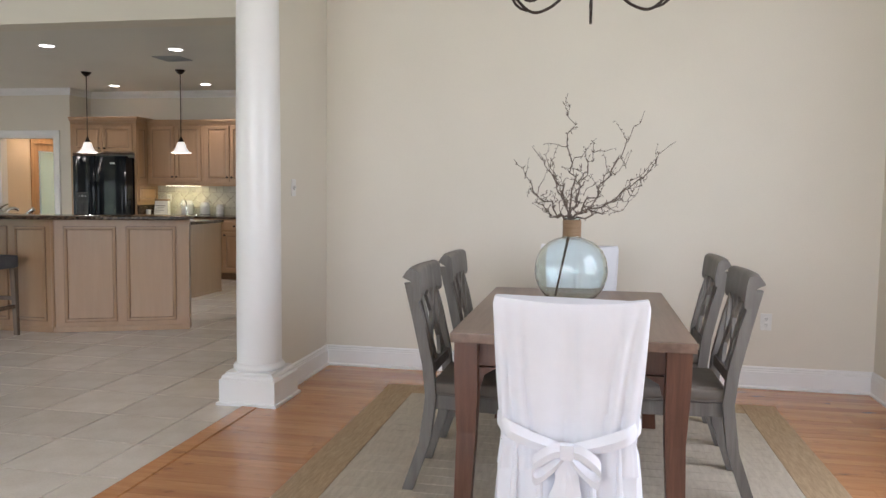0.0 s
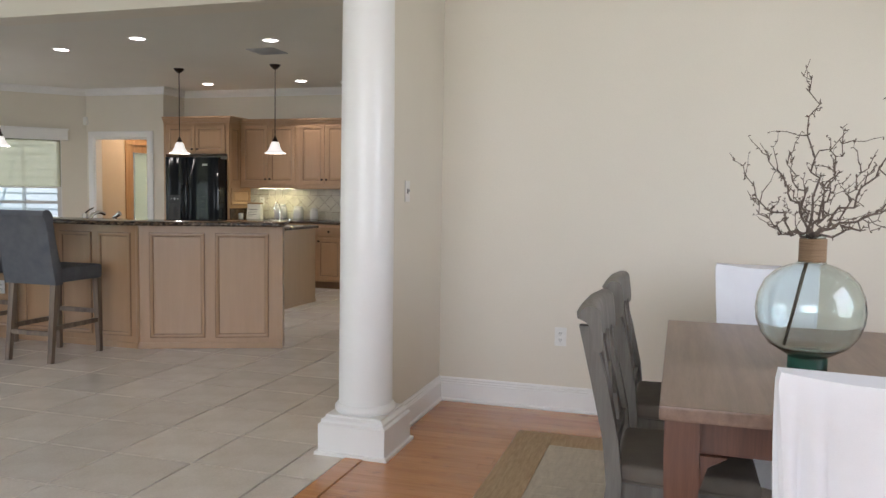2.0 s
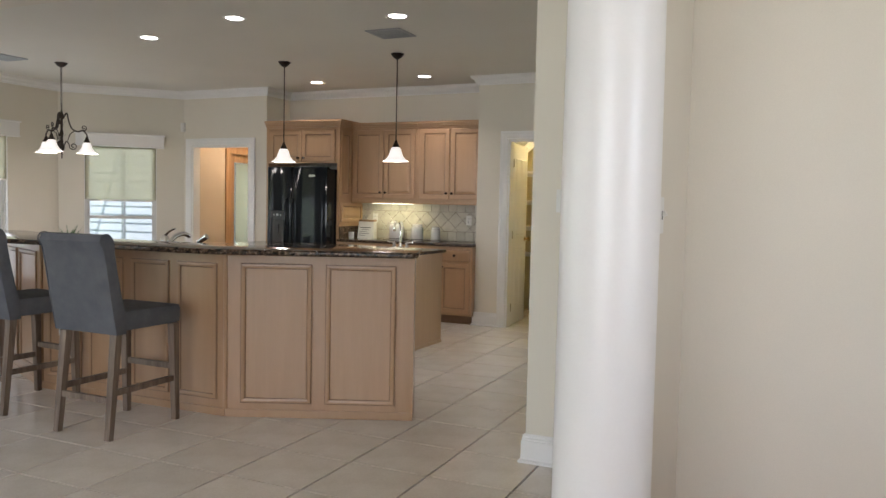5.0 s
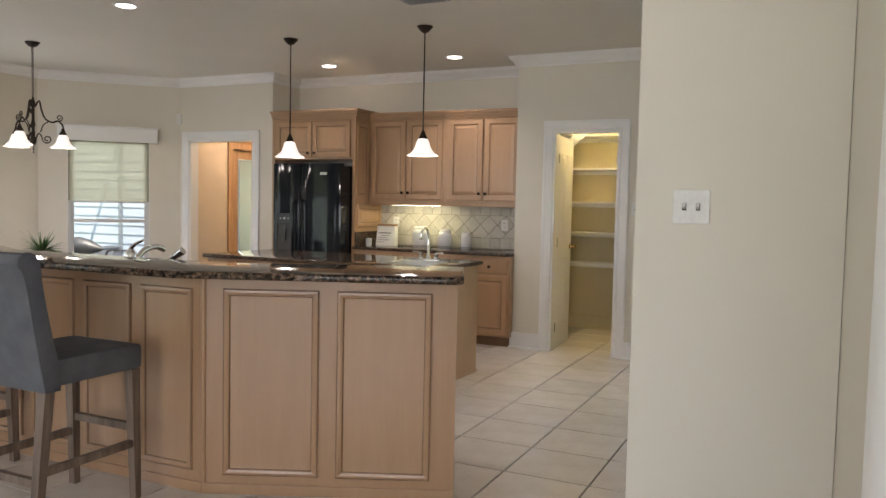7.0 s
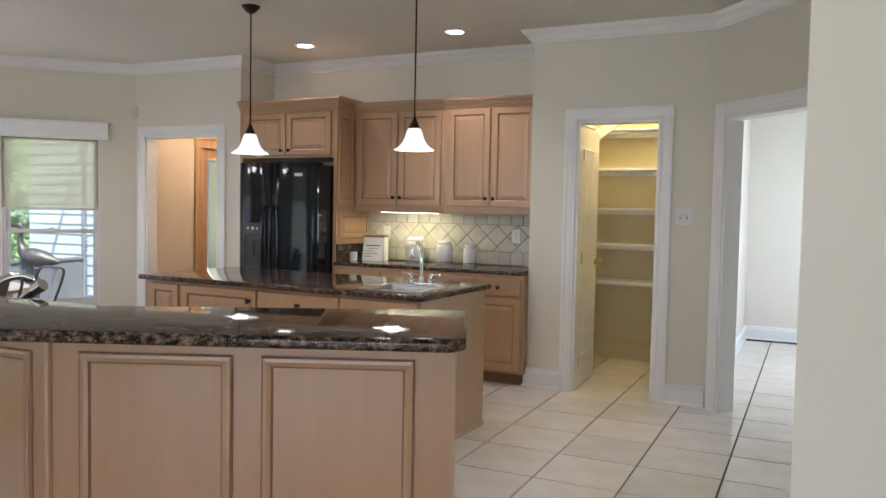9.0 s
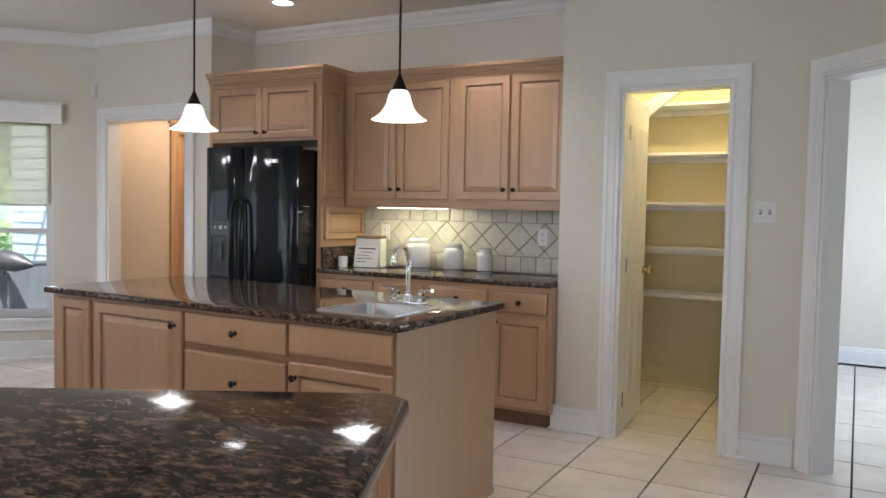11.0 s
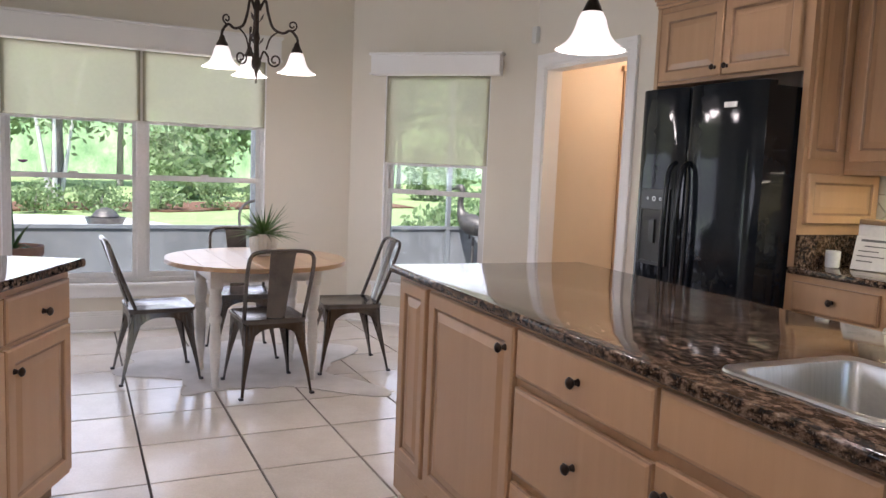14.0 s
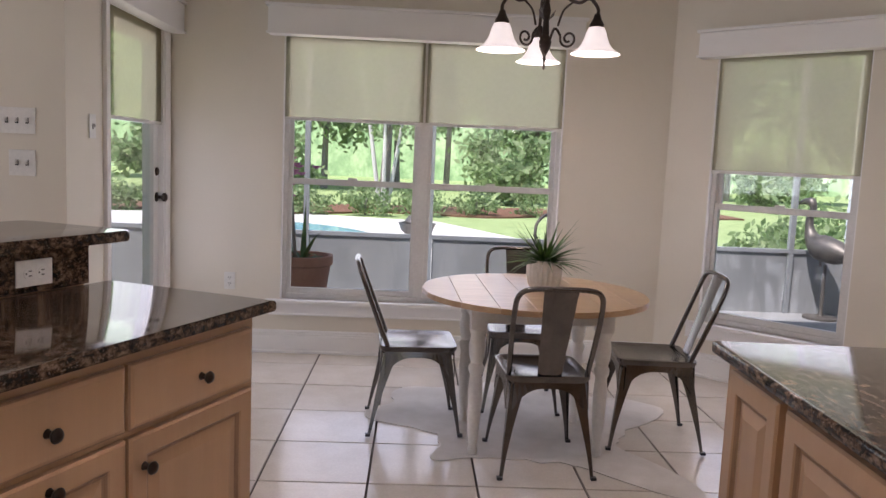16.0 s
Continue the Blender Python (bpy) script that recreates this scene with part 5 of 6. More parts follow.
st = bar_stool(pose(-4.80, 6.05, 0.0))
copy_thing(st, pose(-5.745, 6.13, 0.0, 0, 0, -3))
copy_thing(st, pose(-6.72, 6.35, 0.0, 0, 0, -24))


# ---------- pantry ----------
def pantry():
    d = thing("pantry_door", "white panelled pantry door standing open inward", "door", pose(-4.043, 10.905, 0.012, 0, 0, 93))
    w, h = 0.58, 2.04
    bm = box(0, w, 0.0, 0.035, 0, h, 0.003)
    part("door_leaf", bm, TRIM, d)
    for x0, x1 in ((0.09, 0.275), (0.305, 0.49)):
        for z0, z1 in ((0.2, 0.86), (1.0, 1.88)):
            for y, a in ((-0.0005, 0), (0.0355, 180)):
                bm = face_frame(x1 - x0, z1 - z0, [(0, 0), (0.01, -0.006), (0.025, -0.003), (0.045, -0.008)])
                moved(bm, (Matrix.Translation((x0, y, z0)) if a == 0 else Matrix.Translation((x1, y, z0)) @ pose(0, 0, 0, 0, 0, 180)))
                part("raised_panel", bm, TRIM, d)
    for y, a in ((0.0, 90), (0.035, -90)):
        bm = lathe([(0.026, 0), (0.026, 0.004), (0.012, 0.01), (0.01, 0.03), (0.026, 0.042), (0.028, 0.056), (0.016, 0.066)], 18)
        part("door_knob", moved(bm, pose(w - 0.06, y, 0.96, a, 0, 0)), BRASS, d, "polished brass knob", True)
    for z in (0.2, 1.02, 1.82):
        bm = box(-0.012, 0.004, -0.006, 0.036, z - 0.045, z + 0.045, 0.002)
        part("hinge", bm, NICKEL, d, "tarnished metal hinge")
    for z in (0.76, 1.10, 1.435, 1.80, 2.16):
        sh = thing("pantry_shelf", "white painted pantry shelf along the back wall", "shelf", pose(-4.525, 12.378, z), "pantry shelves")
        part("board", prism([(0, 0), (0, -0.95), (0.3, -0.95), (0.3, -0.32), (1.3, -0.32), (1.3, 0)][::-1] if z > 2 else [(0, 0), (1.3, 0), (1.3, -0.32), (0, -0.32)], -0.02, 0.0), TRIM, sh)
        part("wall_cleat", box(0.001, 1.3, -0.02, -0.001, -0.06, -0.0205), TRIM, sh)
    solid("pantry_stringer", moved(bar((-4.27, 0, 1.95), (-3.74, 0, 2.35), 0.03, 0.085, None, 1.0, (0, 0, 1)), Matrix.Translation((0, 11.64, 0))), TRIM, "white sloping board high inside the pantry", "trim", "structure")
    solid("shelf_box", box(-3.5, -3.42, 12.13, 12.2, 1.4355, 1.455, 0.003), BLACKPLASTIC, "small dark box on a pantry shelf", "box")
    pl = thing("pantry_light", "lit bare ceiling lamp in the pantry", "ceiling light", pose(-3.85, 11.5, KH))
    part("base", lathe([(0.05, -0.04), (0.06, -0.02), (0.06, -0.001)], 20), PLASTIC, pl, "", True)
    part("bulb", lathe([(0.005, -0.14), (0.03, -0.12), (0.035, -0.09), (0.02, -0.05), (0.014, -0.041)], 16), CANLIGHT, pl, "glowing bulb", True)
    lamp("pantry_lamp", "POINT", 21, (1.0, 0.84, 0.42), pose(-3.85, 11.5, KH - 0.17), radius=0.05)


pantry()
lamp("laundry_lamp", "POINT", 12, (1.0, 0.8, 0.56), pose(-7.95, 11.7, 2.4), radius=0.08)
ll = thing("laundry_light", "round white ceiling light in the laundry", "ceiling light", pose(-7.95, 11.7, KH))
part("diffuser", lathe([(0.02, -0.07), (0.1, -0.05), (0.14, -0.01), (0.14, -0.001)], 24), LAMPGLASS, ll, "", True)


# ---------- dining room ----------
rug = thing("area_rug", "pale woven rug with a wide jute border", "rug", pose(0.29, 3.8, 0.0))
part("field", box(-1.03, 1.03, -1.36, 1.36, 0.001, 0.009, 0.002), RUGFIELD, rug)
for x0, x1, y0, y1 in ((-1.23, -1.031, -1.56, 1.56), (1.031, 1.23, -1.56, 1.56), (-1.03, 1.03, -1.56, -1.361), (-1.03, 1.03, 1.361, 1.56)):
    part("border", box(x0, x1, y0, y1, 0.001, 0.011, 0.003), JUTE, rug, "braided jute border")
for k in range(26):
    y = -1.3 + k * 0.104
    part("raised_rib", box(-1.0, 1.0, y, y + 0.02, 0.0092, 0.0105, 0.0), RUGFIELD, rug)

tb = thing("dining_table", "brown wooden dining table with sturdy shaped legs", "dining table", pose(0.305, 4.04, 0.012))
TW, TL = 0.465, 0.755
part("tabletop", box(-TW, TW, -TL, TL, 0.715, 0.755, 0.006), TABLETOP, tb)
bm = bmesh.new()
for x0, x1, y0, y1 in ((-0.39, 0.39, -0.69, -0.665), (-0.39, 0.39, 0.665, 0.69), (-0.425, -0.4, -0.66, 0.66), (0.4, 0.425, -0.66, 0.66)):
    box(x0, x1, y0, y1, 0.615, 0.7145, 0.003, bm)
part("apron", bm, TABLEWOOD, tb)
for sx in (-1, 1):
    for sy in (-1, 1):
        rings = [[(sx * (0.402 + o) + a * w, sy * (0.69 + o) + b * w, z) for a, b in ((-1, -1), (1, -1), (1, 1), (-1, 1))] for z, w, o in ((0.0, 0.036, 0.012), (0.1, 0.034, 0.008), (0.35, 0.038, -0.002), (0.55, 0.046, 0.0), (0.62, 0.046, 0.002), (0.7145, 0.046, 0.002))]
        part("leg", loft(rings), TABLEWOOD, tb)
        for a in (0, 1):
            pts = [(0, 0), (0.07, 0), (0.02, -0.03), (0.0, -0.1)]
            rings = [[((sx * (0.355 - u), sy * 0.69 + t, 0.612 + v) if a == 0 else (sx * 0.402 + t, sy * (0.643 - u), 0.612 + v)) for u, v in pts] for t in (-0.012, 0.012)]
            part("corner_bracket", loft(rings), TABLEWOOD, tb)


def dining_chair(m):
    """The sitter faces +y; grey-washed frame, crossed slats in the back."""
    c = thing("dining_chair", "grey-washed wooden dining chair with crossed back slats and padded seat", "chair", m, "side chairs at the dining table")
    part("seat", prism([(-0.21, -0.2), (0.21, -0.2), (0.24, 0.22), (-0.24, 0.22)], 0.425, 0.485, 0.022), SEATCLOTH, c, "taupe padded seat", True)
    part("seat_frame", prism([(-0.2, -0.19), (0.2, -0.19), (0.228, 0.205), (-0.228, 0.205)], 0.36, 0.424, 0.004), GREYWOOD, c)
    for sx in (-1, 1):
        side = [(-0.3, 0.0), (-0.225, 0.22), (-0.2, 0.42), (-0.215, 0.56), (-0.255, 0.74), (-0.3, 0.91)]
        rings = [[(sx * 0.205 + a * 0.02, y + b * (0.024 if z < 0.8 else 0.02), z) for a, b in ((-1, -1), (1, -1), (1, 1), (-1, 1))] for y, z in side]
        part("back_post", loft(rings), GREYWOOD, c)
        part("front_leg", bar((sx * 0.2, 0.18, 0.36), (sx * 0.205, 0.2, 0.0), 0.046, 0.046, None, 0.62), GREYWOOD, c)
        pipe = [(sx * 0.208, -0.18, 0.432), (sx * 0.226, 0.0, 0.432), (sx * 0.24, 0.2, 0.432)]
        part("seat_piping", tube(pipe, 0.004, 6), SEATCLOTH, c)
    # curled top rail
    prof = [(-0.325, 0.935), (-0.3, 0.97), (-0.262, 0.965), (-0.25, 0.92), (-0.245, 0.84), (-0.272, 0.84), (-0.285, 0.91)]
    prof = [(p.y, p.z) for p in smooth_path([(0, y, z) for y, z in prof + prof[:1]], 4)[:-1]]
    part("top_rail", loft([[(x, y + b, z) for y, z in prof] for x, b in ((-0.238, 0.0), (-0.23, 0.0), (-0.1, -0.018), (0.1, -0.018), (0.23, 0.0), (0.238, 0.0))]), GREYWOOD, c, "curled top rail", True)
    part("lower_rail", bar((-0.19, -0.212, 0.53), (0.19, -0.212, 0.53), 0.03, 0.05), GREYWOOD, c)
    for x0, x1 in ((-0.15, 0.06), (0.15, -0.06), (-0.05, -0.17), (0.05, 0.17)):
        part("back_slat", bar((x0, -0.215, 0.545), (x1, -0.258, 0.85), 0.036, 0.016, None, 1.0, (0, 1, 0)), GREYWOOD, c)
    return c


ch = dining_chair(pose(-0.09, 3.78, 0.012, 0, 0, -90))
copy_thing(ch, pose(-0.08, 4.52, 0.012, 0, 0, -90))
copy_thing(ch, pose(0.76, 3.93, 0.012, 0, 0, 90))
copy_thing(ch, pose(0.76, 4.7, 0.012, 0, 0, 90))


def slip_chair(m, bow=True):
    """Slipcovered parsons chair; the sitter faces +y, its back towards -y."""
    c = thing("slipcovered_chair", "dining chair in a white cotton slipcover tied with a bow" if bow else "dining chair in a white cotton slipcover", "chair", m)
    rnd = random.Random(5)
    ph = [rnd.uniform(0, 6.28) for _ in range(6)]

    def outline(z, x, y0, y1, fold, n=128):
        out = []
        for i in range(n):
            t = i / n * 4
            k, f = int(t), t - int(t)
            cx, cy = ((-x + 2 * x * f, y0), (x, y0 + (y1 - y0) * f), (x - 2 * x * f, y1), (-x, y1 - (y1 - y0) * f))[k]
            a = i / n * 2 * math.pi
            w = fold * (math.sin(9 * a + ph[0]) + 0.6 * math.sin(17 * a + ph[1]) + 0.4 * math.sin(5 * a + ph[2] + z * 2) - 1.6 * abs(math.sin(7 * a + ph[3] + 0.5 * z)) ** 6)
            d = Vector((cx, cy - (y0 + y1) / 2)).normalized()
            out.append((cx + d.x * w, cy + d.y * w, z))
        return out

    rows = [outline(z, x, -0.235 + dy, 0.25, f) for z, x, dy, f in ((0.0, 0.252, -0.02, 0.017), (0.1, 0.247, -0.015, 0.015), (0.25, 0.24, -0.01, 0.012), (0.38, 0.232, -0.004, 0.008), (0.46, 0.226, 0.0, 0.004), (0.49, 0.218, 0.008, 0.001))]
    part("skirt", loft(rows, True, True), SLIP, c, "", True)
    rows = []
    for z, x, y, th, f in ((0.40, 0.222, -0.2, 0.085, 0.011), (0.5, 0.212, -0.2, 0.08, 0.009), (0.6, 0.22, -0.205, 0.075, 0.011), (0.68, 0.226, -0.214, 0.072, 0.011), (0.75, 0.231, -0.222, 0.07, 0.01), (0.82, 0.236, -0.231, 0.068, 0.008), (0.88, 0.24, -0.24, 0.065, 0.006), (0.95, 0.245, -0.25, 0.06, 0.002), (0.975, 0.24, -0.25, 0.05, 0.0)):
        ring = outline(z, x, y - th / 2, y + th / 2, f * 0.5, 256)
        k = (0.975 - z) / 0.575
        out = []
        for px, py, pz in ring:
            if py < y:
                for x0, x1, deep in ((-0.165, -0.11, 0.011), (0.165, 0.1, 0.012), (-0.215, -0.165, 0.01), (0.212, 0.15, 0.011), (0.01, 0.03, 0.005), (-0.2, -0.19, 0.006)):
                    off = px - (x0 + (x1 - x0) * k)
                    py += deep * min(1.0, 2.2 * k) * (math.exp(-(off / 0.009) ** 2) - 0.7 * math.exp(-((off - math.copysign(0.022, x0)) / 0.014) ** 2))
            out.append((px, py, pz + (-0.02 * (1 - (px / 0.25) ** 2) if z > 0.9 else 0)))
        rows.append(out)
    part("back_cover", loft(rows, True, True), SLIP, c, "", True)
    if bow:
        def ribbon(path, w, name, twist=0.0):
            rings = []
            for k, p in enumerate(path):
                t = k / (len(path) - 1)
                ww = w * (0.55 + 0.45 * math.sin(math.pi * min(1, 0.15 + t * 0.9)))
                rings.append([(p[0], p[1] - 0.004 * math.sin(6 * t), p[2] + ww / 2), (p[0], p[1] - 0.014, p[2]), (p[0], p[1] - 0.004, p[2] - ww / 2), (p[0], p[1] + 0.003, p[2])])
            part(name, loft(rings), SLIP, c, "", True)
        for sx in (-1, 1):
            ribbon(smooth_path([(sx * 0.232, -0.2, 0.56), (sx * 0.19, -0.258, 0.54), (sx * 0.1, -0.262, 0.505), (0.0, -0.268, 0.485)], 5), 0.06, "sash")
            loop = smooth_path([(0.0, -0.272, 0.485), (sx * 0.05, -0.3, 0.485), (sx * 0.105, -0.3, 0.44), (sx * 0.095, -0.285, 0.395), (sx * 0.04, -0.285, 0.435), (0.0, -0.275, 0.48)], 5)
            ribbon(loop, 0.055, "bow_loop")
            tail = smooth_path([(0.0, -0.272, 0.475), (sx * 0.02, -0.285, 0.36), (sx * 0.035, -0.282, 0.25), (sx * 0.03, -0.285, 0.1)], 6)
            rings = [[(p.x - 0.026 - 0.006 * math.sin(k), p.y, p.z), (p.x, p.y - 0.008, p.z), (p.x + 0.026, p.y + 0.002, p.z), (p.x, p.y + 0.006, p.z)] for k, p in enumerate(tail)]
            part("bow_tail", loft(rings), SLIP, c, "", True)
        part("knot", box(-0.024, 0.024, -0.3, -0.262, 0.458, 0.51, 0.012), SLIP, c, "", True)
        for k in range(5):
            x = -0.17 + k * 0.085
            top = 0.5 - 0.03 * (1 - abs(x) / 0.2)
            pts = smooth_path([(x * 0.96, -0.236, top), (x, -0.25, 0.33), (x * 1.08 + 0.01, -0.262, 0.08)], 5)
            part("gathered_fold", tube(pts, [0.006 + 0.012 * i / (len(pts) - 1) for i in range(len(pts))], 8), SLIP, c, "", True)
    return c


slip_chair(pose(0.313, 3.06, 0.012))
slip_chair(pose(0.305, 5.12, 0.012, 0, 0, 180), False)


def vase():
    v = thing("glass_vase", "round green glass bottle vase with twine wrapped neck", "vase", pose(0.287, 3.9, 0.7675))
    body = [(0.055, 0.0), (0.06, 0.004), (0.06, 0.045), (0.075, 0.055), (0.12, 0.082), (0.148, 0.12), (0.163, 0.165), (0.166, 0.2), (0.16, 0.245), (0.14, 0.29), (0.108, 0.322), (0.07, 0.34), (0.045, 0.348), (0.038, 0.36), (0.036, 0.43), (0.042, 0.44)]
    inner = [(max(r - 0.004, 0.004), z + (0.006 if z < 0.06 else 0)) for r, z in body[3:]][::-1]
    part("bottle", lathe(body + inner, 48, None, True), VASEGLASS, v, "clear pale green glass", True)
    part("foot", lathe([(0.056, -0.0005), (0.0605, 0.004), (0.0605, 0.044), (0.05, 0.05), (0.002, 0.05)], 32), VASEBASE, v, "thick deep green glass foot", True)
    rings = []
    for k in range(26):
        z = 0.352 + k * 0.003
        rings.append((0.0405 if k % 2 else 0.0425, z))
    part("twine_wrap", lathe(rings, 28, None, False), TWINE, v, "brown twine round the neck", True)


vase()


def branches():
    b = thing("dry_branches", "bare brown budding branches standing in the glass vase", "branches", pose(0.287, 3.9, 0.7675))
    rnd = random.Random(11)
    tips = [(-0.035, 0.02, 1.0), (0.445, 0.03, 0.78), (-0.27, -0.04, 0.7), (0.3, -0.08, 0.91), (-0.2, 0.05, 0.58), (0.1, 0.1, 0.8), (-0.1, -0.12, 0.7), (0.2, 0.15, 0.72), (0.36, 0.0, 0.7), (-0.16, 0.1, 0.74), (0.04, -0.1, 0.68)]

    def wander(p, q, n, amount):
        out = [p]
        for i in range(1, n + 1):
            t = i / n
            base = p.lerp(q, t)
            base.z -= 0.05 * math.sin(math.pi * t) * (abs(q.x) > 0.2)
            out.append(base + Vector((rnd.gauss(0, amount), rnd.gauss(0, amount), rnd.gauss(0, amount))) * (1 if i < n else 0.2))
        return out

    for k, tip in enumerate(tips):
        tip = Vector(tip)
        start = Vector((rnd.uniform(-0.012, 0.012), rnd.uniform(-0.012, 0.012), 0.43))
        foot = Vector((-0.07 if tip.x < 0 else 0.0, rnd.uniform(-0.03, 0.03), 0.07)) if k in (0, 2) else start - Vector((0, 0, 0.07))
        path = [foot] + wander(start, tip, 16, 0.009)
        bm = tube(path, [0.0045] + [0.0046 - 0.0036 * i / 16 for i in range(17)], 5)
        for i in range(3, len(path) - 1):
            p = path[i]
            way = (path[i + 1] - path[i - 1]).normalized()
            # buds
            for _ in range(2):
                d = Vector((rnd.gauss(0, 1), rnd.gauss(0, 1), rnd.gauss(0.4, 1))).normalized() * rnd.uniform(0.008, 0.016) + way * 0.008
                tube([p, p + d * 0.6, p + d], [0.0014, 0.0026, 0.0006], 4, bm)
            if i % 2 == 0 and i < 15:
                d = (way + Vector((rnd.gauss(0, 0.7), rnd.gauss(0, 0.7), rnd.gauss(0.2, 0.5)))).normalized() * rnd.uniform(0.05, 0.14)
                sub = wander(p, p + d, 5, 0.005)
                tube(sub, [0.0022, 0.002, 0.0018, 0.0014, 0.0012, 0.0007], 4, bm)
                for s in sub[1:]:
                    e = Vector((rnd.gauss(0, 1), rnd.gauss(0, 1), rnd.gauss(0, 1))).normalized() * 0.011
                    tube([s, s + e * 0.6, s + e], [0.0012, 0.0024, 0.0005], 4, bm)
        part("branch", bm, TWIG, b)


branches()


# ---------- breakfast nook ----------
def metal_chair(m):
    """Sheet steel cafe chair; the sitter faces +y."""
    c = thing("metal_chair", "gunmetal sheet steel cafe chair with hooped back and centre splat", "chair", m, "metal chairs round the breakfast table")
    seat = [rounded_rect(-a, a, -b, b2, r, z) for a, b, b2, r, z in ((0.165, 0.165, 0.175, 0.04, 0.405), (0.183, 0.18, 0.19, 0.045, 0.435), (0.183, 0.18, 0.19, 0.045, 0.45), (0.17, 0.168, 0.178, 0.04, 0.452), (0.15, 0.15, 0.155, 0.04, 0.441))]
    part("seat", loft(seat, True, True), GUNMETAL, c, "", True)
    for sx in (-1, 1):
        for y0, y1 in ((-0.155, -0.225), (0.16, 0.215)):
            rings = []
            for k in range(9):
                t = k / 8
                z = 0.43 * (1 - t) + 0.012 * t
                x = sx * (0.158 + 0.042 * t)
                y = y0 + (y1 - y0) * t
                w = 0.055 * (1 - t) ** 1.6 + 0.014
                dx, dy = -sx * w, (w if y0 < 0 else -w)
                rings.append([(x, y, z), (x + dx, y, z), (x + dx, y + dy * 0.12, z), (x + dx * 0.2, y + dy * 0.2, z), (x + dx * 0.12, y + dy, z), (x, y + dy, z)])
            part("leg", loft(rings), GUNMETAL, c)
            part("rubber_foot", box(sx * 0.2 - 0.012, sx * 0.2 + 0.012, y1 - 0.012, y1 + 0.012, 0.0, 0.014, 0.003), BLACKPLASTIC, c)
    # arched aprons
    for kind in range(4):
        n = 14
        top = []
        for i in range(n + 1):
            u = -0.15 + 0.3 * i / n
            drop = 0.03 + 0.1 * abs(u / 0.15) ** 3
            a, b2 = {0: ((u, -0.168), (u, -0.172)), 1: ((u, 0.174), (u, 0.178)), 2: ((-0.171, u), (-0.175, u)), 3: ((0.171, u), (0.175, u))}[kind]
            top.append([(*a, 0.425), (*b2, 0.425), (b2[0] * 1.03, b2[1] * 1.03, 0.425 - drop), (a[0] * 1.03, a[1] * 1.03, 0.425 - drop)])
        part("apron", loft(top), GUNMETAL, c)
    hoop = smooth_path([(-0.168, -0.14, 0.44), (-0.176, -0.2, 0.6), (-0.18, -0.258, 0.76), (-0.168, -0.282, 0.83), (-0.12, -0.293, 0.856), (0, -0.298, 0.86), (0.12, -0.293, 0.856), (0.168, -0.282, 0.83), (0.18, -0.258, 0.76), (0.176, -0.2, 0.6), (0.168, -0.14, 0.44)], 5)
    part("back_hoop", tube(hoop, 0.0115, 10), GUNMETAL, c, "", True)
    rings = [[(-w, y, z), (-w * 0.6, y - 0.006, z), (w * 0.6, y - 0.006, z), (w, y, z), (w * 0.6, y - 0.002, z), (-w * 0.6, y - 0.002, z)] for w, y, z in ((0.052, -0.165, 0.445), (0.056, -0.2, 0.56), (0.064, -0.245, 0.7), (0.07, -0.282, 0.82), (0.072, -0.295, 0.852))]
    part("splat", loft(rings), GUNMETAL, c, "", True)
    return c


mc = metal_chair(pose(-8.0, 8.635, 0.008, 0, 0, 93) @ Matrix.Diagonal((1, 1, 0.955, 1)))
copy_thing(mc, pose(-8.44, 8.08, 0.008, 0, 0, 4))
copy_thing(mc, pose(-8.325, 9.225, 0.008, 0, 0, 176))
copy_thing(mc, pose(-8.83, 8.65, 0.008, 0, 0, -92))


def round_table():
    t = thing("breakfast_table", "round butcher block breakfast table with turned white legs", "table", pose(-8.28, 8.63, 0.008, 0, 0, 2) @ Matrix.Diagonal((1, 1, 0.96, 1)))
    for k in range(7):
        # boards of the round top
        w = 1.06 / 7
        a, b2 = -0.53 + k * w, -0.53 + (k + 1) * w - 0.0008
        n = 8
        ring = []
        for i in range(n + 1):
            x = a + (b2 - a) * i / n
            ring.append((x, math.sqrt(max(0.53 ** 2 - x * x, 1e-5))))
        ring += [(x, -y) for x, y in ring[::-1]]
        part("board", prism([(y, x) for x, y in ring], 0.722, 0.748, 0.004), BUTCHER, t)
    bm = bmesh.new()
    for x0, x1, y0, y1 in ((-0.25, 0.25, -0.31, -0.29), (-0.25, 0.25, 0.29, 0.31), (-0.25, -0.23, -0.29, 0.29), (0.23, 0.25, -0.29, 0.29)):
        box(x0, x1, y0, y1, 0.63, 0.7215, 0.003, bm)
    part("apron", bm, WHITELEG, t)
    for sx in (-1, 1):
        for sy in (-1, 1):
            prof = [(0.02, 0.0), (0.024, 0.02), (0.018, 0.04), (0.026, 0.12), (0.032, 0.3), (0.026, 0.38), (0.034, 0.4), (0.036, 0.42), (0.026, 0.44), (0.034, 0.47), (0.038, 0.52), (0.03, 0.57), (0.038, 0.59), (0.038, 0.6)]
            bm = lathe(prof, 18, None, True, (sx * 0.225, sy * 0.285, 0))
            box(sx * 0.225 - 0.036, sx * 0.225 + 0.036, sy * 0.285 - 0.036, sy * 0.285 + 0.036, 0.6, 0.7215, 0.003, bm)
            part("leg", bm, WHITELEG, t, "turned white leg", True)


round_table()


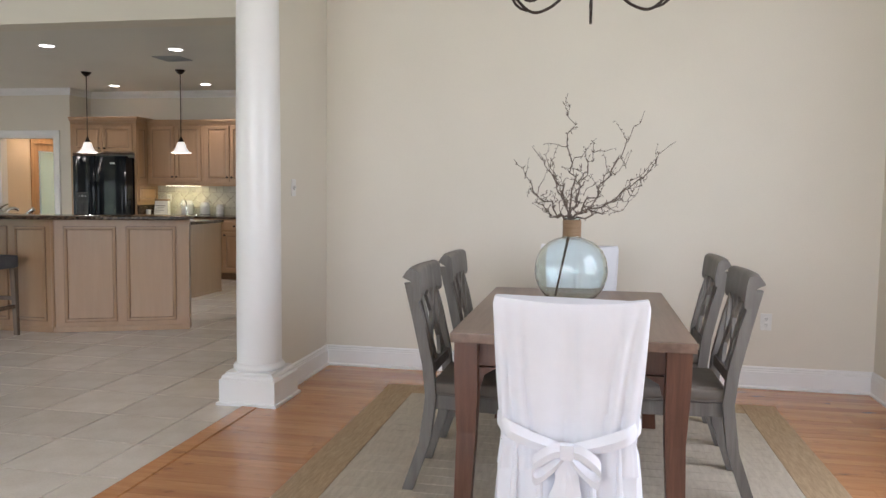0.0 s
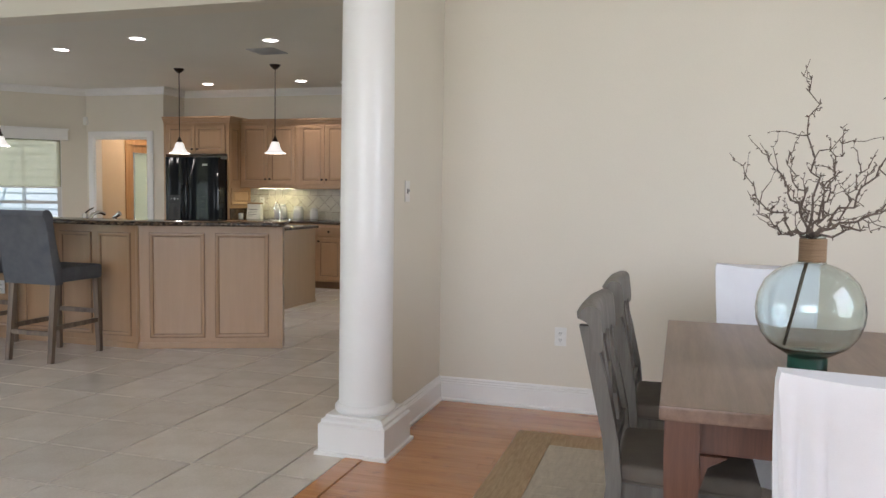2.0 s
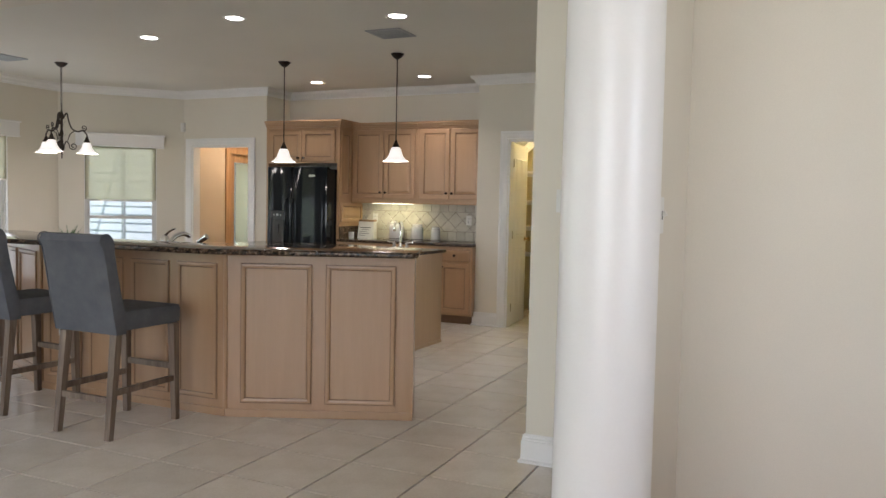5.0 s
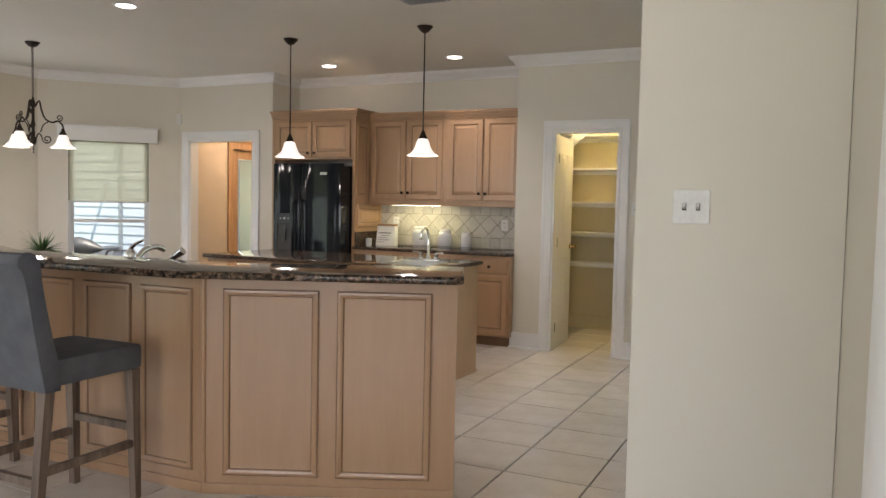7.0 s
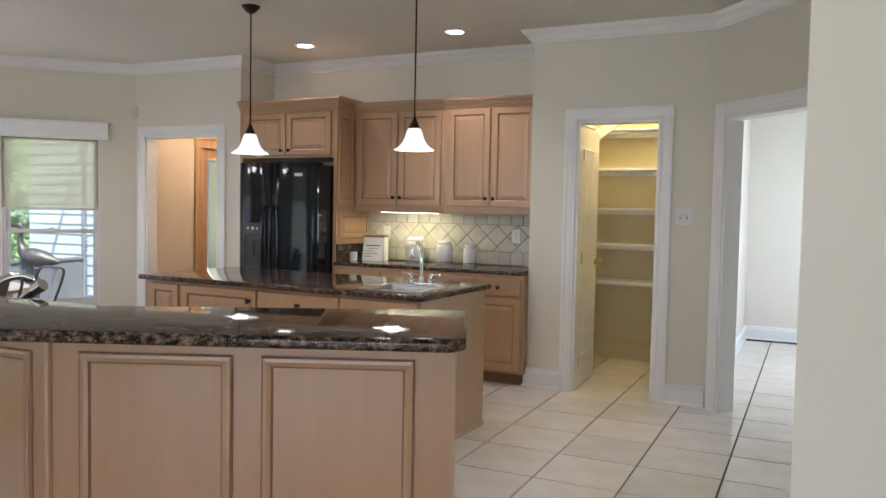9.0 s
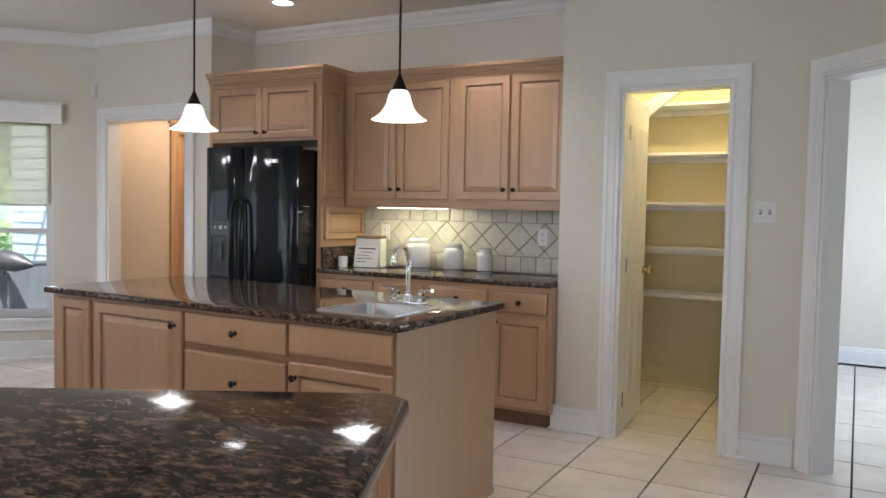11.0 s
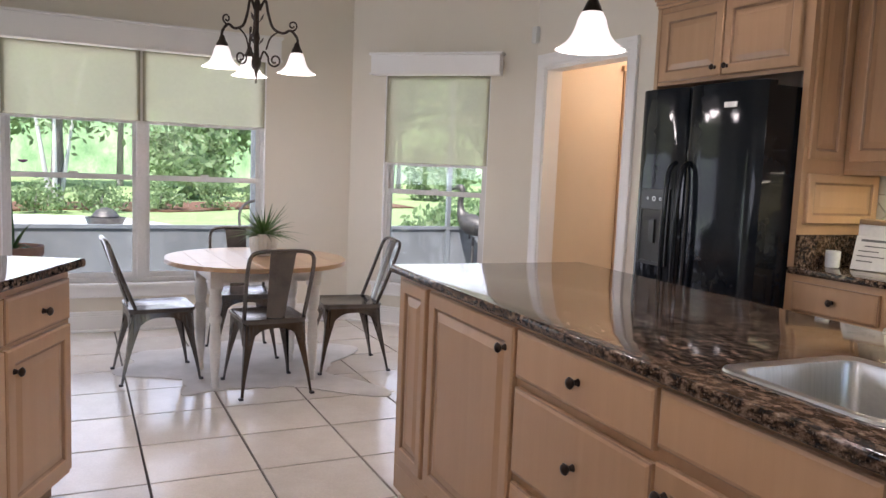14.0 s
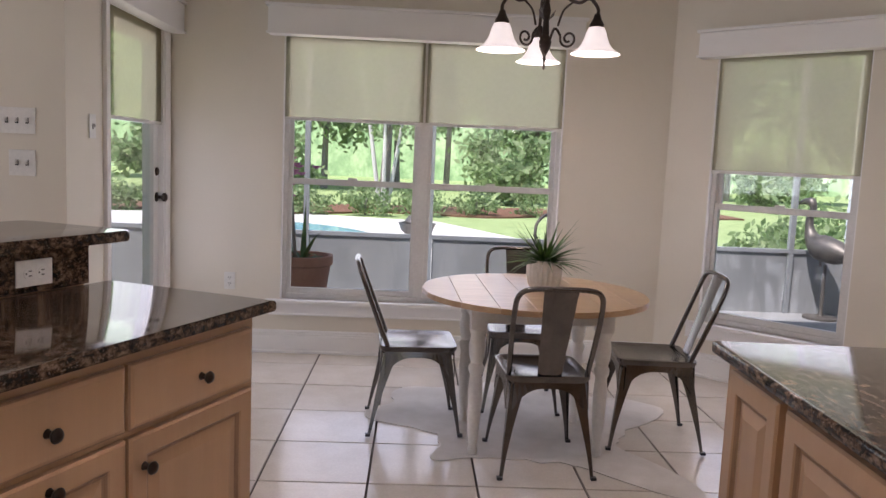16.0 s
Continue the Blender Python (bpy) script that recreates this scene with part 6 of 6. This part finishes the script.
def cowhide():
    """A hide with four legs, drawn in at the flanks."""
    rnd = random.Random(3)
    legs = ((38, 0.56, 13), (-43, 0.2, 9), (-100, 0.34, 16), (-132, 0.34, 16), (116, 0.42, 22), (180, 0.3, 34))
    n, pts = 140, []
    for i in range(n):
        a = 360 * i / n
        r = 0.47 + sum(h * math.exp(-((((a - c + 180) % 360) - 180) / w) ** 2) for c, h, w in legs)
        r += 0.014 * math.sin(radians(11 * a)) + 0.01 * math.sin(radians(23 * a + 40)) + rnd.uniform(-0.006, 0.006)
        pts.append((r * math.cos(radians(a)), r * math.sin(radians(a))))
    bm = prism(pts, 0.0012, 0.006)
    solid("cowhide_rug", bm, HIDE, "white and cream cowhide rug under the breakfast table", "rug", m=pose(-8.45, 8.63, 0.0))


cowhide()


def spiky_leaves(parent, n, length, spread, base_z, seed, mat, droop=0.6, width=0.006, name="leaf"):
    rnd = random.Random(seed)
    for k in range(n):
        a, el = rnd.uniform(0, 2 * math.pi), rnd.uniform(0.25, 1.0)
        L = length * rnd.uniform(0.65, 1.1)
        rings = []
        for i in range(7):
            t = i / 6
            r = spread * t * (1 - el * 0.55) * L / length
            z = base_z + L * el * t * (1.0 - droop * (1 - el) * t) - (1 - el) * droop * L * t * t * 0.6
            w = width * (0.7 + 0.9 * math.sin(math.pi * min(1, t + 0.15))) * (1 - t) + 0.0006
            c, s2 = math.cos(a), math.sin(a)
            rings.append([(r * c - w * s2, r * s2 + w * c, z), (r * c, r * s2, z - w * 0.5), (r * c + w * s2, r * s2 - w * c, z), (r * c, r * s2, z - w * 0.3)])
        part(name, loft(rings), mat, parent)


pot = thing("potted_plant", "spiky green plant in a white ribbed ceramic pot", "plant", pose(-8.38, 8.69, 0.7265))
rings = []
for r, z in ((0.062, 0.0), (0.072, 0.01), (0.084, 0.06), (0.085, 0.1), (0.078, 0.135), (0.07, 0.135), (0.07, 0.115)):
    rings.append([((r + 0.0022 * math.cos(22 * t)) * math.cos(t), (r + 0.0022 * math.cos(22 * t)) * math.sin(t), z) for t in (2 * math.pi * i / 88 for i in range(88))])
part("pot", loft(rings), POTWHITE, pot, "white ribbed ceramic pot", True)
part("soil", lathe([(0.0695, 0.112), (0.06, 0.118), (0.002, 0.12)], 20), MULCH, pot)
spiky_leaves(pot, 90, 0.23, 0.36, 0.118, 4, LEAF, 0.75, 0.0075)


# ---------- outside ----------
GZ = -0.15
solid("ground", prism([(-400, -400), (400, -400), (400, 400), (-400, 400)], GZ - 0.5, GZ - 0.02), GRASS, "mown green lawn reaching into the distance", "ground", "structure")
solid("patio", box(-12.75, -9.92, 3.5, 13.0, GZ - 0.1, -0.03, 0.01), CONCRETE, "pale concrete porch floor", "patio", "structure")
deck = [(-12.8, 1.0), (-12.8, 9.0), (-15.0, 9.6), (-19.5, 10.2), (-23.0, 8.6), (-24.0, 5.0), (-22.5, 1.0)]
solid("pool_deck", prism(deck[::-1], GZ - 0.2, GZ, 0.01), DECK, "bright concrete pool deck with a curved edge", "pool deck", "structure")
pool = [(-18.4 + 2.6 * math.cos(a) * (1 + 0.12 * math.cos(2 * a)), 5.0 + 2.5 * math.sin(a)) for a in (2 * math.pi * i / 40 for i in range(40))]
solid("pool_water", prism(pool, GZ + 0.004, GZ + 0.012), WATER, "pale blue swimming pool water", "pool", "structure")
bed = [(-22.0 - 6 * i / 24, -2 + i * 0.85) for i in range(25)]
solid("flower_bed", prism([(x - 3.5, y) for x, y in bed] + [(x + 0.6 * math.sin(i), y) for i, (x, y) in enumerate(bed)][::-1], GZ - 0.02, GZ + 0.03), MULCH, "reddish mulch bed along the lawn", "flower bed", "structure")


def screen_wall(p, q, bays, label):
    """A screen enclosure: posts, rails and a grey knee panel between them."""
    s = thing("porch_screen", label, "porch screen")
    p, q = Vector(p), Vector(q)
    for k in range(bays + 1):
        c = p.lerp(q, k / bays)
        part("post", box(c.x - 0.025, c.x + 0.025, c.y - 0.025, c.y + 0.025, -0.03, 2.72, 0.003), ALU, s)
    ang = math.degrees(math.atan2(q.y - p.y, q.x - p.x))
    L = (q - p).length
    for z in (0.56, 2.68):
        part("rail", moved(box(0, L, -0.02, 0.02, z, z + 0.04, 0.003), pose(p.x, p.y, 0, 0, 0, ang)), ALU, s)
    for k in range(bays):
        a, b2 = L * k / bays + 0.03, L * (k + 1) / bays - 0.03
        part("knee_panel", moved(box(a, b2, -0.006, 0.006, -0.028, 0.559), pose(p.x, p.y, 0, 0, 0, ang)), KNEE, s, "grey opaque lower panel")


screen_wall((-12.05, 3.5), (-12.05, 12.9), 8, "screened porch wall with grey knee panels")
wing = thing("house_wing", "pale blue-grey house wing with lapped siding", "house", None, kind="structure")
part("wall", box(-13.4, -8.85, 13.04, 13.2, GZ, 3.0), SIDING, wing)
for k in range(20):
    z = GZ + 0.02 + k * 0.15
    part("siding_board", bar((-13.4, 13.028, z + 0.075), (-8.85, 13.028, z + 0.075), 0.012, 0.155, None, 1.0, (0, 0.09, 1)), SIDING, wing)


def leaf_cloud(name, count, radii, leaf, seed, clumps=18):
    """Many small leaf quads gathered in clumps."""
    r = np.random.RandomState(seed)
    cen = r.normal(size=(clumps, 3))
    cen = cen / np.linalg.norm(cen, axis=1, keepdims=True) * r.uniform(0.35, 0.95, (clumps, 1)) * np.array(radii)
    pick = r.randint(0, clumps, count)
    p = cen[pick] + r.normal(size=(count, 3)) * np.array(radii) * 0.2
    u = r.normal(size=(count, 3))
    u /= np.linalg.norm(u, axis=1, keepdims=True)
    v = np.cross(u, r.normal(size=(count, 3)))
    v /= np.linalg.norm(v, axis=1, keepdims=True)
    s = leaf * r.uniform(0.6, 1.4, (count, 1))
    verts = np.stack([p - u * s, p - v * s * 0.5, p + u * s, p + v * s * 0.5], 1).reshape(-1, 3)
    me = bpy.data.meshes.new(name)
    me.from_pydata(verts.tolist(), [], np.arange(count * 4).reshape(-1, 4).tolist())
    me.materials.append(FOLIAGE)
    return me


def tree(m, height, radii, seed, label, count=6000, leaf=0.19):
    t = thing("tree", label, "tree", m, "trees beyond the lawn")
    rnd = random.Random(seed)
    trunk = [(0, 0, 0), (0.08, 0.05, height * 0.3), (-0.05, 0.1, height * 0.55), (0.05, 0.0, height * 0.8)]
    bm = tube(smooth_path(trunk, 4), [0.17 - 0.012 * i for i in range(13)], 9)
    for k in range(7):
        a, z = rnd.uniform(0, 6.28), height * rnd.uniform(0.3, 0.65)
        e = Vector((math.cos(a), math.sin(a), 0)) * radii[0] * 0.7 + Vector((0, 0, z + height * 0.2))
        tube([(0, 0, z), Vector((0, 0, z)).lerp(e, 0.5) + Vector((0, 0, 0.2)), e], [0.07, 0.045, 0.015], 6, bm)
    part("trunk", bm, BARK, t, "", True)
    cr = new("crown", leaf_cloud("crown", count, radii, leaf, seed))
    cr.parent, cr.location = t, (0, 0, height * 0.68)
    return t


def shrub(m, radii, seed, label, count=900, leaf=0.06):
    s = thing("shrub", label, "shrub", m)
    c = new("foliage", leaf_cloud("foliage", count, radii, leaf, seed, 12))
    c.parent, c.location = s, (0, 0, radii[2] * 0.8)
    part("stem", tube([(0, 0, 0), (0.03, 0, radii[2] * 0.6), (0, 0.03, radii[2])], [0.03, 0.02, 0.01], 6), BARK, s)
    return s


thicket = [shrub(pose(-32.0, -16, GZ), (1.7, 1.7, 1.6), 61, "dense green thicket at the edge of the woods", 2600, 0.16),
           shrub(pose(-32.5, 32, GZ), (1.4, 1.4, 1.2), 62, "dense green thicket at the edge of the woods", 2200, 0.15)]
kinds = [tree(pose(-39, 4, GZ), 8.5, (2.8, 2.8, 3.4), 1, "tall leafy green tree beyond the lawn"),
         tree(pose(-42, 9.5, GZ), 9.5, (3.2, 3.2, 3.8), 2, "tall leafy green tree beyond the lawn"),
         tree(pose(-38, 15, GZ), 7.5, (3.0, 3.0, 3.2), 3, "broad leafy green tree beyond the lawn")]
rnd = random.Random(21)
for k in range(9):
    x, y = -36 - rnd.uniform(0, 12), -14 + k * 5.6 + rnd.uniform(-1.5, 1.5)
    copy_thing(kinds[k % 3], pose(x, y, GZ, 0, 0, rnd.uniform(0, 360)))
for k in range(8):
    copy_thing(thicket[k % 2], pose(-31.5 - rnd.uniform(0, 3.5), -12 + k * 5.6 + rnd.uniform(-1.6, 1.6), GZ, 0, 0, rnd.uniform(0, 360)))
# self-lit sheet of distant woods behind, with an uneven top
top = random.Random(31)
outline = [(-70.0, GZ - 0.1), (75.0, GZ - 0.1)] + [(75.0 - 1.45 * k, 11.0 + 2.2 * math.sin(0.37 * k) + top.uniform(-1.2, 1.2)) for k in range(101)]
solid("backdrop", moved(prism(outline, 0.0, 0.2), pose(-61, 0, 0, 90, 0, 90)), WOODLAND_GLOW, "distant green woods backdrop glowing in place of sunlight and haze", "backdrop", "structure")
pale = tree(pose(-25.5, 7.2, GZ), 5.2, (1.7, 1.7, 2.0), 8, "slender pale-barked multi-stemmed tree by the flower bed", 900, 0.1)
rb = random.Random(8)
bm = bmesh.new()
for k in range(6):
    a = k * 1.05
    pts = smooth_path([(0.1 * math.cos(a), 0.1 * math.sin(a), 0), (0.3 * math.cos(a), 0.3 * math.sin(a), 1.2), (0.5 * math.cos(a) + rb.uniform(-0.2, 0.2), 0.55 * math.sin(a), 2.6), (0.9 * math.cos(a), 0.9 * math.sin(a), 4.2)], 4)
    tube(pts, [0.07 - 0.0045 * i for i in range(len(pts))], 6, bm)
part("stem", bm, DECK, pale, "smooth pale stems", True)


for k in range(11):
    rr = random.Random(100 + k)
    shrub(pose(-22.6 - 0.5 * k + rr.uniform(-0.4, 0.4), 1.0 + 1.45 * k, GZ), (0.6, 0.7, 0.45), 30 + k, "low green shrub in the mulch bed")
shrub(pose(-15.2, 13.6, GZ), (0.9, 0.9, 0.8), 51, "rounded green shrub beside the house")
shrub(pose(-14.2, 12.6, GZ), (0.5, 0.5, 0.5), 52, "rounded green shrub beside the house")

urn = thing("garden_urn", "dark round garden urn on the pool deck", "urn", pose(-17.6, 8.1, GZ))
part("bowl", lathe([(0.14, 0), (0.16, 0.04), (0.09, 0.1), (0.12, 0.16), (0.26, 0.26), (0.3, 0.36), (0.32, 0.4), (0.27, 0.4), (0.2, 0.3), (0.002, 0.26)], 24), STATUE, urn, "", True)
part("lid", lathe([(0.2, 0.33), (0.22, 0.42), (0.14, 0.52), (0.05, 0.56)], 20), STATUE, urn, "", True)

orchid = thing("porch_planter", "terracotta pot with a strappy plant and pink blooms on the porch", "plant", pose(-10.86, 7.17, -0.03) @ Matrix.Diagonal((1.17, 1.17, 1.17, 1)))
part("pot", lathe([(0.11, 0), (0.14, 0.05), (0.19, 0.4), (0.205, 0.41), (0.205, 0.47), (0.18, 0.47), (0.17, 0.42), (0.002, 0.41)], 28), TERRACOTTA, orchid, "terracotta pot", True)
part("saucer", lathe([(0.15, -0.0), (0.18, 0.03), (0.17, 0.035), (0.112, 0.01)], 24), TERRACOTTA, orchid, "", True)
spiky_leaves(orchid, 16, 0.55, 0.34, 0.42, 9, LEAF, 0.7, 0.016)
part("stake", tube([(0.0, -0.05, 0.42), (0, -0.08, 0.8), (0, -0.1, 1.1)], 0.012, 6), BARK, orchid)
ro = random.Random(5)
for k in range(16):
    p = Vector((ro.gauss(0, 0.06), -0.1 + ro.gauss(0, 0.08), 1.05 + ro.gauss(0, 0.09)))
    part("blossom", lathe([(0.004, 0), (0.03, 0.012), (0.034, 0.022), (0.01, 0.018)], 7, None, True, tuple(p)), PINK, orchid)

# bird statue by the bay window, one plain mesh
bm = lathe([(0.16, 0.0), (0.16, 0.02), (0.03, 0.035), (0.018, 0.06), (0.016, 0.52)], 16)
rings = []
for x, z, r in ((-0.34, 0.62, 0.01), (-0.25, 0.63, 0.06), (-0.1, 0.65, 0.12), (0.06, 0.68, 0.13), (0.17, 0.74, 0.08), (0.22, 0.84, 0.045), (0.23, 0.95, 0.035), (0.2, 1.04, 0.032), (0.23, 1.1, 0.045), (0.3, 1.1, 0.03), (0.44, 1.06, 0.006)):
    rings.append(Vector((x, 0, z)))
tube(smooth_path(rings, 3), [v for a, b2 in zip((0.01, 0.06, 0.12, 0.13, 0.08, 0.045, 0.035, 0.032, 0.045, 0.03), (0.06, 0.12, 0.13, 0.08, 0.045, 0.035, 0.032, 0.045, 0.03, 0.006)) for v in (a, a + (b2 - a) / 3, a + 2 * (b2 - a) / 3)] + [0.006], 10, bm)
tube([(0.02, 0.04, 0.5), (0.02, 0.05, 0.62)], 0.012, 6, bm)
solid("bird_statue", bm, STATUE, "dark metal heron statue standing on the porch", "statue", smooth=True, m=pose(-11.8, 11.95, -0.03, 0, 0, 200))
bench = thing("porch_chair", "dark metal porch chair near the screen", "chair", pose(-11.3, 9.5, -0.03, 0, 0, -60))
part("seat", box(-0.25, 0.25, -0.25, 0.25, 0.38, 0.42, 0.01), STATUE, bench)
part("back", tube(smooth_path([(-0.24, -0.24, 0.42), (-0.25, -0.32, 0.8), (0, -0.36, 0.92), (0.25, -0.32, 0.8), (0.24, -0.24, 0.42)], 6), 0.014, 8), STATUE, bench, "", True)
for sx in (-1, 1):
    for sy in (-1, 1):
        part("leg", bar((sx * 0.22, sy * 0.22, 0.38), (sx * 0.25, sy * 0.26, 0.0), 0.03, 0.03), STATUE, bench)


# ---------- floor tiles, planks and wall tiles ----------
def plate_mesh(name, w, d, h, bevel, mat):
    bm = bmesh.new()
    lo = [(-w / 2, -d / 2), (w / 2, -d / 2), (w / 2, d / 2), (-w / 2, d / 2)]
    k = [(x - math.copysign(bevel, x), y - math.copysign(bevel, y)) for x, y in lo]
    loft([[(x, y, 0) for x, y in lo], [(x, y, h - bevel * 0.5) for x, y in lo], [(x, y, h) for x, y in k]], True, True, bm)
    return link_mesh(name, bm, mat)


PITCH, X0, Y0 = 0.447, -2.79, 5.22
tile_mesh = plate_mesh("tile", PITCH - 0.0105, PITCH - 0.0105, 0.012, 0.0014, TILE)
floor_tiles = thing("floor_tiled", "glossy beige square ceramic tiles with dark grout joints", "floor", None, kind="structure")
near, far = [], []


def inside_room(x, y):
    if x > -1.72 and y < 6.6:
        return False
    if y < 6.3 or (y < 6.6 and x > -2.5):
        return -8.5 < x and y > -3.9
    return x > -10.0 and y < 14.2 and (x < -2.5 or y > 9.8)


for i in range(-18, 6):
    for j in range(-21, 21):
        x, y = X0 + (i + 0.5) * PITCH, Y0 + (j + 0.5) * PITCH
        if inside_room(x, y):
            hidden = -7.0 < x < -3.3 and 6.9 < y < 7.5
            (near if (-9.5 < x < -1.7 and 3.6 < y < 10.8 and not hidden and len(near) < 300 and (y > 4.2 or x > -6)) else far).append((x, y))
for k, (x, y) in enumerate(near):
    ob = new("tile", tile_mesh)
    ob.parent, ob.location = floor_tiles, (x, y, -0.0119 + 0.0004 * math.sin(k * 12.9))
bm = bmesh.new()
h = PITCH / 2 - 0.00525
for x, y in far:
    loft([[(x + a * (h - e), y + b2 * (h - e), z) for a, b2 in ((-1, -1), (1, -1), (1, 1), (-1, 1))] for e, z in ((0, -0.011), (0, -0.0007), (0.0014, 0.0))], True, True, bm)
rest = part("tile_rest", bm, TILE, floor_tiles, "further beige tiles of the same floor")
tagged(rest, kind="stuff")

cut_mesh = plate_mesh("tile", 0.206, PITCH - 0.0105, 0.012, 0.0014, TILE)
for j in range(-3, 3):
    ob = new("tile", cut_mesh)
    ob.parent, ob.location = floor_tiles, (-1.789, Y0 + (j + 0.5) * PITCH, -0.0119)
bm = bmesh.new()
for j in range(-20, -3):
    yy = Y0 + (j + 0.5) * PITCH
    loft([[(-1.789 + a * (0.104 - e), yy + b2 * (h - e), z) for a, b2 in ((-1, -1), (1, -1), (1, 1), (-1, 1))] for e, z in ((0, -0.011), (0, -0.0007), (0.0014, 0.0))], True, True, bm)
tagged(part("tile_edge", bm, TILE, floor_tiles, "narrow cut tiles along the wood floor"), kind="stuff")

wood_floor = thing("floor_wood", "glossy orange-brown strip wood floor of the dining room", "floor", None, kind="structure")
part("floor_bed", box(-1.58, 2.24, -3.99, 5.86, -0.0118, -0.009), PLANKGAP, wood_floor)
rp = random.Random(77)
count, plank_rest = 0, bmesh.new()
WID = 0.083
j, y = 0, 5.862
while y > -3.9:
    x = -1.578 - 0.0
    while x < 2.24:
        L = min(rp.choice((0.6, 0.9, 1.2, 1.5)) * rp.uniform(0.8, 1.15), 2.24 - x)
        if 2.24 - x - L < 0.25:
            L = 2.24 - x
        if L > 0.01:
            if y > 2.2 and count < 290:
                ob = new("plank", link_mesh("plank", box(-L / 2, L / 2, -WID / 2, WID / 2, 0, 0.009, 0), PLANK))
                ob.parent, ob.location = wood_floor, (x + L / 2, y - WID / 2, -0.0089 + rp.uniform(0, 0.0006))
                ob.scale = ((L - 0.0012) / L, (WID - 0.0012) / WID, 1)
                count += 1
            else:
                box(x, x + L - 0.0015, y - WID + 0.0015, y, -0.0089, 0.0, 0, plank_rest)
        x += L
    y -= WID
tagged(part("plank_rest", plank_rest, PLANK, wood_floor, "further wood strips of the same floor"), kind="stuff")
part("threshold", box(-1.675, -1.58, -3.99, 4.64, -0.0115, 0.006, 0.004), PLANK, wood_floor, "wooden strip where wood meets tile")

# backsplash tiles: a row of squares above and below a diagonal field
splash = thing("backsplash", "beige tiled backsplash with diagonal field and brown grout", "backsplash", None, kind="structure")
part("grout_bed", box(-6.24, -4.434, BACK - 0.005, BACK - 0.0005, 0.916, 1.379), SPLASHGROUT, splash)


def wall_tile(outline):
    cx, cz = sum(p[0] for p in outline) / len(outline), sum(p[1] for p in outline) / len(outline)
    shrink = lambda k: [(cx + (x - cx) * k, cz + (z - cz) * k) for x, z in outline]
    bm = loft([[(x, BACK - 0.0045, z) for x, z in shrink(0.955)], [(x, BACK - 0.0095, z) for x, z in shrink(0.955)], [(x, BACK - 0.012, z) for x, z in shrink(0.91)]])
    part("tile", bm, SPLASH, splash)


def clip_z(poly, z, keep_below):
    out = []
    for k in range(len(poly)):
        a, b2 = poly[k], poly[(k + 1) % len(poly)]
        ia, ib = (a[1] <= z) == keep_below or a[1] == z, (b2[1] <= z) == keep_below or b2[1] == z
        if ia:
            out.append(a)
        if ia != ib:
            t = (z - a[1]) / (b2[1] - a[1])
            out.append((a[0] + (b2[0] - a[0]) * t, z))
    return out


def clip_x(poly, x, keep_below):
    return [(b2, a) for a, b2 in clip_z([(z, xx) for xx, z in poly], x, keep_below)]


S = 0.113
for zr in (0.917, 1.265):
    for k in range(16):
        x = -6.238 + k * S
        if x + S < -4.43:
            wall_tile([(x, zr), (x + S, zr), (x + S, zr + S), (x, zr + S)])
Z0, Z1, R = 0.917 + S, 1.265, 0.0955
for i in range(-1, 21):
    for j in range(-1, 4):
        cx, cz = -6.235 + i * R, Z1 - j * R
        if (i + j) % 2 == 0:
            continue
        poly = [(cx - R, cz), (cx, cz - R), (cx + R, cz), (cx, cz + R)]
        poly = clip_z(clip_z(poly, Z1, True), Z0, False)
        if len(poly) < 3:
            continue
        poly = clip_x(clip_x(poly, -4.436, True), -6.238, False)
        if len(poly) >= 3 and max(p[0] for p in poly) - min(p[0] for p in poly) > 0.02 and max(p[1] for p in poly) - min(p[1] for p in poly) > 0.02:
            wall_tile(poly)
